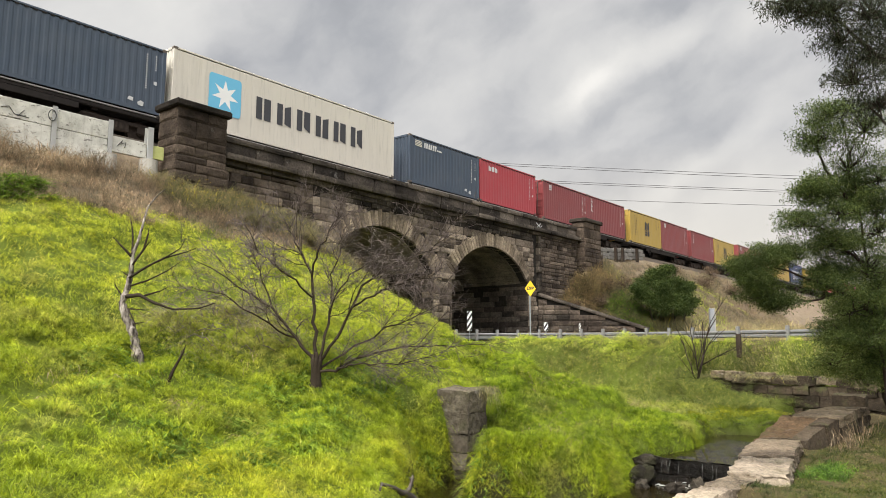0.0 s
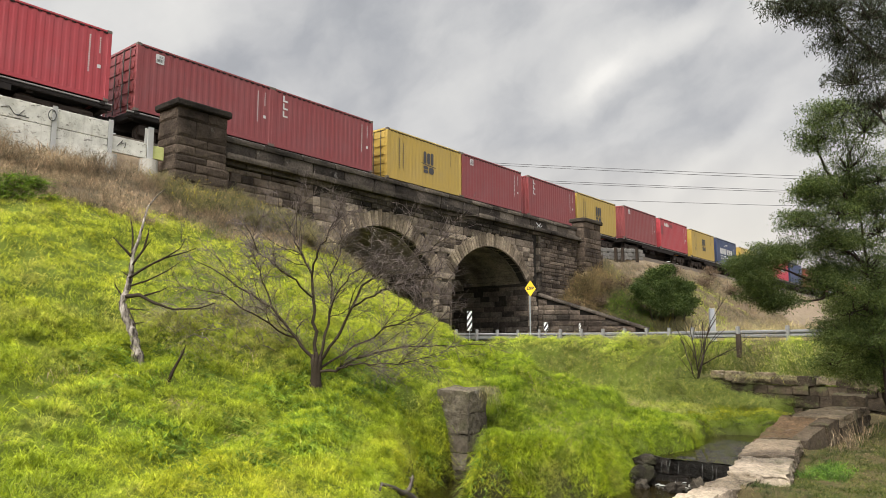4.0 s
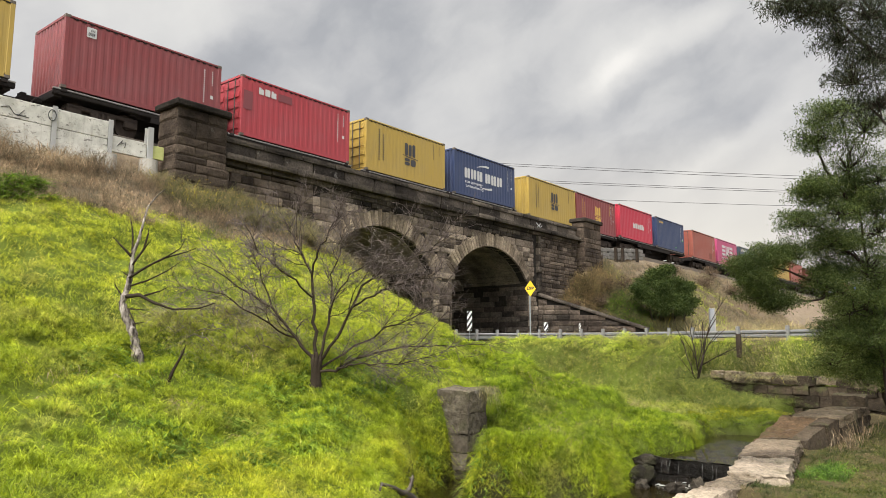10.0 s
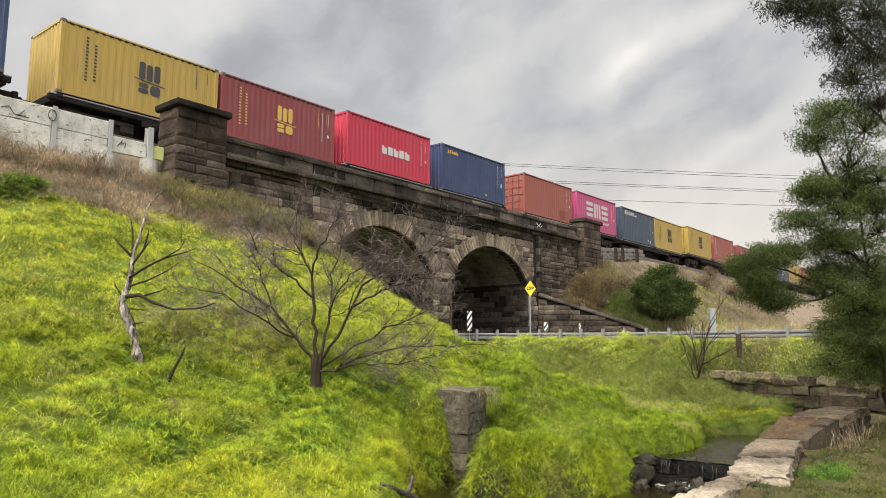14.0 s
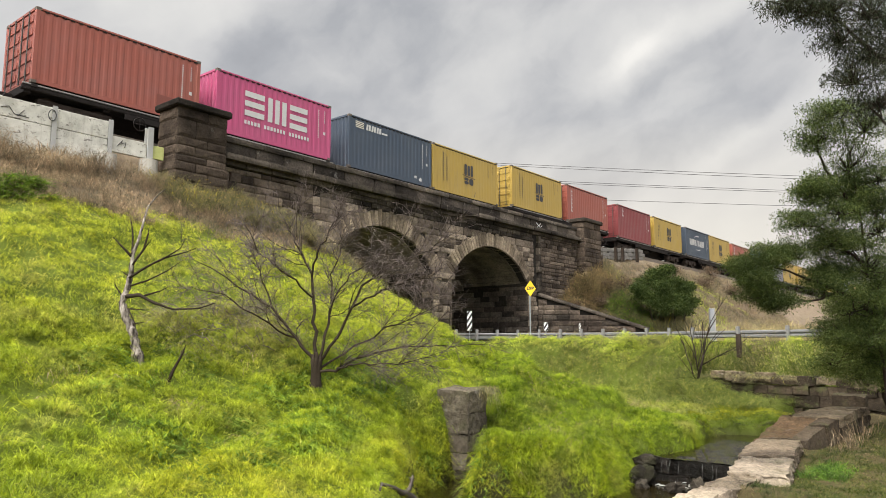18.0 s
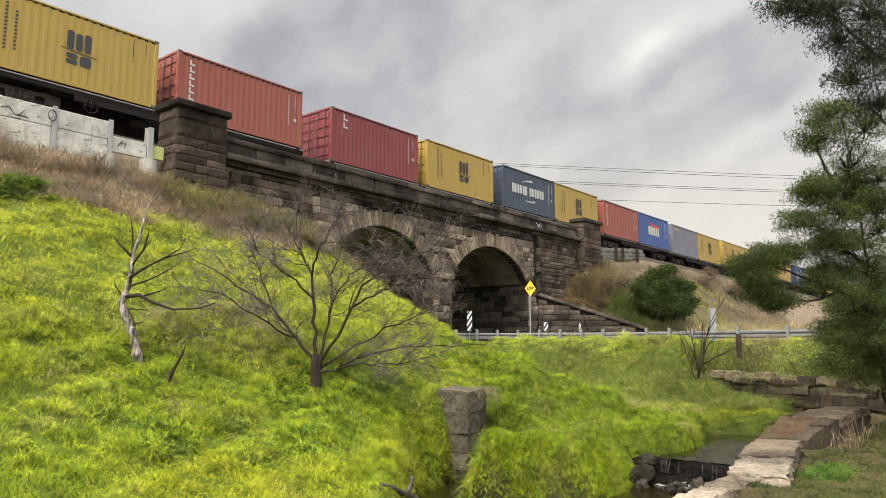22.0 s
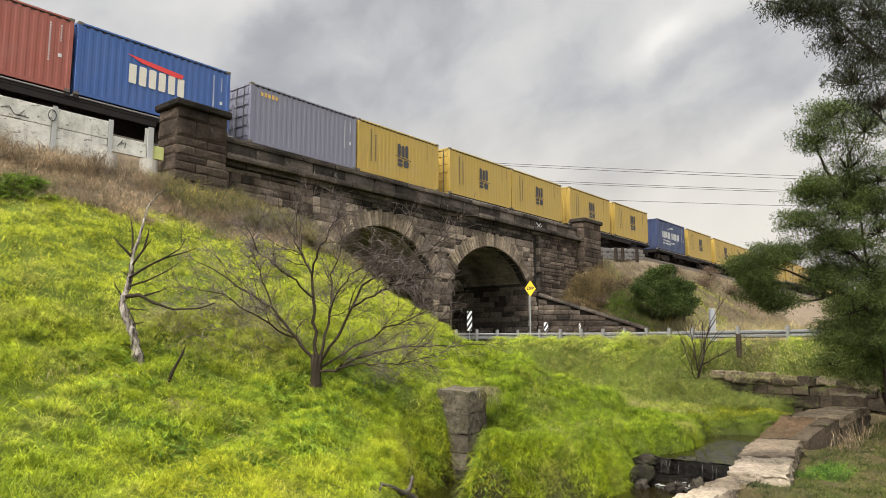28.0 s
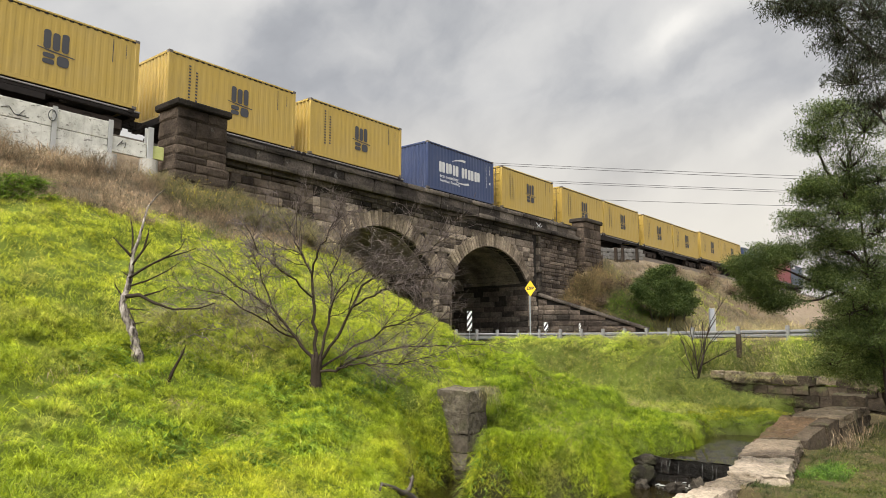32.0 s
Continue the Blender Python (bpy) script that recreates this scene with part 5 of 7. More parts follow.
# top slabs, and one tilted towards the water's foot
for a, b, w, z0, z1 in (((19.3, 4.3), (20.95, 4.28), 1.08, 0.06, 0.12), ((20.95, 4.26), (22.7, 4.22), 0.98, 0.12, 0.1)):
    slab(kerb2, DIRT_BLOCKS, "capstone", a, b, w, z0, z1, 0.22, rnd.uniform(-3, 3))
slab(kerb2, RUST_BLOCKS, "facing_stone", (17.2, 4.74), (19.4, 4.66), 0.82, -0.38, 0.02, 0.34, 4)
# Dark blocks here stand in for shade on the bank-side face.
slab(kerb2, WALL_BLOCKS, "stone", (17.25, 4.2), (18.5, 4.12), 0.38, -0.30, -0.08, 0.5, -4)
slab(kerb2, WALL_BLOCKS, "stone", (18.5, 4.08), (19.5, 4.02), 0.42, -0.06, 0.06, 0.5, -3)
slab(kerb2, RUST_BLOCKS, "facing_stone", (19.4, 5.0), (21.6, 5.05), 0.5, -0.05, -0.06, 0.4, -32)
xk = 17.3
while xk < 22.6:
    l = rnd.uniform(0.8, 1.4)
    for k in range(3):
        stone(kerb2, CREEK_BLOCKS, (xk + l / 2, 4.32 + 0.2 * (xk < 19), -0.28 - 0.22 * (xk < 19) - k * 0.4), (l - 0.03, 0.98, 0.4), rnd.uniform(-3, 3), "stone")
    xk += l

far_wall = thing("retaining_wall", "old mossy creek wall of coursed brown stone", "stone wall", kind="structure")
FU = -99.6
fu = (math.cos(radians(FU)), math.sin(radians(FU)))
V, F = box_arrays([(0, 0.12, -1.4, 7.4, 0.6, 0.2)])
put("core", mesh_from("far_core", V, F, OLDWALL), far_wall, pose(30.2, 10.5, 0, 0, 0, FU))
lay(far_wall, WALL_BLOCKS, (30.2, 10.5), FU, 7.4, -1.3, 0.5, (0.34, 0.5), (0.5, 1.0), 0.45, proud=0.05, gap=0.03, top=lambda q: 0.58 - 0.035 * q)
s = 0.0
while s < 7.3:
    l = rnd.uniform(0.5, 0.95)
    stone(far_wall, WALL_BLOCKS if rnd.random() < 0.3 else DIRT_BLOCKS, (30.2 + fu[0] * (s + l / 2) + 0.25, 10.5 + fu[1] * (s + l / 2), 0.60 - 0.035 * s + rnd.uniform(-0.05, 0.05)), (l - 0.03, 0.56, rnd.uniform(0.24, 0.36)), FU + rnd.uniform(-4, 4), "capstone", rnd.uniform(-3, 3))
    s += l
block = thing("stone_block", "single large squared brown stone on the creek wall", "stone block", 26.0, 4.8, 0.0, 8)
stone(block, WALL_BLOCKS, (0, 0, -0.12), (1.35, 0.9, 0.72))
stone(block, CREEK_BLOCKS, (0.1, 0.1, -0.75), (1.3, 0.9, 0.55))

ROCK = stone_mat("creek_boulder", (0.035, 0.03, 0.024), (0.06, 0.052, 0.042), (0.10, 0.088, 0.07), 0.3, 0.4)
BOULDERS = []
for k in range(4):
    bm = bmesh.new()
    bmesh.ops.create_icosphere(bm, subdivisions=3, radius=0.6)
    for v in bm.verts:
        c = v.co.copy()
        cut = max(abs(c.x + 0.3 * c.z), abs(c.y - 0.25 * c.x), abs(c.z + 0.2 * c.y))
        v.co = c * (0.45 + 0.55 * min(1.0, 0.42 / cut)) + noise.noise_vector(c * 2.0 + Vector((k * 9.0, 0, 0))) * 0.2 + noise.noise_vector(c * 5.0 + Vector((k * 5.0, 3, 0))) * 0.09
    me = bpy.data.meshes.new("boulder")
    bm.to_mesh(me)
    bm.free()
    me.materials.append(ROCK)
    BOULDERS.append(me)
weir = thing("stone_weir", "low dark wet stone weir across the creek", "weir")
yk = 4.5
while yk < 7.3:
    l = rnd.uniform(0.45, 0.8)
    for k in range(2):
        stone(weir, WET_BLOCKS, (16.33 + rnd.uniform(-0.1, 0.1) - 0.06 * k, yk + l / 2, -0.93 - 0.34 * k + rnd.uniform(-0.04, 0.03)), (0.5, l + 0.03, 0.34), rnd.uniform(-10, 10), "stone", rnd.uniform(-5, 5), rnd.uniform(-5, 5))
    yk += l
for (x, y, z, d) in ((15.95, 7.15, -0.86, (0.6, 0.5, 0.3)), (15.4, 6.95, -1.08, (0.5, 0.5, 0.46)), (14.9, 6.75, -1.2, (0.3, 0.26, 0.24)), (15.35, 5.75, -1.15, (0.36, 0.28, 0.34)), (15.0, 6.1, -1.2, (0.4, 0.36, 0.26)),
                     (14.1, 5.3, -1.25, (0.4, 0.35, 0.24)), (13.5, 7.3, -1.2, (0.35, 0.35, 0.26)), (22.3, 7.3, -0.8, (0.4, 0.22, 0.18))):
    r = thing("rock", "wet dark boulder lying in the shallow creek", "rock", x, y, z, rnd.uniform(0, 90), group="creek rocks")
    stone(r, BOULDERS, (0, 0, 0), d, 0, "boulder", rnd.uniform(-10, 10), rnd.uniform(-10, 10))
foam = plain_mat("foam", (0.22, 0.22, 0.20), (0.5, 0.5, 0.47), 10.0, 0.5)
trickle = plain_mat("falling_water", (0.03, 0.03, 0.027), (0.09, 0.09, 0.08), 9.0, 0.15, 0, 0.0)
runs = []
for k in range(7):
    y = 5.5 + 1.3 * rnd.random()
    x = 16.06 - rnd.random() * 0.12
    w = 0.003 + 0.006 * rnd.random()
    runs.append(([(x, y, -0.8), (x - 0.05, y + rnd.uniform(-0.03, 0.03), -0.95), (x - 0.1, y + rnd.uniform(-0.04, 0.04), -1.22)], [w, w * 0.8, w * 0.6]))
tagged(put("water_trickle", tubes("water_trickle", runs, trickle, 5)), "thin trickles of white water over the weir", "water", kind="stuff")
runs = []
for k in range(20):
    x, y = 15.55 + rnd.gauss(0, 0.2), 6.2 + rnd.gauss(0, 0.28)
    a = rnd.uniform(0, 6.28)
    runs.append(([(x, y, -1.235), (x + 0.08 * math.cos(a), y + 0.08 * math.sin(a), -1.215), (x + 0.16 * math.cos(a), y + 0.16 * math.sin(a), -1.235)], [0.005, 0.016, 0.005]))
tagged(put("water_foam", tubes("water_foam", runs, foam, 5)), "white foam where the weir spills", "water", kind="stuff")

# driftwood in the water
dw = thing("driftwood", "dead forked branch leaning from the bank into the creek", "branch", 9.14, 8.23, -0.67)
runs = [([(-1.12, -0.49, 0.25), (-1.06, -0.47, 0.34), (-0.57, -0.27, 0.19), (-0.2, -0.1, 0.04), (0, 0, 0), (0.22, 0.0, -0.13), (0.4, 0.0, -0.24), (0.71, 0.1, -0.42), (1.1, 0.2, -0.64)], [0.012, 0.028, 0.036, 0.045, 0.06, 0.05, 0.042, 0.035, 0.025]),
        ([(0, 0, 0), (0.04, -0.05, 0.07), (0.055, -0.06, 0.14), (0.06, -0.08, 0.22), (0.075, -0.08, 0.28)], [0.05, 0.036, 0.03, 0.027, 0.014]),
        ([(0.06, -0.07, 0.2), (0.02, -0.05, 0.25)], [0.024, 0.01])]
put("branch", tubes("driftwood_branch", runs, TIMBER, 7), dw)

# ---- barrier beside the track ----
BY = 22.55
bar = thing("concrete_barrier", "pale concrete panel barrier with steel posts beside the track", "barrier")
for i in range(12):
    x1 = 10.72 - i * 1.72
    x0 = x1 - 1.70
    put("panel", bevelled("panel", [(x0, BY, 8.30, x1, BY + 0.12, 8.88 - 0.0)], BARRIER, 0.012), bar)
    put("panel", bevelled("panel", [(x0, BY, 7.3, x1, BY + 0.12, 8.285)], BARRIER, 0.012), bar)
    post = put("post", bevelled("post", [(x1 - 0.02, BY - 0.07, 7.4, x1 + 0.13, BY - 0.05, 8.93), (x1 - 0.02, BY + 0.13, 7.4, x1 + 0.13, BY + 0.15, 8.93), (x1 + 0.045, BY - 0.05, 7.4, x1 + 0.065, BY + 0.13, 8.93)], POSTGREY, 0.004), bar, None, "galvanised steel post")
    put("footing", cylinder("footing", (x1 + 0.05, BY, 6.6), (x1 + 0.05, BY, 7.8 if i == 0 else 7.3), 0.26, CONCRETE, 18), bar)
put("panel", bevelled("panel", [(10.83, BY, 7.93, 12.05, BY + 0.12, 8.45)], BARRIER, 0.012), bar)
put("end_panel", bevelled("end_panel", [(12.2, BY, 7.98, 12.66, BY + 0.12, 8.43)], LIME, 0.012), bar, None, "lime-painted end of the barrier")
put("post", bevelled("post", [(12.02, BY - 0.09, 7.8, 12.22, BY - 0.07, 9.0), (12.02, BY + 0.13, 7.8, 12.22, BY + 0.15, 9.0), (12.11, BY - 0.07, 7.8, 12.13, BY + 0.13, 9.0)], POSTGREY, 0.004), bar, None, "galvanised steel post")
put("footing", cylinder("footing", (12.1, BY - 0.05, 6.7), (12.1, BY - 0.05, 7.86), 0.30, CONCRETE, 20), bar)
rings = [([(8.97 + 0.11 * math.cos(a), BY - 0.085, 8.62 + 0.17 * math.sin(a)) for a in np.linspace(0, 6.28, 14)], [0.012] * 14),
         ([(7.6, BY - 0.012, 8.55), (7.8, BY - 0.012, 8.62), (7.95, BY - 0.012, 8.42), (8.05, BY - 0.012, 8.38), (8.22, BY - 0.012, 8.60)], [0.01] * 5), ([(7.95, BY - 0.012, 8.42), (8.35, BY - 0.012, 8.40)], [0.01] * 2),
         ([(11.05, BY - 0.012, 8.15), (11.2, BY - 0.012, 8.36), (11.15, BY - 0.012, 8.22), (11.32, BY - 0.012, 8.33), (11.28, BY - 0.012, 8.12)], [0.01] * 5)]
put("paint_scribble", tubes("paint_scribble", rings, BLACK, 5), bar)
# pale scribble on the parapet
put("paint_scribble", tubes("parapet_scribble", [([(36.0, FACE - 0.0, 8.98), (36.25, FACE, 8.82), (36.5, FACE, 9.0)], [0.014] * 3), ([(36.1, FACE, 8.72), (36.3, FACE, 8.9), (36.42, FACE, 8.7), (36.6, FACE, 8.86)], [0.014] * 4)], WHITE, 5), bridge)

# low wall and posts past the bridge
low = thing("block_fence", "short run of pale blocks and dark posts beside the track", "fence", 0, 0, 0)
for i in range(9):
    for k in range(3):
        z = 7.62 + 0.09 * i + k * 0.27
        put("block", bevelled("block", [(43.3 + i * 1.0 + 0.3 * (k % 2), 22.95, z, 44.28 + i * 1.0 + 0.3 * (k % 2), 23.15, z + 0.25)], OLDBLOCK, 0.02), low)
for x, z in ((47.0, 7.75), (48.1, 7.85), (50.5, 8.05)):
    put("post", bevelled("post", [(x, 22.6, z, x + 0.2, 22.78, z + 1.0)], BARK, 0.01), low, None, "dark timber post")

# ---- roadside ----
RAILPTS = [(27.4, 23.0), (28.9, 21.9), (30.6, 20.6), (31.6, 18.6), (32.2, 15.6), (32.35, 12.6), (32.2, 9.6), (32.1, 6.6), (32.2, 0.0), (32.4, -8.0)]
gr = thing("guard_rail", "galvanised steel guard rail along the road edge", "guard rail")
prof = [(0.0, -0.16), (0.05, -0.12), (0.05, -0.05), (0.0, 0.0), (0.05, 0.05), (0.05, 0.12), (0.0, 0.16)]
V, F = [], []
for i, (x, y) in enumerate(RAILPTS):
    a, b = RAILPTS[max(i - 1, 0)], RAILPTS[min(i + 1, len(RAILPTS) - 1)]
    d = Vector((b[0] - a[0], b[1] - a[1], 0)).normalized()
    n = Vector((d.y, -d.x, 0))
    if n.x > 0:
        n = -n
    for o, z in prof:
        V.append((x + n.x * o, y + n.y * o, 2.28 + z))
k = len(prof)
for i in range(len(RAILPTS) - 1):
    for j in range(k - 1):
        F.append((i * k + j, i * k + j + 1, (i + 1) * k + j + 1, (i + 1) * k + j))
put("beam", mesh_from("beam", V, F, plain_mat("dull_galvanised", (0.10, 0.10, 0.10), (0.20, 0.20, 0.195), 4.0, 0.6, 0.2)), gr)
pm = bevelled("rail_post", [(-0.06, -0.09, 0.0, 0.06, 0.09, 1.03)], plain_mat("dull_post", (0.13, 0.13, 0.128), (0.27, 0.27, 0.265), 5.0, 0.65, 0.2), 0.01)
dist_along, next_at = 0.0, 0.2
for (ax, ay), (bx, by) in zip(RAILPTS, RAILPTS[1:]):
    seg = math.hypot(bx - ax, by - ay)
    while next_at < dist_along + seg:
        t = (next_at - dist_along) / seg
        put("post", pm, gr, pose(ax + (bx - ax) * t - 0.1, ay + (by - ay) * t, 1.58, 0, 0, math.degrees(math.atan2(by - ay, bx - ax))))
        next_at += 1.06 if ay > 13.5 else 2.0
    dist_along += seg

sign = thing("road_sign", "yellow diamond warning sign on a grey steel pole", "road sign", 30.2, 19.15, 1.7, HEAD * 180 / math.pi - 90)
put("pole", cylinder("pole", (0, 0, 0), (0, 0, 3.2), 0.035, GALV, 12), sign)
bm = bmesh.new()
q = [bm.verts.new((x, y, z)) for y in (-0.05, -0.04) for x, z in ((0, -0.39), (0.27, 0), (0, 0.39), (-0.27, 0))]
for f in ((0, 1, 2, 3), (7, 6, 5, 4), (0, 4, 5, 1), (1, 5, 6, 2), (2, 6, 7, 3), (3, 7, 4, 0)):
    bm.faces.new([q[i] for i in f])
me = bpy.data.meshes.new("panel")
bm.to_mesh(me)
bm.free()
me.materials.append(YELLOW)
panel = put("panel", me, sign, pose(0.02, 0, 2.88))
cu = bpy.data.curves.new("lettering", "FONT")
cu.body, cu.size, cu.extrude, cu.align_x, cu.offset = "DIP", 0.23, 0.001, "CENTER", 0.008
cu.materials.append(BLACK)
put("lettering", cu, panel, pose(0, -0.053, -0.07, 90, 0, 0))
put("bracket", bevelled("bracket", [(-0.04, -0.04, 2.7, 0.04, 0.04, 2.74), (-0.04, -0.04, 3.0, 0.04, 0.04, 3.04)], GALV, 0.004), sign)


def hazard_board(x, y, z, h, w):
    hb = thing("hazard_marker", "black and white striped hazard board on a short post", "road marker", x, y, z, HEAD * 180 / math.pi - 90, group="hazard boards")
    put("board", bevelled("board", [(-w / 2, 0, 0.0, w / 2, 0.02, h)], WHITE, 0.004), hb)
    rise, band = 1.5 * w, 0.7 * w
    a = -rise + 0.3 * band
    while a < h:
        # a slanting band, cut off at the board's top and foot
        P = []
        for i in range(13):
            t = i / 12
            x, lo, hi = -w / 2 + 0.004 + (w - 0.008) * t, max(0.004, a + rise * t), min(h - 0.004, a + rise * t + band)
            if hi > lo + 0.002:
                P.append((x, lo, hi))
        if len(P) > 2:
            V = [(x, -0.004, lo) for x, lo, hi in P] + [(x, -0.004, hi) for x, lo, hi in P[::-1]]
            put("stripe", mesh_from("stripe", V, [tuple(range(len(V)))], BLACK), hb)
        a += 2 * band
    put("post", cylinder("marker_post", (0, 0.05, -0.9), (0, 0.05, h), 0.025, GALV, 8), hb)


hazard_board(28.75, 21.75, 2.55, 0.95, 0.24)
hazard_board(33.3, 20.15, 2.62, 0.42, 0.22)
hazard_board(35.6, 19.4, 2.62, 0.42, 0.12)
bol = thing("marker_post", "white-sided grey roadside marker post", "post", 36.5, 12.53, 1.7, HEAD * 180 / math.pi - 90)
put("shaft", bevelled("shaft", [(-0.12, 0, 0, 0.1, 0.16, 1.95)], GALV, 0.02), bol)
put("white_strip", bevelled("white_strip", [(0.105, -0.01, 0.2, 0.16, 0.12, 1.95)], CONCRETE, 0.008), bol)
tp = thing("timber_post", "weathered grey timber fence post in long grass", "post", 31.35, 9.73, 1.4, 10)
put("shaft", bevelled("timber_shaft", [(-0.1, -0.1, -0.1, 0.1, 0.1, 0.88)], GREYBARK, 0.02), tp)

# ---- power line far behind the train ----
line = thing("power_line", "thin dark overhead power cables on distant steel masts", "power line")
for s0, z0, s1, z1 in ((-30, 42.9, 130, 36.2), (-30, 42.6, 130, 35.4), (-30, 39.5, 130, 33.1), (-30, 39.1, 130, 32.7), (-30, 35.5, 130, 30.2)):
    pts = []
    for i in range(17):
        t = i / 16
        p = AWAY * 150 + SIDE * (s0 + (s1 - s0) * t)
        pts.append((p.x, p.y, z0 + (z1 - z0) * t - 3.0 * 4 * t * (1 - t) * 0.25))
    put("wire", tubes("wire", [(pts, [0.045] * 17)], BLACK, 5), line)
for s0, top in ((-30, 43.2), (130, 36.5)):
    p = AWAY * 150 + SIDE * s0
    put("mast", tubes("mast", [([(p.x, p.y, 0), (p.x, p.y, top)], [0.45, 0.2])], GALV, 10), line)


# ---- trees ----
def wander(p, d, length, r0, r1, n, bend, lift_up=0.0):
    """A crooked tapering run of points from p along d."""
    pts, rad = [Vector(p)], [r0]
    d = Vector(d).normalized()
    for i in range(n):
        d = (d + Vector([rnd.gauss(0, bend) for _ in range(3)]) + Vector((0, 0, lift_up))).normalized()
        pts.append(pts[-1] + d * (length / n))
        rad.append(r0 + (r1 - r0) * (i + 1) / n)
    return pts, rad, d


def twigs(p, d, length, r, depth, out, spread=0.75, upward=0.05):
    n = 5 if depth > 1 else 3
    pts, rad, end = wander(p, d, length, r, r * 0.45, n, 0.16, upward)
    out.append((pts, rad))
    if depth == 0:
        return
    kids = 4 if depth > 1 else 3
    for k in range(kids):
        i = rnd.randint(1, len(pts) - 1)
        base = (pts[i] - pts[i - 1]).normalized()
        side = Vector([rnd.gauss(0, 1) for _ in range(3)])
        nd = (base + side.normalized() * spread).normalized()
        twigs(pts[i], nd, length * rnd.uniform(0.42, 0.72), max(rad[i] * 0.65, 0.0036), depth - 1, out, spread, upward)


bx, by = 9.77, 11.23
bz = ground_at(bx, by) - 0.1
bare = thing("bare_tree", "leafless many-stemmed tree with fine reddish-brown twigs", "tree", bx, by, bz)


def gnarl(pts, rad, n=5, uneven=0.15):
    """A run of points made knotty: more points, uneven thickness."""
    P, R = [], []
    for i in range(len(pts) - 1):
        for k in range(n):
            f = k / n
            r = rad[i] * (1 - f) + rad[i + 1] * f
            P.append(pts[i].lerp(pts[i + 1], f) + Vector([rnd.gauss(0, 0.12 * r) for _ in range(3)]))
            R.append(r * rnd.uniform(1 - uneven, 1 + uneven))
    return P + [pts[-1]], R + [rad[-1]]


stems = []
for k in range(7):
    w = k * 2 * math.pi / 7 + 0.3
    out_d = SIDE * math.cos(w) + AWAY * math.sin(w)
    lean = SIDE * 0.02
    P = [out_d * q + lean * z + Vector((0, 0, z)) for z, q in ((0.0, 0.13), (0.08, 0.085), (0.2, 0.058), (0.36, 0.05), (0.5, 0.055), (0.62, 0.075), (0.72 + 0.05 * (k % 3), 0.10))]
    stems.append(([p + Vector((rnd.gauss(0, 0.006), rnd.gauss(0, 0.006), 0)) for p in P], [0.05, 0.062, 0.062, 0.06, 0.056, 0.048, 0.02]))
put("trunk", tubes("trunk", stems, GREYBARK, 8), bare)


def sketch(tree, r0, *pts):
    """A crooked limb through (side, up, away) places, with its branches and twigs."""
    P = [SIDE * p[0] + Vector((0, 0, p[1])) + AWAY * p[2] for p in pts]
    fine, rad = [], []
    n = len(P) - 1
    for i in range(n):
        for k in range(4):
            f = k / 4
            fine.append(P[i].lerp(P[i + 1], f) + Vector([rnd.gauss(0, 0.017) for _ in range(3)]) * (i + k > 0))
            rad.append((0.88 * r0 - 0.006) * (1 - (i + f) / n) ** 0.9 + 0.006)
    fine.append(P[-1])
    rad.append(0.005)
    limb = put("limb", tubes("limb", [(fine, rad)], GREYBARK, 8), tree)
    reach = sum((fine[i + 1] - fine[i]).length for i in range(len(fine) - 1))
    out = []
    for k in range(9):
        i = rnd.randint(len(fine) // 4, len(fine) - 2)
        along = (fine[i + 1] - fine[i]).normalized()
        side = (SIDE * rnd.gauss(0, 1) + AWAY * rnd.gauss(0, 0.8) + Vector((0, 0, rnd.gauss(0.15, 0.8)))).normalized()
        bp, br, _ = wander(fine[i], along + side * 0.75, reach * rnd.uniform(0.22, 0.42), max(rad[i] * 0.42, 0.0065), 0.0035, 8, 0.20, 0.02)
        put("branch", tubes("branch", [(bp, br)], GREYBARK, 5), limb)
        for _ in range(10):
            j = rnd.randint(2, 8)
            sd = Vector([rnd.gauss(0, 1) for _ in range(3)]).normalized()
            twigs(bp[j], (bp[j] - bp[j - 1]).normalized() + sd * 0.9, reach * rnd.uniform(0.08, 0.18), 0.0055, 1, out, 0.95, 0.02)
    for k in range(17):
        i = rnd.randint(len(fine) // 3, len(fine) - 1)
        along = (fine[i] - fine[i - 1]).normalized()
        sd = Vector([rnd.gauss(0, 1) for _ in range(3)]).normalized()
        twigs(fine[i], along + sd * 0.95, reach * rnd.uniform(0.09, 0.22), 0.0060, 2, out, 0.95, 0.02)
    tagged(put("twig_spray", tubes("twig_spray", out, TWIG, 3), limb), kind="stuff")


sketch(bare, 0.043, (0, 0.6, 0), (-0.42, 1.05, 0.1), (-0.93, 1.7, 0.1), (-1.6, 2.15, -0.1), (-2.4, 2.6, 0.0))
sketch(bare, 0.023, (-0.9, 1.66, 0.1), (-1.2, 2.3, 0.3), (-1.45, 2.9, 0.3))
sketch(bare, 0.023, (-0.45, 1.1, 0.1), (-1.0, 1.45, -0.4), (-1.7, 1.9, -0.6), (-2.3, 2.05, -0.7))
sketch(bare, 0.047, (0, 0.6, 0), (-0.06, 1.4, 0.0), (-0.14, 2.4, 0.1), (-0.42, 2.9, 0.2), (-0.75, 3.5, 0.2))
sketch(bare, 0.025, (-0.14, 2.3, 0.1), (0.0, 2.8, -0.2), (0.3, 3.3, -0.3), (0.5, 3.6, -0.3))
sketch(bare, 0.023, (-0.1, 1.9, 0.05), (-0.5, 2.3, -0.5), (-1.0, 2.7, -0.8), (-1.25, 3.2, -0.9))
sketch(bare, 0.037, (0.05, 0.62, 0), (0.2, 1.4, 0.2), (0.28, 1.9, 0.3), (0.6, 2.4, 0.4), (1.4, 2.95, 0.4))
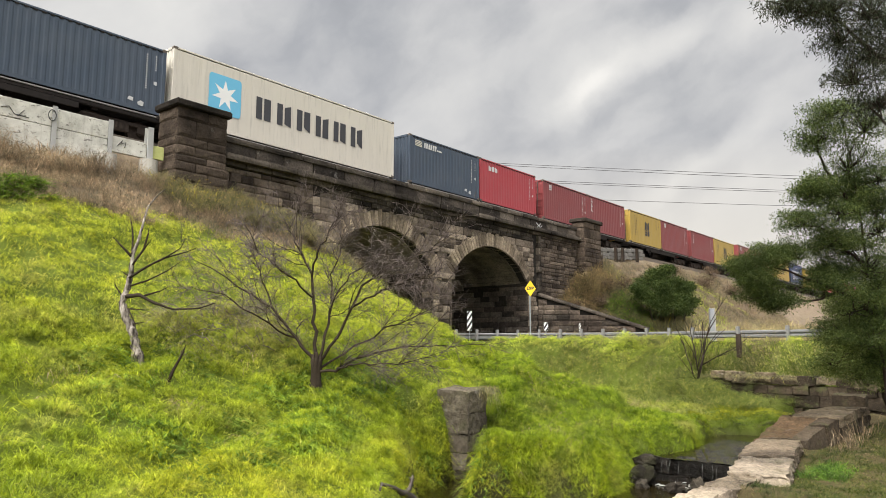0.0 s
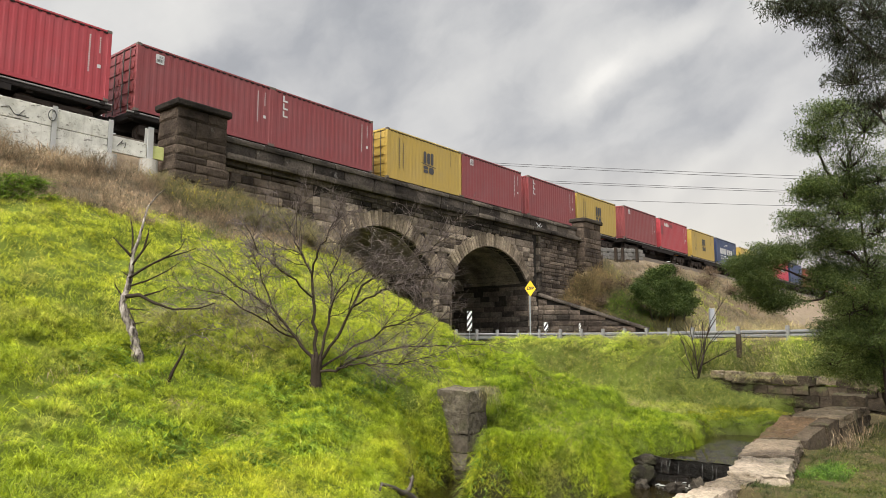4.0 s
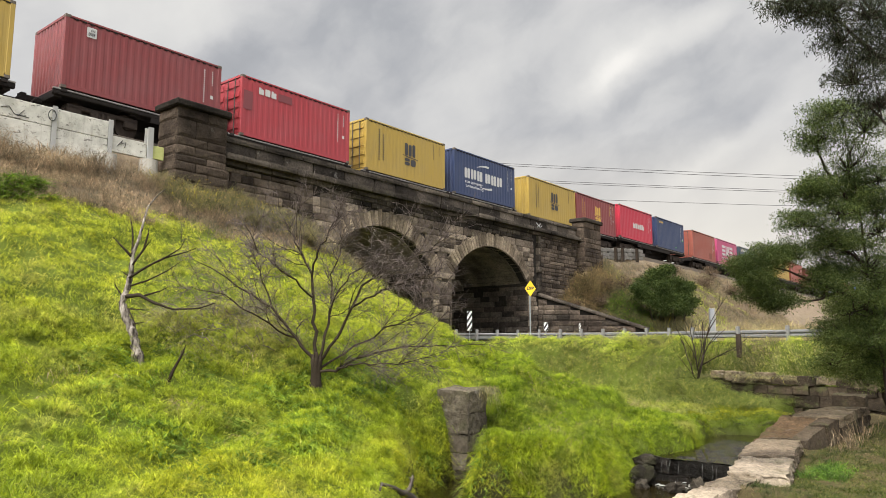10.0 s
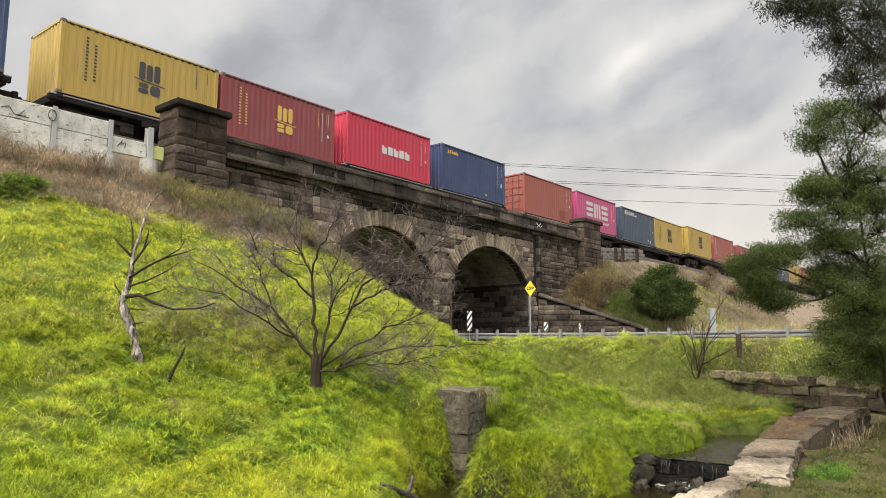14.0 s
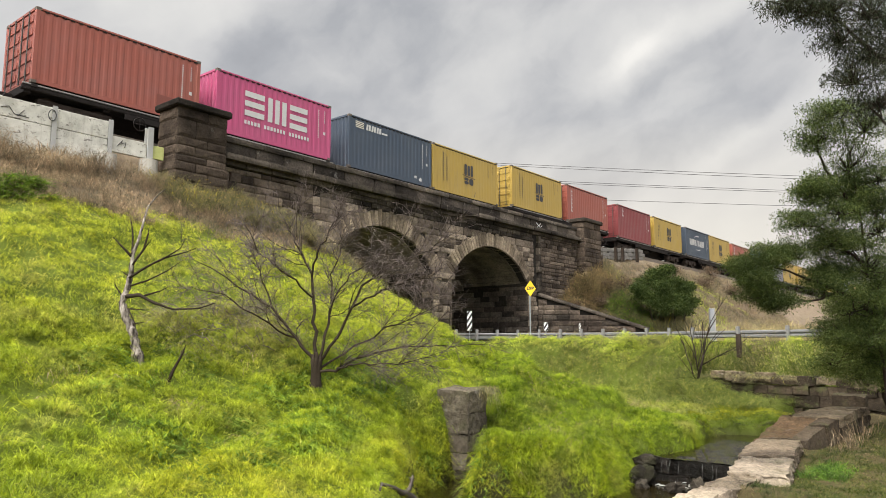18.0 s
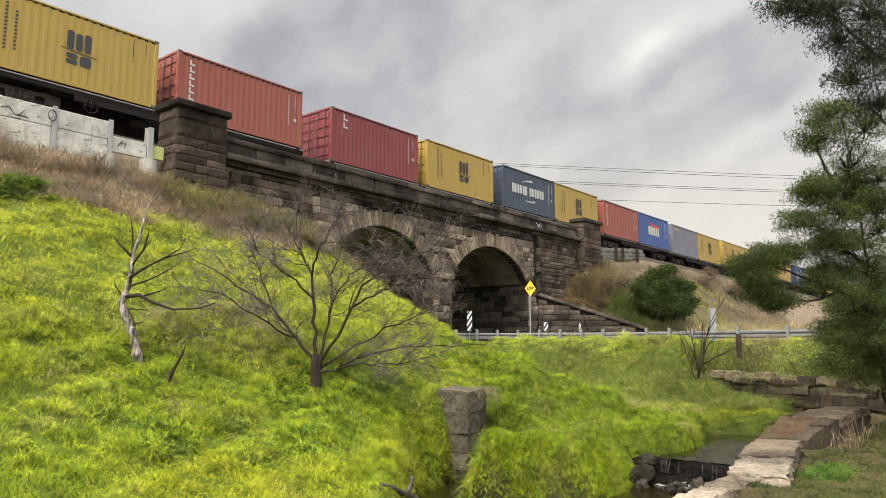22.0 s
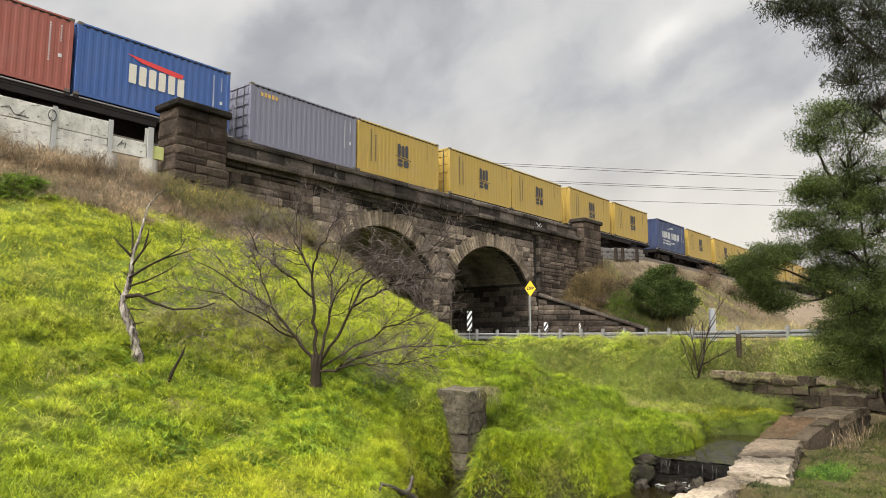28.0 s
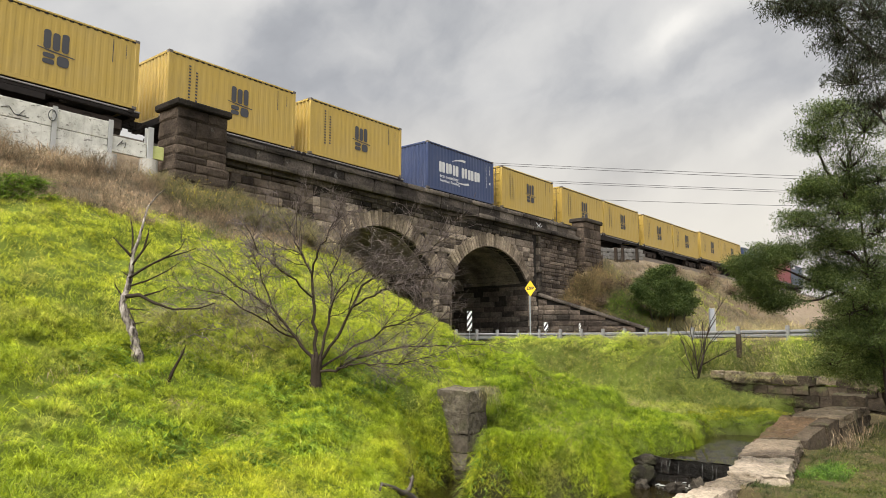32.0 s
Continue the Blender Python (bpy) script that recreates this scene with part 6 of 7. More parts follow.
sketch(bare, 0.023, (0.27, 1.8, 0.28), (0.2, 2.4, 0.5), (0.4, 3.0, 0.6), (0.35, 3.4, 0.7))
sketch(bare, 0.039, (0.06, 0.6, 0), (0.5, 1.2, -0.2), (0.95, 2.1, -0.3), (1.6, 2.6, -0.3), (2.5, 2.9, -0.2))
sketch(bare, 0.023, (0.75, 1.7, -0.26), (1.3, 2.0, -0.5), (1.9, 2.2, -0.6), (2.5, 2.25, -0.6))
sketch(bare, 0.027, (0.1, 0.5, 0), (0.95, 1.05, 0.3), (1.6, 1.4, 0.4), (2.5, 1.8, 0.4))
sketch(bare, 0.036, (0.05, 0.42, 0), (0.5, 0.5, -0.2), (1.0, 0.75, -0.3), (1.8, 0.92, -0.3), (2.75, 0.92, -0.3))
sketch(bare, 0.022, (0.45, 0.5, -0.2), (1.0, 0.6, -0.7), (1.7, 0.6, -0.9), (2.3, 0.72, -0.9))

# weathered dead tree
dx0, dy0 = 6.82, 12.68
dead = thing("dead_tree", "crooked silver-grey dead tree with broken branches", "tree", dx0, dy0, ground_at(dx0, dy0) - 0.12)


def flat(points):
    """Points across the hillside: sideways, up and away."""
    return [SIDE * a + Vector((0, 0, b)) + AWAY * c for a, b, c in points]


put("trunk", tubes("dead_trunk", [gnarl(flat([(0.02, 0, 0), (0.0, 0.28, 0), (-0.10, 0.62, 0.02), (-0.26, 0.98, 0.0), (-0.34, 1.22, 0), (-0.27, 1.48, 0.03), (-0.22, 1.75, 0.03)]), [0.125, 0.098, 0.080, 0.072, 0.064, 0.054, 0.047])], DEADWOOD, 12), dead)
put("leader", tubes("leader", [gnarl(flat([(-0.22, 1.75, 0.03), (-0.2, 2.1, 0), (-0.1, 2.4, 0.02), (-0.03, 2.7, 0), (0.02, 3.0, 0.04), (0.2, 3.22, 0.03), (0.34, 3.32, 0)]), [0.045, 0.036, 0.026, 0.020, 0.016, 0.011, 0.006])], DEADWOOD, 9), dead)


def dead_branch(r, *line):
    P = flat(line)
    r = r * 1.25
    put("branch", tubes("dead_branch", [gnarl(P, [r * (1 - 0.8 * i / (len(P) - 1)) for i in range(len(P))], 3)], BARK, 6), dead)


dead_branch(0.02, (-0.2, 2.1, 0), (-0.24, 2.5, 0.05), (-0.28, 2.75, 0.05))
dead_branch(0.02, (-0.2, 2.05, 0), (-0.38, 2.25, -0.1), (-0.52, 2.4, -0.12))
dead_branch(0.022, (-0.19, 1.9, 0), (-0.02, 2.2, 0.06), (0.05, 2.5, 0.05), (0.04, 2.6, 0.1))
dead_branch(0.012, (-0.02, 2.2, 0.06), (0.1, 2.4, 0.1))
dead_branch(0.022, (-0.25, 1.65, 0), (0.1, 1.85, -0.1), (0.45, 2.02, -0.12), (0.8, 2.12, -0.1), (1.0, 2.2, -0.1))
dead_branch(0.012, (0.45, 2.02, -0.12), (0.75, 2.18, -0.2), (0.85, 2.4, -0.2))
dead_branch(0.016, (-0.25, 1.5, 0), (0.05, 1.62, 0.1), (0.4, 1.8, 0.12), (0.7, 2.0, 0.1))
dead_branch(0.03, (-0.28, 1.32, 0), (0.0, 1.34, -0.1), (0.3, 1.2, -0.12), (0.65, 1.08, -0.1), (1.1, 1.1, -0.1), (1.4, 1.2, -0.1))
dead_branch(0.014, (0.1, 1.33, -0.1), (0.4, 1.42, -0.1), (0.55, 1.5, -0.1))
dead_branch(0.012, (-0.26, 1.1, 0), (0.1, 1.08, 0.05))
dead_branch(0.014, (-0.22, 1.1, 0), (-0.05, 0.85, -0.1), (0.0, 0.7, -0.12))
dead_branch(0.012, (-0.08, 0.82, -0.08), (0.12, 0.85, -0.1))
dead_branch(0.014, (-0.32, 1.3, 0), (-0.48, 1.52, 0), (-0.5, 1.6, 0))
dead_branch(0.012, (-0.25, 1.7, 0), (-0.4, 1.8, 0))
st = thing("broken_stick", "short dark dead stick standing in the grass", "branch", 6.79, 11.61, ground_at(6.79, 11.61) - 0.05)
put("shaft", tubes("stick", [(flat([(0, 0, 0), (0.1, 0.28, 0), (0.24, 0.55, 0), (0.3, 0.72, 0)]), [0.035, 0.028, 0.018, 0.006])], BARK, 7), st)
runs = []
for k in range(46):
    x, y, w = 8.0 + 2.7 * rnd.random(), 12.3 + 1.9 * rnd.random(), rnd.uniform(0, 3.14)
    l, z = rnd.uniform(0.15, 0.5), ground_at(x, y)
    x2, y2 = x + l * math.cos(w), y + l * math.sin(w)
    runs.append(([(x, y, z + 0.12), ((x + x2) / 2, (y + y2) / 2, (z + ground_at(x2, y2)) / 2 + rnd.uniform(0.14, 0.24)), (x2, y2, ground_at(x2, y2) + 0.12)], [0.008, 0.011, 0.006]))
tagged(put("fallen_twigs", tubes("fallen_twigs", runs, TWIG, 4)), "pale dead twigs fallen in the grass between the trees", "twigs", kind="stuff")
# leafless sapling by the far wall
sx_, sy_ = 29.3, 10.75
sap = thing("bare_sapling", "small leafless sapling beside the old creek wall", "tree", sx_, sy_, ground_at(sx_, sy_) - 0.1)
for k in range(5):
    out = []
    twigs((0, 0, 0.12 + 0.16 * k), SIDE * (-0.75, 0.12, 0.5, -0.3, 0.8)[k] + AWAY * rnd.uniform(-0.4, 0.4) + Vector((0, 0, 1)), (1.9, 2.9, 2.2, 2.0, 1.3)[k], (0.03, 0.045, 0.03, 0.026, 0.02)[k], 2, out, 0.6, 0.05)
    limb = put("limb", tubes("sapling_limb", out[:1], BARK, 6), sap)
    tagged(put("twig_spray", tubes("sapling_spray", out[1:], BARK, 4), limb), kind="stuff")


def leaf_mat(name, a, b, c):
    m = Nodes(name, 0.65)
    m.b.inputs["Specular IOR Level"].default_value = 0.18
    geo = m.add("ShaderNodeNewGeometry")
    col = m.ramp(geo.outputs["Random Per Island"], [(0.0, a), (0.6, b), (1.0, c)])
    col = m.mix(1.0, col, m.ramp(m.noise(geo.outputs["Position"], 1.2, 3.0), [(0.3, (0.6, 0.62, 0.6)), (0.7, (1.25, 1.2, 1.1))]), "MULTIPLY")
    m.color(col)
    tr = m.add("ShaderNodeBsdfTranslucent")
    m.link(col, tr.inputs["Color"])
    mx = m.add("ShaderNodeMixShader")
    mx.inputs[0].default_value = 0.45
    outp = m.t.nodes["Material Output"]
    m.link(m.b.outputs["BSDF"], mx.inputs[1])
    m.link(tr.outputs["BSDF"], mx.inputs[2])
    m.link(mx.outputs["Shader"], outp.inputs["Surface"])
    return m.mat


LEAF_DARK = leaf_mat("dark_leaves", (0.04, 0.063, 0.019), (0.086, 0.124, 0.034), (0.175, 0.215, 0.062))
LEAF_GUM = leaf_mat("gum_leaves", (0.028, 0.034, 0.02), (0.045, 0.055, 0.03), (0.085, 0.092, 0.052))
LEAF_BUSH = leaf_mat("bush_leaves", (0.02, 0.038, 0.011), (0.055, 0.088, 0.022), (0.16, 0.205, 0.055))
LEAF_DRY = leaf_mat("dry_leaves", (0.13, 0.092, 0.065), (0.18, 0.135, 0.098), (0.26, 0.2, 0.14))
LEAF_SHRUB = leaf_mat("shrub_leaves", (0.08, 0.115, 0.03), (0.17, 0.215, 0.06), (0.29, 0.34, 0.11))


def leaf_cloud(blobs, per, length, width, droop, seed, tips=26, clump=0.2):
    """Leaves gathered round twig tips inside soft ellipsoids: arrays of corners and quads, and the tips."""
    r = np.random.default_rng(seed)
    P, D, tipsout = [], [], []
    for (c, rad) in blobs:
        u = r.normal(size=(tips, 3))
        u /= np.linalg.norm(u, axis=1)[:, None]
        t = np.array(c) + u * np.array(rad) * (r.random((tips, 1)) ** 0.45)
        tipsout.append(t)
        for q in t:
            k = max(4, int(per * r.uniform(0.4, 1.5)))
            P.append(q + np.clip(r.normal(size=(k, 3)), -1.5, 1.5) * clump * np.array([1.15, 1.15, 0.5]))
            d = r.normal(size=(k, 3)) + np.array([0, 0, -droop])
            D.append(d / np.linalg.norm(d, axis=1)[:, None])
    P, D = np.concatenate(P), np.concatenate(D)
    n = len(P)
    S = np.cross(D, r.normal(size=(n, 3)))
    S /= np.linalg.norm(S, axis=1)[:, None] + 1e-9
    L = length * r.uniform(0.6, 1.4, (n, 1))
    W = width * r.uniform(0.7, 1.3, (n, 1))
    V = np.stack([P, P + D * L * 0.45 + S * W / 2, P + D * L, P + D * L * 0.45 - S * W / 2], 1).reshape(-1, 3)
    return V, np.arange(4 * n).reshape(-1, 4), tipsout


def leafy_tree(name, label, category, base, trunks, blobs, leafmat, per, length, width, droop, seed, tips=26, clump=0.2, bark=BARK):
    """base in the world; trunks and blobs in (side, away, up) from the world's origin."""
    t = thing(name, label, category, base[0], base[1], base[2])
    o = Vector(base)
    W = lambda s, a, z: SIDE * s + AWAY * a + Vector((0, 0, z)) - o
    for line, r in trunks:
        pts = [W(*p) for p in line]
        fine, rad = [], []
        for i in range(len(pts) - 1):
            for k in range(4):
                f = k / 4
                p = pts[i].lerp(pts[i + 1], f) + Vector([rnd.gauss(0, r * 0.35) for _ in range(3)]) * (1 if i + k else 0)
                fine.append(p)
                rad.append(r * (1 - 0.75 * (i + f) / (len(pts) - 1)))
        fine.append(pts[-1])
        rad.append(r * 0.25)
        put("trunk", tubes("tree_trunk", [(fine, rad)], bark, 9), t)
    bl = [(tuple(W(*c)), rad) for c, rad in blobs]
    V, F, tp = leaf_cloud(bl, per, length, width, droop, seed, tips, clump)
    runs = []
    for (c, rad), pts in zip(bl, tp):
        hub = Vector(c) + Vector((0, 0, -0.4 * rad[2]))
        for q in pts[::2]:
            e = Vector(q)
            mid = hub.lerp(e, 0.5) + Vector([rnd.gauss(0, 0.06) for _ in range(3)])
            runs.append(([hub, mid, e], [0.022, 0.014, 0.005]))
    tagged(put("twig_spray", tubes("tree_twigs", runs, BARK, 4), t), kind="stuff")
    tagged(put("crown", big_mesh("crown", V, F, leafmat), t), kind="stuff")
    return t


gb = SIDE * 9.2 + AWAY * 12.6
leafy_tree("gum_tree", "tall gum tree with drooping narrow grey-green leaves", "tree", (gb.x, gb.y, -0.3),
           [([(9.2, 12.6, -0.3), (9.0, 12.5, 3.0), (8.6, 12.4, 6.0), (8.2, 12.4, 9.0)], 0.2), ([(8.7, 12.45, 5.6), (8.0, 12.4, 6.6), (7.2, 12.4, 7.4), (6.3, 12.3, 7.9)], 0.06), ([(8.8, 12.5, 4.6), (8.1, 12.5, 5.4), (7.5, 12.5, 6.0)], 0.045),
            ([(8.5, 12.4, 7.0), (7.8, 12.4, 7.6), (7.2, 12.3, 8.3)], 0.05)],
           [((6.15, 12.3, 7.85), (0.3, 0.5, 0.3)), ((6.5, 12.3, 7.7), (0.35, 0.5, 0.35)), ((6.95, 12.3, 7.75), (0.4, 0.5, 0.35)), ((7.62, 12.3, 7.65), (0.45, 0.6, 0.4)), ((7.1, 12.38, 7.2), (0.35, 0.5, 0.35)), ((7.65, 12.4, 6.9), (0.4, 0.6, 0.45)),
            ((7.35, 12.48, 6.5), (0.28, 0.5, 0.4)), ((7.8, 12.51, 6.1), (0.35, 0.6, 0.45)), ((8.1, 12.4, 7.4), (0.5, 0.6, 0.5)), ((6.9, 12.3, 8.5), (0.7, 0.7, 0.4)), ((7.8, 12.3, 8.6), (0.7, 0.7, 0.5)), ((8.3, 12.4, 6.6), (0.4, 0.5, 0.5))],
           LEAF_GUM, 50, 0.095, 0.014, 1.0, 5, 44, 0.11)
wattle_high = [((9.05, 16.39, 7.15), (0.5, 0.6, 0.35)), ((9.84, 16.44, 6.92), (0.7, 0.7, 0.6)), ((8.72, 16.48, 6.55), (0.35, 0.5, 0.4)), ((9.44, 16.57, 6.0), (0.75, 0.8, 0.55)), ((10.17, 16.59, 5.81), (0.7, 0.8, 0.7)), ((8.55, 16.65, 5.35), (0.5, 0.6, 0.4)), ((9.3, 16.71, 4.95), (0.7, 0.8, 0.5)), ((10.14, 16.77, 4.6), (0.8, 0.8, 0.7)), ((8.4, 16.75, 4.63), (0.5, 0.6, 0.3)), ((8.95, 16.82, 4.15), (0.5, 0.6, 0.35)), ((9.9, 16.89, 3.65), (0.8, 0.9, 0.6))]
wattle_middle = [((7.5, 16.87, 3.75), (0.45, 0.5, 0.38)), ((8.0, 16.86, 3.95), (0.45, 0.5, 0.32)), ((7.15, 16.9, 3.55), (0.35, 0.5, 0.3)), ((7.3, 16.9, 3.3), (0.3, 0.4, 0.22)), ((7.45, 16.99, 2.95), (0.4, 0.5, 0.26)), ((7.9, 17.01, 2.75), (0.4, 0.5, 0.22)), ((8.95, 16.96, 3.2), (0.5, 0.6, 0.35)), ((9.55, 17.02, 2.7), (0.7, 0.7, 0.5)), ((10.3, 17.0, 2.4), (0.6, 0.7, 0.7)), ((9.9, 17.2, 5.3), (0.8, 0.7, 0.6))]
wattle_low = [((9.9, 16.9, 1.9), (0.6, 0.7, 0.45)), ((10.2, 17.2, 3.2), (0.6, 0.7, 0.5)), ((9.2, 17.1, 2.1), (0.45, 0.5, 0.35)), ((9.3, 17.2, 5.5), (0.6, 0.7, 0.5)), ((9.6, 17.3, 4.1), (0.8, 0.7, 0.5)), ((9.3, 17.3, 3.5), (0.6, 0.6, 0.4)), ((10.5, 17.3, 5.2), (0.7, 0.7, 0.8)), ((9.9, 17.4, 2.2), (0.6, 0.7, 0.5)), ((10.4, 17.4, 1.4), (0.5, 0.6, 0.6)), ((10.8, 16.9, 4.0), (0.5, 0.7, 0.9))]
wb = SIDE * 10.4 + AWAY * 17.2
leafy_tree("wattle_tree", "dense dark-green wattle tree leaning over the creek", "tree", (wb.x, wb.y, -0.3),
           [([(10.4, 17.2, -0.3), (10.2, 17.1, 1.5), (10.0, 17.0, 3.5), (9.7, 16.8, 5.5), (9.4, 16.6, 7.2)], 0.045), ([(10.1, 17.0, 2.4), (9.3, 17.0, 3.0), (8.5, 16.9, 3.3), (7.6, 16.9, 3.6)], 0.06), ([(9.3, 17.0, 3.0), (8.6, 17.0, 2.75), (7.9, 17.0, 2.8), (7.4, 17.0, 2.75)], 0.03),
            ([(10.0, 17.0, 3.4), (9.2, 16.8, 4.2), (8.3, 16.7, 4.8)], 0.05), ([(9.8, 16.9, 4.8), (9.0, 16.7, 5.8), (8.6, 16.5, 6.6)], 0.05), ([(10.9, 17.4, -0.3), (10.7, 17.2, 1.6), (10.5, 17.0, 4.0)], 0.055)],
           wattle_high + wattle_middle + wattle_low,
           LEAF_DARK, 178, 0.066, 0.0145, 0.5, 6, 36, 0.14)
sb = SIDE * 11.6 + AWAY * 20.3
leafy_tree("creek_shrub", "dense green shrub under the trees by the creek", "shrub", (sb.x, sb.y, -0.3),
           [([(12.3, 20.3, -0.3), (11.9, 20.2, 1.0), (11.4, 20.2, 2.2)], 0.07), ([(12.5, 20.3, -0.3), (12.0, 20.2, 1.2), (11.9, 20.1, 2.6)], 0.06)],
           [((10.9, 20.13, 2.0), (0.55, 0.7, 0.45)), ((11.58, 20.19, 1.7), (0.7, 0.8, 0.6)), ((11.89, 20.06, 2.5), (0.6, 0.7, 0.6)), ((10.75, 20.23, 1.35), (0.5, 0.7, 0.4)), ((11.5, 20.3, 1.0), (0.6, 0.8, 0.4)), ((12.2, 20.2, 1.1), (0.6, 0.8, 0.6)), ((12.3, 20.1, 1.9), (0.6, 0.8, 0.8)), ((11.3, 20.4, 2.7), (0.6, 0.7, 0.5)), ((12.2, 20.3, 3.2), (0.7, 0.8, 0.6))],
           LEAF_SHRUB, 90, 0.085, 0.02, 0.2, 8, 40, 0.18)
bb = Vector((42.4, 17.3, 0))
leafy_tree("green_bush", "broad dense dark-green bush on the embankment", "bush", (42.4, 17.3, ground_at(42.4, 17.3) - 0.1),
           [([(bb.dot(SIDE) + s, bb.dot(AWAY), 3.3), (bb.dot(SIDE) + s * 1.6, bb.dot(AWAY), 5.2)], 0.06) for s in (-0.8, -0.2, 0.5, 1.0)],
           [((bb.dot(SIDE) + s * 0.8 - 0.12, bb.dot(AWAY) + a, 5.05 + (z - 5.05) * 0.8), (r * 0.84, r * 0.84, r * 0.63)) for s, a, z, r in ((-1.5, 0, 4.9, 0.75), (-0.95, 0.3, 5.9, 0.8), (-0.1, 0.0, 6.15, 0.8), (0.75, 0.2, 5.8, 0.85), (1.4, 0.2, 5.3, 0.7), (1.5, 0, 4.7, 0.75), (-0.9, -0.4, 4.4, 0.85), (0.0, -0.5, 4.8, 0.9), (0.8, -0.4, 4.1, 0.85), (1.4, -0.1, 3.8, 0.65), (-0.2, -0.6, 4.0, 0.8), (0.6, -0.6, 3.8, 0.6), (-1.95, -0.2, 5.35, 0.36), (0.35, 0.0, 6.75, 0.34), (-0.55, 0.1, 6.45, 0.36), (1.65, 0.1, 5.5, 0.4), (2.0, 0.0, 4.3, 0.38), (-0.3, -0.7, 5.5, 0.4))],
           LEAF_BUSH, 64, 0.11, 0.045, 0.2, 9, 44, 0.2)
for x, y, r in ((65.3, 22.4, 0.95), (58.0, 20.5, 0.8), (63, 20, 0.9), (39.0, 21.4, 0.45), (40.1, 20.7, 0.5), (41.6, 20.9, 0.6), (43.4, 20.4, 0.55), (46.5, 20.6, 0.6), (51.5, 21.2, 0.6), (54.5, 21.6, 0.55), (48.0, 18.4, 0.6), (38.3, 20.6, 0.4)):
    zz = ground_at(x, y)
    q = Vector((x, y, 0))
    leafy_tree("dry_bush", "dry brown twiggy bush on the embankment", "bush", (x, y, zz - 0.1), [([(q.dot(SIDE), q.dot(AWAY), zz - 0.1), (q.dot(SIDE), q.dot(AWAY), zz + 0.4)], 0.03)],
               [((q.dot(SIDE), q.dot(AWAY), zz + r * 0.6), (r, r, r * 0.6))], LEAF_DRY, 40, 0.16, 0.03, -0.4, int(x), 40, 0.2)


# ---- grass ----
def blade_mat(name, stops, patch_lo, patch_hi, transl=0.18, bands=None):
    m = Nodes(name, 0.6)
    m.b.inputs["Specular IOR Level"].default_value = 0.2
    geo = m.add("ShaderNodeNewGeometry")
    col = m.ramp(geo.outputs["Random Per Island"], stops)
    broad = m.noise(geo.outputs["Position"], 0.42, 4.0, 0.55)
    if bands:
        sep = m.add("ShaderNodeSeparateXYZ")
        m.link(geo.outputs["Position"], sep.inputs[0])
        zz = m.add("ShaderNodeMapRange")
        for k, v in (("From Min", -1.0), ("From Max", 5.0)):
            zz.inputs[k].default_value = v
        m.link(sep.outputs["Z"], zz.inputs["Value"])
        ma = m.t.nodes.new("ShaderNodeMath")
        ma.operation = "MULTIPLY_ADD"
        ma.inputs[1].default_value, ma.inputs[2].default_value = 0.9, -0.45
        m.link(broad, ma.inputs[0])
        ad = m.t.nodes.new("ShaderNodeMath")
        m.link(ma.outputs[0], ad.inputs[0])
        m.link(zz.outputs["Result"], ad.inputs[1])
        col = m.mix(1.0, col, m.ramp(ad.outputs[0], bands), "MULTIPLY")
    else:
        col = m.mix(1.0, col, m.ramp(broad, [(0.38, patch_lo), (0.60, patch_hi)]), "MULTIPLY")
    if bands:
        thatch = m.ramp(m.noise(geo.outputs["Position"], 0.9, 4.0, 0.6), [(0.52, (0, 0, 0)), (0.70, (0.5, 0.5, 0.5))])
        col = m.mix(thatch, col, (0.40, 0.33, 0.135))
    # Colour noise: uneven tone, plus painted dark crevices between tufts.
    clump = m.noise(geo.outputs["Position"], 3.4, 2.5, 0.6)
    col = m.mix(1.0, col, m.ramp(clump, [(0.36, (0.54, 0.61, 0.57)), (0.64, (1.11, 1.12, 1.05))]), "MULTIPLY")
    tuft_shade = m.noise(geo.outputs["Position"], 9.0, 1.5, 0.5)
    col = m.mix(1.0, col, m.ramp(tuft_shade, [(0.36, (0.56, 0.61, 0.58)), (0.62, (1.26, 1.24, 1.2))]), "MULTIPLY")
    fleck = m.noise(geo.outputs["Position"], 21.0, 1.0, 0.5)
    col = m.mix(1.0, col, m.ramp(fleck, [(0.38, (0.76, 0.77, 0.76)), (0.62, (1.22, 1.2, 1.18))]), "MULTIPLY")
    m.color(col)
    # thin blades are lit much like the sward that they make up
    vm = m.t.nodes.new("ShaderNodeVectorMath")
    vm.operation = "MULTIPLY_ADD"
    vm.inputs[1].default_value, vm.inputs[2].default_value = (0.36, 0.36, 0.36), (-0.08, -0.1, 0.66)
    m.link(geo.outputs["Normal"], vm.inputs[0])
    nz = m.t.nodes.new("ShaderNodeVectorMath")
    nz.operation = "NORMALIZE"
    m.link(vm.outputs[0], nz.inputs[0])
    m.link(nz.outputs[0], m.b.inputs["Normal"])
    tr = m.add("ShaderNodeBsdfTranslucent")
    m.link(col, tr.inputs["Color"])
    mx = m.add("ShaderNodeMixShader")
    mx.inputs[0].default_value = transl
    m.link(m.b.outputs["BSDF"], mx.inputs[1])
    m.link(tr.outputs["BSDF"], mx.inputs[2])
    m.link(mx.outputs["Shader"], m.t.nodes["Material Output"].inputs["Surface"])
    return m.mat


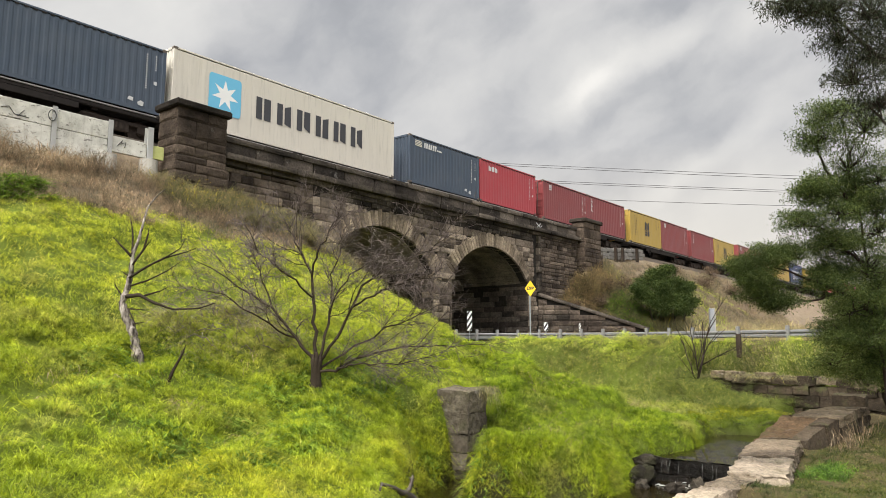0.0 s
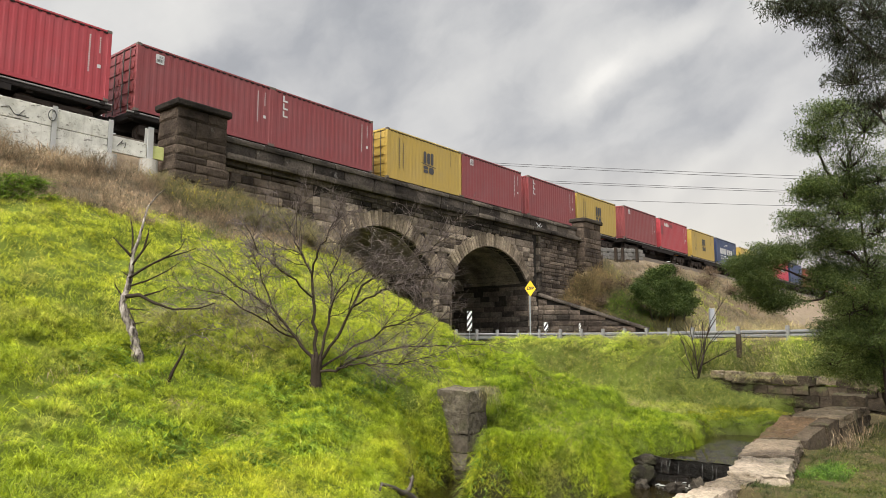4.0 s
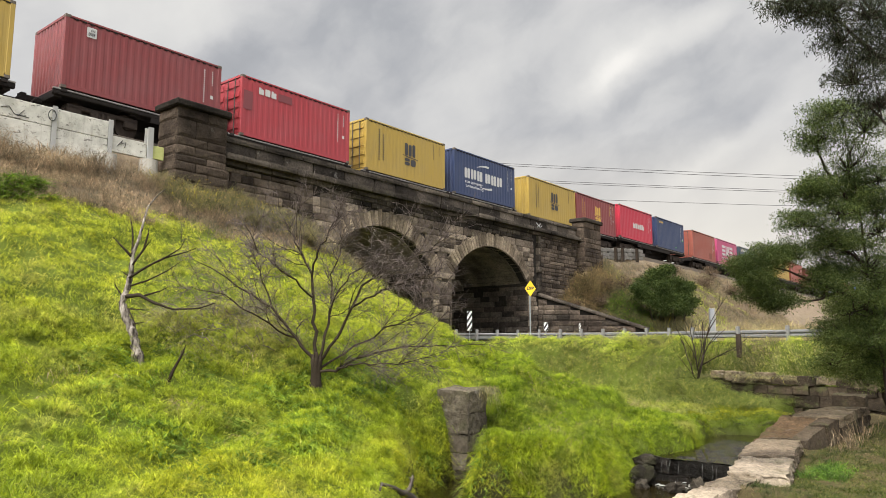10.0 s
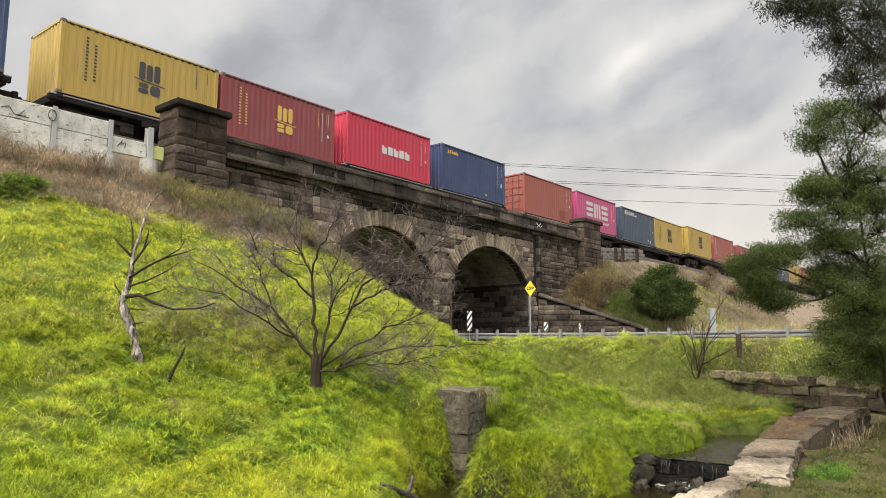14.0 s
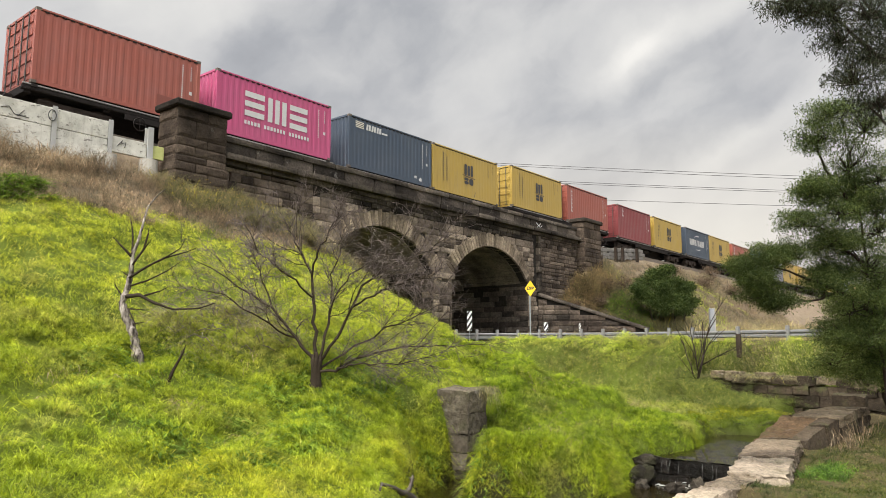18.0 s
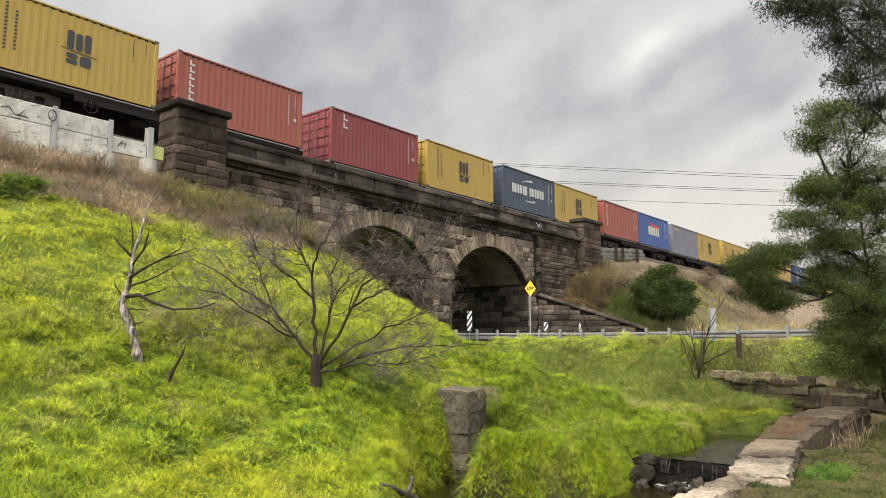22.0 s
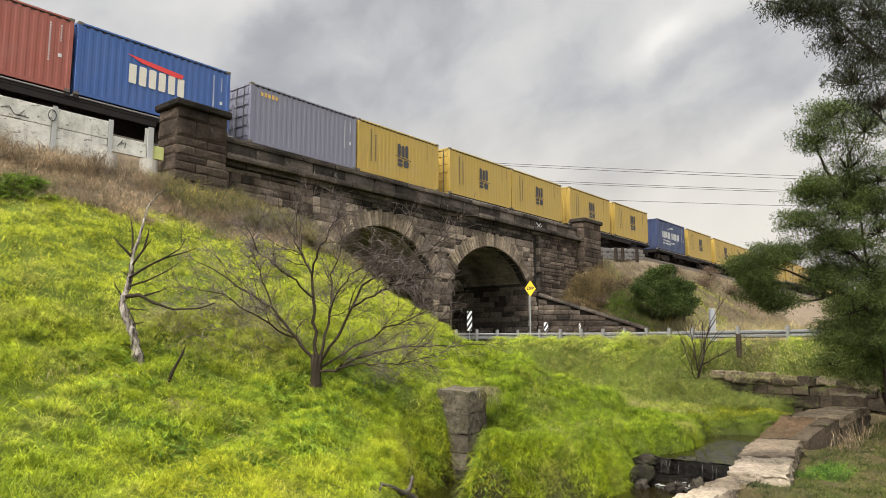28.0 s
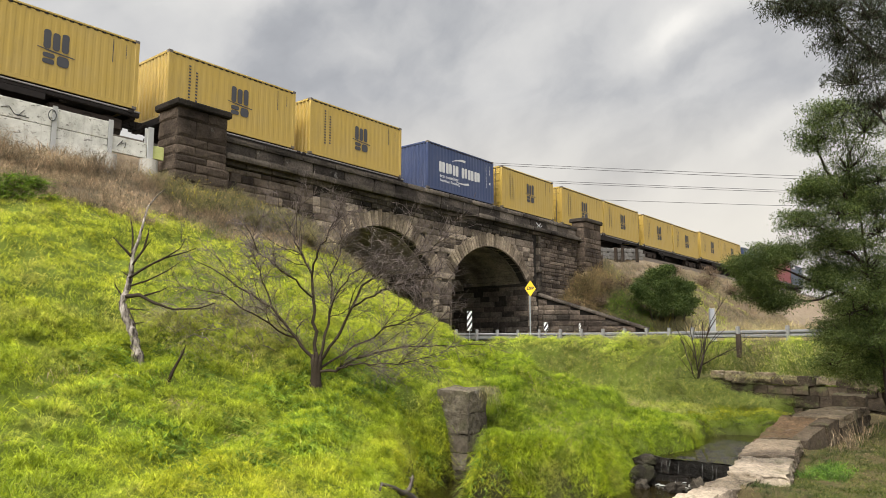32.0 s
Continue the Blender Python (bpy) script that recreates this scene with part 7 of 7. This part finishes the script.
GREEN = blade_mat("lush_grass", [(0.0, (0.17, 0.23, 0.018)), (0.5, (0.25, 0.315, 0.026)), (0.94, (0.335, 0.405, 0.036)), (1.0, (0.34, 0.32, 0.11))], (0.58, 0.80, 0.7), (1.55, 1.30, 0.95), 0.38,
                  [(0.0, (1.6, 1.35, 1.0)), (0.06, (1.75, 1.44, 1.0)), (0.14, (1.58, 1.37, 0.98)), (0.23, (1.34, 1.31, 1.0)), (0.36, (1.5, 1.38, 1.14)), (0.50, (1.55, 1.38, 1.3)), (0.85, (1.85, 1.55, 1.6))])
# Greener spit grass; its dimmer tone and height bands paint light and shade.
SPIT_GRASS = blade_mat("dimmed_spit_grass", [(0.0, (0.115, 0.17, 0.013)), (0.5, (0.165, 0.235, 0.018)), (0.94, (0.225, 0.31, 0.025)), (1.0, (0.36, 0.34, 0.12))], (0.58, 0.80, 0.7), (1.55, 1.30, 0.95), 0.38,
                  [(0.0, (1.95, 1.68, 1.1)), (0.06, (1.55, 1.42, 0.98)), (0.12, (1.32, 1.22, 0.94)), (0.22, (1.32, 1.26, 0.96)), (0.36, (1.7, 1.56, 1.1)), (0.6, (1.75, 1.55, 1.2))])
BANK = blade_mat("olive_bank_grass", [(0.0, (0.185, 0.205, 0.04)), (0.5, (0.255, 0.27, 0.058)), (0.9, (0.34, 0.33, 0.095)), (1.0, (0.46, 0.38, 0.19))], (0.58, 0.80, 0.7), (1.55, 1.30, 0.95), 0.3,
                 [(0.05, (1.2, 1.28, 0.8)), (0.14, (0.88, 0.92, 0.84)), (0.3, (0.86, 0.88, 0.9)), (0.42, (1.3, 1.36, 0.95)), (0.52, (1.85, 2.05, 0.95))])
POOLSIDE = blade_mat("poolside_grass", [(0.0, (0.15, 0.175, 0.012)), (0.5, (0.195, 0.215, 0.016)), (0.94, (0.235, 0.25, 0.022)), (1.0, (0.32, 0.28, 0.09))], (0.62, 0.75, 0.7), (1.4, 1.3, 1.0), 0.4)
LIPGRASS = blade_mat("matted_lip_grass", [(0.0, (0.05, 0.042, 0.016)), (0.6, (0.10, 0.082, 0.03)), (0.93, (0.17, 0.14, 0.06)), (1.0, (0.26, 0.21, 0.11))], (0.7, 0.7, 0.7), (1.25, 1.2, 1.1), 0.25)
THATCH = blade_mat("dead_thatch", [(0.0, (0.13, 0.11, 0.05)), (0.6, (0.25, 0.21, 0.105)), (0.93, (0.36, 0.31, 0.18)), (1.0, (0.6, 0.55, 0.42))], (0.75, 0.75, 0.75), (1.2, 1.2, 1.1), 0.25)
STRAW = blade_mat("dry_grass", [(0.0, (0.19, 0.13, 0.088)), (0.5, (0.335, 0.24, 0.165)), (1.0, (0.50, 0.385, 0.28))], (0.7, 0.68, 0.68), (1.2, 1.15, 1.1), 0.25)
GOLD = blade_mat("golden_grass", [(0.0, (0.25, 0.18, 0.08)), (0.5, (0.40, 0.31, 0.16)), (1.0, (0.52, 0.42, 0.24))], (0.8, 0.8, 0.8), (1.15, 1.15, 1.1), 0.25)


BROWN = blade_mat("brown_scrub", [(0.0, (0.13, 0.095, 0.07)), (0.5, (0.22, 0.165, 0.122)), (0.9, (0.31, 0.25, 0.18)), (1.0, (0.36, 0.33, 0.12))], (0.7, 0.72, 0.62), (1.25, 1.15, 1.1), 0.2)
RUSTWEED = blade_mat("rusty_weeds", [(0.0, (0.20, 0.135, 0.075)), (0.5, (0.31, 0.215, 0.12)), (0.9, (0.42, 0.31, 0.18)), (1.0, (0.34, 0.33, 0.10))], (0.75, 0.75, 0.7), (1.2, 1.15, 1.1), 0.25)
SCRUB = blade_mat("olive_scrub", [(0.0, (0.14, 0.125, 0.065)), (0.6, (0.24, 0.21, 0.11)), (0.93, (0.36, 0.30, 0.17)), (1.0, (0.7, 0.58, 0.06))], (0.7, 0.7, 0.7), (1.2, 1.2, 1.1), 0.3)


TUSSOCK = blade_mat("olive_tussock", [(0.0, (0.075, 0.098, 0.017)), (0.6, (0.135, 0.162, 0.032)), (0.93, (0.215, 0.225, 0.058)), (1.0, (0.42, 0.36, 0.2))], (0.7, 0.75, 0.7), (1.25, 1.2, 1.1), 0.3)
PALE_SCRUB = blade_mat("pale_olive_scrub", [(0.0, (0.20, 0.20, 0.075)), (0.6, (0.32, 0.31, 0.13)), (0.93, (0.46, 0.40, 0.22)), (1.0, (0.6, 0.5, 0.3))], (0.8, 0.8, 0.75), (1.2, 1.2, 1.1), 0.3)


def tufts(n, x0, x1, y0, y1, seed, keep):
    r = np.random.default_rng(seed)
    X, Y = r.uniform(x0, x1, n), r.uniform(y0, y1, n)
    Z = land(X, Y)
    ok = keep(X, Y, Z, r)
    return X[ok], Y[ok], r


def grass(name, label, X, Y, r, per, height, width, radius, lean, material, seg_droop=0.5, level=None):
    """Tufts of bent blades: five corners and three triangles a blade."""
    n = len(X)
    h_t = height * (0.55 + 0.75 * r.random(n)) * np.maximum((1 + 0.35 * wob(X, Y, 0.42, 1.0)) * (1 + 0.5 * wob(X, Y, 0.30, 3.0)), 0.62)
    k = np.repeat(np.arange(n), per)
    m = len(k)
    ang = r.uniform(0, 2 * math.pi, m)
    rr = radius * np.sqrt(r.random(m))
    px, py = X[k] + rr * np.cos(ang), Y[k] + rr * np.sin(ang)
    pz = land(px, py) - 0.03 if level is None else np.full(m, level)
    drift = 2.2 * np.sin(X * 1.3 + 0.7 * Y) + 1.3 * np.sin(Y * 2.1 - X)
    tilt = np.where(r.random(m) < 0.5, ang, drift[k]) + r.normal(0, 0.6, m)
    ln = lean * (0.3 + r.random(m)) + 0.12
    h = h_t[k] * (0.55 + 0.6 * r.random(m))
    dx, dy = np.cos(tilt), np.sin(tilt)
    w = width * (0.6 + 0.8 * r.random(m)) / 2
    tw = r.uniform(0, math.pi, m)
    base = np.stack([px, py, pz], -1)
    mid = base + np.stack([dx * h * ln * 0.38, dy * h * ln * 0.38, h * 0.66], -1)
    tip = base + np.stack([dx * h * ln * 1.1, dy * h * ln * 1.1, h * (1.0 - seg_droop * ln * (0.3 + 0.7 * r.random(m)))], -1)
    s = np.stack([np.cos(tw) * w, np.sin(tw) * w, np.zeros(m)], -1)
    V = np.stack([base, mid - s, mid + s, tip], 1).reshape(-1, 3)
    o = np.arange(m)[:, None] * 4
    F = np.concatenate([o + np.array([[0, 2, 1]]), o + np.array([[1, 2, 3]])], 1).reshape(-1, 3)
    return tagged(put(name, big_mesh(name, V, F, material)), label, "grass", kind="stuff")


def on_bridge(X, Y):
    return (X > 14.5) & (X < 44.3) & (Y > FACE - 0.1)


def lush(X, Y, Z, r):
    thick = wob(X, Y, 0.42, 5.0) + 0.6 * r.random(len(X)) > -0.85
    top = 5.25 + 0.6 * wob(X, Y, 1.6, 8.0)
    edge = 31.3 - 0.16 * np.maximum(Y - 14, 0) ** 1.25
    return thick & ~((X > 29.4) & (Y < 10.6) & (Z < 0.3)) & (Z < top) & (shore(X, Y) > 0.02) & ~on_bridge(X, Y) & (X < edge) & (Y > 5.0)


def thinner(X, Y, r):
    """Fewer tufts on the far left of the hill, past the bend."""
    return (0.6318 * X - 0.7751 * Y > -0.68 * (0.7751 * X + 0.6318 * Y)) | (r.random(len(X)) < 0.25)


def tongue(X, Y):
    """The grassy spit between the inlet and the creek."""
    return (X > 12.4) & (0.6318 * X - 0.7751 * Y > 0.25) & (Y < 11.0)


X, Y, r = tufts(15000, -2, 16, 5.0, 14.0, 21, lambda X, Y, Z, r: lush(X, Y, Z, r) & thinner(X, Y, r) & ~tongue(X, Y))
grass("grass", "lush long bright-green grass on the creek bank", X, Y, r, 19, 0.19, 0.0105, 0.07, 1.35, GREEN, 0.65)
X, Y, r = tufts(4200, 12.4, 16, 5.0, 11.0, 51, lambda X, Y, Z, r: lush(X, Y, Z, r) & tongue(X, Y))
grass("grass", "deep green grass on the spit by the creek", X, Y, r, 22, 0.17, 0.0095, 0.07, 1.35, SPIT_GRASS, 0.65)
X, Y, r = tufts(12500, -1, 21.6, 12.0, 22.3, 22, lambda X, Y, Z, r: lush(X, Y, Z, r) & (Y > 12) & (X < 21.5) & thinner(X, Y, r))
grass("grass", "lush bright-green grass covering the embankment", X, Y, r, 19, 0.19, 0.012, 0.11, 1.4, GREEN, 0.7)
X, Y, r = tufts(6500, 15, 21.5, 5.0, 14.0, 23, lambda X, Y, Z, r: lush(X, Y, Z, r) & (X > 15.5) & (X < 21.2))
grass("grass", "green grass on the creek tongue", X, Y, r, 20, 0.18, 0.012, 0.075, 1.3, SPIT_GRASS, 0.65)
X, Y, r = tufts(11000, 21.2, 32, 6.0, 20.5, 54, lambda X, Y, Z, r: lush(X, Y, Z, r) & ((Z > -0.3) | (Y > 9)))
grass("grass", "olive-green rough grass on the road bank", X, Y, r, 14, 0.22, 0.015, 0.1, 1.6, BANK, 0.65)
X, Y, r = tufts(8500, 20.5, 30, 5.0, 13.0, 40, lambda X, Y, Z, r: (shore(X, Y) > 0.24) & ~((X > 28.7) & (Y < 10.9)) & (Y > 5.0) & (Z <= -0.28))
grass("grass", "short yellow-green grass at the pool edge", X, Y, r, 12, 0.12, 0.012, 0.13, 1.0, POOLSIDE, 0.6)
X, Y, r = tufts(2600, 20.3, 27, 5.0, 9.0, 65, lambda X, Y, Z, r: (shore(X, Y) > 0.06) & (shore(X, Y) < 0.34))
grass("grass", "brown matted grass on the soil lip of the pool", X, Y, r, 9, 0.13, 0.012, 0.07, 1.8, LIPGRASS, 1.0)
X, Y, r = tufts(120, 13.9, 14.3, 10.1, 10.4, 43, lambda X, Y, Z, r: Z < 9)
grass("grass", "dry grass hanging over the top of the ruined pier", X, Y, r, 10, 0.17, 0.008, 0.09, 1.2, THATCH, 2.4, 0.62)
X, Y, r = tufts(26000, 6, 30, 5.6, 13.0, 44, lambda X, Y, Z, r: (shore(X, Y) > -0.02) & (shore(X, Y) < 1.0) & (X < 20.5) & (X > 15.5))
grass("grass", "long green grass hanging over the creek edge", X, Y, r, 12, 0.15, 0.011, 0.06, 1.4, SPIT_GRASS, 0.8)
X, Y, r = tufts(15000, 8, 16.2, 6.3, 12.0, 46, lambda X, Y, Z, r: (shore(X, Y) > -0.04) & (shore(X, Y) < 0.75) & ~tongue(X, Y))
grass("grass", "long green grass hanging down to the water", X, Y, r, 9, 0.16, 0.010, 0.05, 1.4, GREEN, 1.0)
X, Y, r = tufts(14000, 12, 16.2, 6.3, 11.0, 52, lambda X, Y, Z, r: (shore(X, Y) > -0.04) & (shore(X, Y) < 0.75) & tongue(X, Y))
grass("grass", "grass of the spit hanging down to the water", X, Y, r, 9, 0.14, 0.009, 0.05, 1.3, SPIT_GRASS, 1.0)
WEED = blade_mat("creeping_weed", [(0.0, (0.11, 0.19, 0.02)), (0.6, (0.20, 0.31, 0.036)), (1.0, (0.29, 0.40, 0.06))], (0.7, 0.75, 0.7), (1.25, 1.2, 1.1), 0.2)
X, Y, r = tufts(5200, 5.5, 12.5, 8.6, 13.2, 48, lambda X, Y, Z, r: lush(X, Y, Z, r) & (wob(X, Y, 1.0, 2.2) + 0.4 * r.random(len(X)) > 0.15))
grass("grass", "low broad-leaved green weeds in the bank grass", X, Y, r, 12, 0.10, 0.028, 0.09, 2.4, WEED, 0.5)
X, Y, r = tufts(520, 4.6, 7.7, 18.9, 20.1, 49, lambda X, Y, Z, r: Z < 9)
grass("grass", "dark green creeper below the dry grass", X, Y, r, 16, 0.22, 0.05, 0.14, 1.6, WEED, 0.5)
X, Y, r = tufts(900, 26.5, 31.4, 8.5, 17.0, 50, lambda X, Y, Z, r: lush(X, Y, Z, r) & (Z > 0.35))
grass("grass", "olive tangled grass on the road bank", X, Y, r, 9, 0.34, 0.012, 0.16, 2.0, SCRUB, 0.6)
X, Y, r = tufts(1300, 7.6, 10.9, 12.3, 14.6, 55, lambda X, Y, Z, r: wob(X, Y, 1.1, 6.5) + 0.6 * r.random(len(X)) > 0.3)
grass("grass", "flattened brown thatch and twigs between the trees", X, Y, r, 7, 0.24, 0.011, 0.16, 2.6, THATCH, 0.6)
X, Y, r = tufts(700, 28.6, 31.0, 3.0, 11.2, 61, lambda X, Y, Z, r: (np.abs((X - 30.2) * 0.986 - (Y - 10.5) * 0.1668) < 0.5) & (wob(X, Y, 0.8, 1.0) + 0.5 * r.random(len(X)) > 0.0))
grass("grass", "straw and green weeds trailing over the old wall", X, Y, r, 7, 0.26, 0.012, 0.14, 2.2, SCRUB, 0.9, 0.5)
X, Y, r = tufts(1500, 25.6, 30.2, 7.3, 11.8, 62, lambda X, Y, Z, r: (Z > -0.38) & (X < 29.9))
grass("grass", "tussocky olive grass before the old wall", X, Y, r, 16, 0.34, 0.013, 0.16, 1.7, TUSSOCK, 0.75)
X, Y, r = tufts(46, 16.8, 21.5, 3.35, 3.65, 63, lambda X, Y, Z, r: Z < 5)
grass("grass", "pale straw stalks against the creek stones", X, Y, r, 5, 0.55, 0.012, 0.08, 0.6, STRAW)
# dead stalks among the bank grass
X, Y, r = tufts(420, 20.4, 24, 9.5, 15.5, 24, lambda X, Y, Z, r: lush(X, Y, Z, r) & (Z < 0.6))
grass("grass", "straw-coloured dead stalks in the bank grass", X, Y, r, 5, 0.45, 0.014, 0.15, 1.6, GOLD)
X, Y, r = tufts(900, 1, 22, 7.0, 18.0, 25, lambda X, Y, Z, r: lush(X, Y, Z, r) & (wob(X, Y, 2.2, 9.0) > 0.25))
grass("grass", "tangled dry stalks among green grass", X, Y, r, 6, 0.32, 0.012, 0.2, 1.8, STRAW)


def dry_top(X, Y, Z, r):
    top = 5.05 + 0.6 * wob(X, Y, 1.6, 8.0)
    return (Z > top) & (Y < 22.5) & (X < 22) & ~on_bridge(X, Y)


X, Y, r = tufts(9000, -4, 22, 16.0, 22.4, 26, dry_top)
grass("grass", "tall dry brown grass along the top of the embankment", X, Y, r, 13, 0.38, 0.012, 0.12, 0.9, STRAW)
X, Y, r = tufts(3000, -4, 11.8, 21.3, 22.4, 47, lambda X, Y, Z, r: (X < 9.9) | (r.random(len(X)) < 0.14))
grass("grass", "tall dry grass against the concrete barrier", X, Y, r, 13, 0.68, 0.012, 0.12, 0.7, STRAW)
X, Y, r = tufts(2500, 12.0, 19.5, 19.8, 22.2, 27, lambda X, Y, Z, r: ~on_bridge(X, Y))
grass("grass", "olive-brown flowering weeds below the bridge wall", X, Y, r, 15, 0.5, 0.013, 0.16, 1.2, SCRUB)
X, Y, r = tufts(230, 12.2, 16.5, 20.2, 21.9, 64, lambda X, Y, Z, r: ~on_bridge(X, Y))
PX = np.stack([X, Y, land(X, Y) + r.uniform(0.3, 0.62, len(X))], -1)
PD = np.array([[-0.028, 0, 0], [0.018, -0.02, 0.0], [0, 0.01, 0.034]])
tagged(put("flowers", big_mesh("flowers", (PX[:, None] + PD[None] * r.uniform(0.25, 0.6, (len(X), 1, 1))).reshape(-1, 3), np.arange(3 * len(X)).reshape(-1, 3), YELLOW)), "tiny yellow flowers on the weeds below the bridge", "flowers", kind="stuff")


def right_slope(X, Y, Z, r):
    return (Z > 2.15) & ~on_bridge(X, Y) & (Y < 22.3 + 0.5 * r.random(len(X)))


X, Y, r = tufts(900, 36.0, 39.5, 18.5, 22.3, 53, lambda X, Y, Z, r: (Z > 2.1) & (Y < 22.2))
grass("grass", "orange-brown weeds against the abutment", X, Y, r, 13, 0.4, 0.02, 0.2, 1.2, RUSTWEED)
X, Y, r = tufts(2500, 36.3, 45, 15.0, 22.4, 42, right_slope)
grass("grass", "olive and brown scrub above the wing wall", X, Y, r, 14, 0.42, 0.02, 0.2, 1.0, SCRUB)
X, Y, r = tufts(2200, 37.0, 43.5, 15.5, 20.2, 45, lambda X, Y, Z, r: right_slope(X, Y, Z, r) & (Y < 20.6 - 0.62 * (X - 37.0)))
grass("grass", "fresh green grass at the foot of the bush", X, Y, r, 12, 0.3, 0.022, 0.18, 1.2, BANK)
X, Y, r = tufts(9000, 36.5, 72, 10.0, 23.2, 28, right_slope)
grass("grass", "dry brown and olive grass on the railway embankment", X, Y, r, 11, 0.42, 0.02, 0.2, 1.1, BROWN)
X, Y, r = tufts(4500, 36.5, 60, 10.0, 23.0, 29, lambda X, Y, Z, r: right_slope(X, Y, Z, r) & (X > 43) & (Y < 21.0) & (wob(X, Y, 2.6, 3.3) > 0.0))
grass("grass", "patches of green weeds on the railway embankment", X, Y, r, 8, 0.3, 0.022, 0.2, 0.9, BANK)
X, Y, r = tufts(6000, 39.5, 70, 2.0, 15.5, 30, lambda X, Y, Z, r: Z < 3.2)
grass("grass", "tall golden dry grass beyond the road", X, Y, r, 8, 0.95, 0.022, 0.18, 0.4, GOLD)
X, Y, r = tufts(110, 30.95, 31.6, 8.3, 9.75, 66, lambda X, Y, Z, r: Z > 1.0)
grass("grass", "brown tangle of dead weeds beside the road rail", X, Y, r, 14, 0.46, 0.012, 0.16, 1.6, BROWN, 0.5)
X, Y, r = tufts(1100, 40.4, 42.7, 18.0, 20.4, 67, lambda X, Y, Z, r: (Z > 2.4) & ~on_bridge(X, Y))
grass("grass", "bright green grass strip above the wing wall", X, Y, r, 12, 0.26, 0.024, 0.16, 1.3, WEED)
X, Y, r = tufts(420, 41.4, 44.2, 16.6, 17.9, 68, lambda X, Y, Z, r: Z > 1.9)
grass("grass", "olive and straw weeds at the foot of the bush", X, Y, r, 14, 0.8, 0.024, 0.2, 1.1, SCRUB)
X, Y, r = tufts(620, 38.4, 42.6, 20.7, 22.2, 69, lambda X, Y, Z, r: ~on_bridge(X, Y))
grass("grass", "tall orange-brown weeds below the end pier", X, Y, r, 15, 0.95, 0.022, 0.22, 0.8, RUSTWEED)
X, Y, r = tufts(3800, 30.4, 32.0, 2.0, 13.5, 31, lambda X, Y, Z, r: (X > 29.9) & (Z > 0.2) & (Z < 1.7))
grass("grass", "mixed green and straw grass behind the old creek wall", X, Y, r, 11, 0.34, 0.013, 0.16, 0.7, PALE_SCRUB)
X, Y, r = tufts(900, 30.5, 31.7, 3.0, 13.0, 41, lambda X, Y, Z, r: (X > 29.9) & (Z > 0.2))
grass("grass", "green grass on the road bank above the wall", X, Y, r, 12, 0.24, 0.013, 0.12, 1.2, BANK, 0.7)
TRODDEN = blade_mat("trodden_grass", [(0.0, (0.036, 0.05, 0.008)), (0.5, (0.07, 0.088, 0.016)), (0.8, (0.115, 0.12, 0.03)), (1.0, (0.20, 0.168, 0.09))], (0.7, 0.75, 0.7), (1.2, 1.15, 1.0))
# the trodden near bank
X, Y, r = tufts(14500, 7, 27, -2.5, 3.9, 32, lambda X, Y, Z, r: (wob(X, Y, 1.3, 2.5) + 0.6 * r.random(len(X)) > -0.35) & (Y < np.where(X < 12.2, 3.5, 3.12 + 0.2 * (X - 12.2))))
grass("grass", "short sparse green grass on the trodden bank", X, Y, r, 9, 0.10, 0.009, 0.10, 1.6, TRODDEN)
X, Y, r = tufts(120, 13.6, 15.2, 2.75, 3.35, 33, lambda X, Y, Z, r: Z < 5)
grass("grass", "fresh green weeds beside the creek stones", X, Y, r, 12, 0.16, 0.014, 0.08, 1.2, blade_mat("bank_weeds", [(0.0, (0.05, 0.10, 0.012)), (0.6, (0.09, 0.17, 0.02)), (1.0, (0.16, 0.24, 0.04))], (0.8, 0.8, 0.8), (1.15, 1.1, 1.0)))
X, Y, r = tufts(5000, 5, 26, -4.0, 3.4, 34, lambda X, Y, Z, r: r.random(len(X)) < 0.7)
grass("grass", "dry straw litter on the near bank", X, Y, r, 5, 0.06, 0.008, 0.15, 2.5, STRAW)


# ---- what moves ----
def travelled(t):
    """Metres that the train has gone since the start."""
    return 6.94212 * t + 0.0117639 * t * t - 0.000032957 * t ** 3


def motions():
    for ob, x, z in MOVERS:
        walk(ob, [(t, pose(x - travelled(t), NEAR_Y, z)) for t in (0, 4, 8, 12, 16, 20, 24, 28, 32)])
    # the cloud drifts up and to the side
    walk(cloud_dome, [(t, Matrix.Rotation(radians(0.218 * t), 4, DRIFT_AXIS) @ DOME_BASE) for t in (0, 16, 32)])


motions()
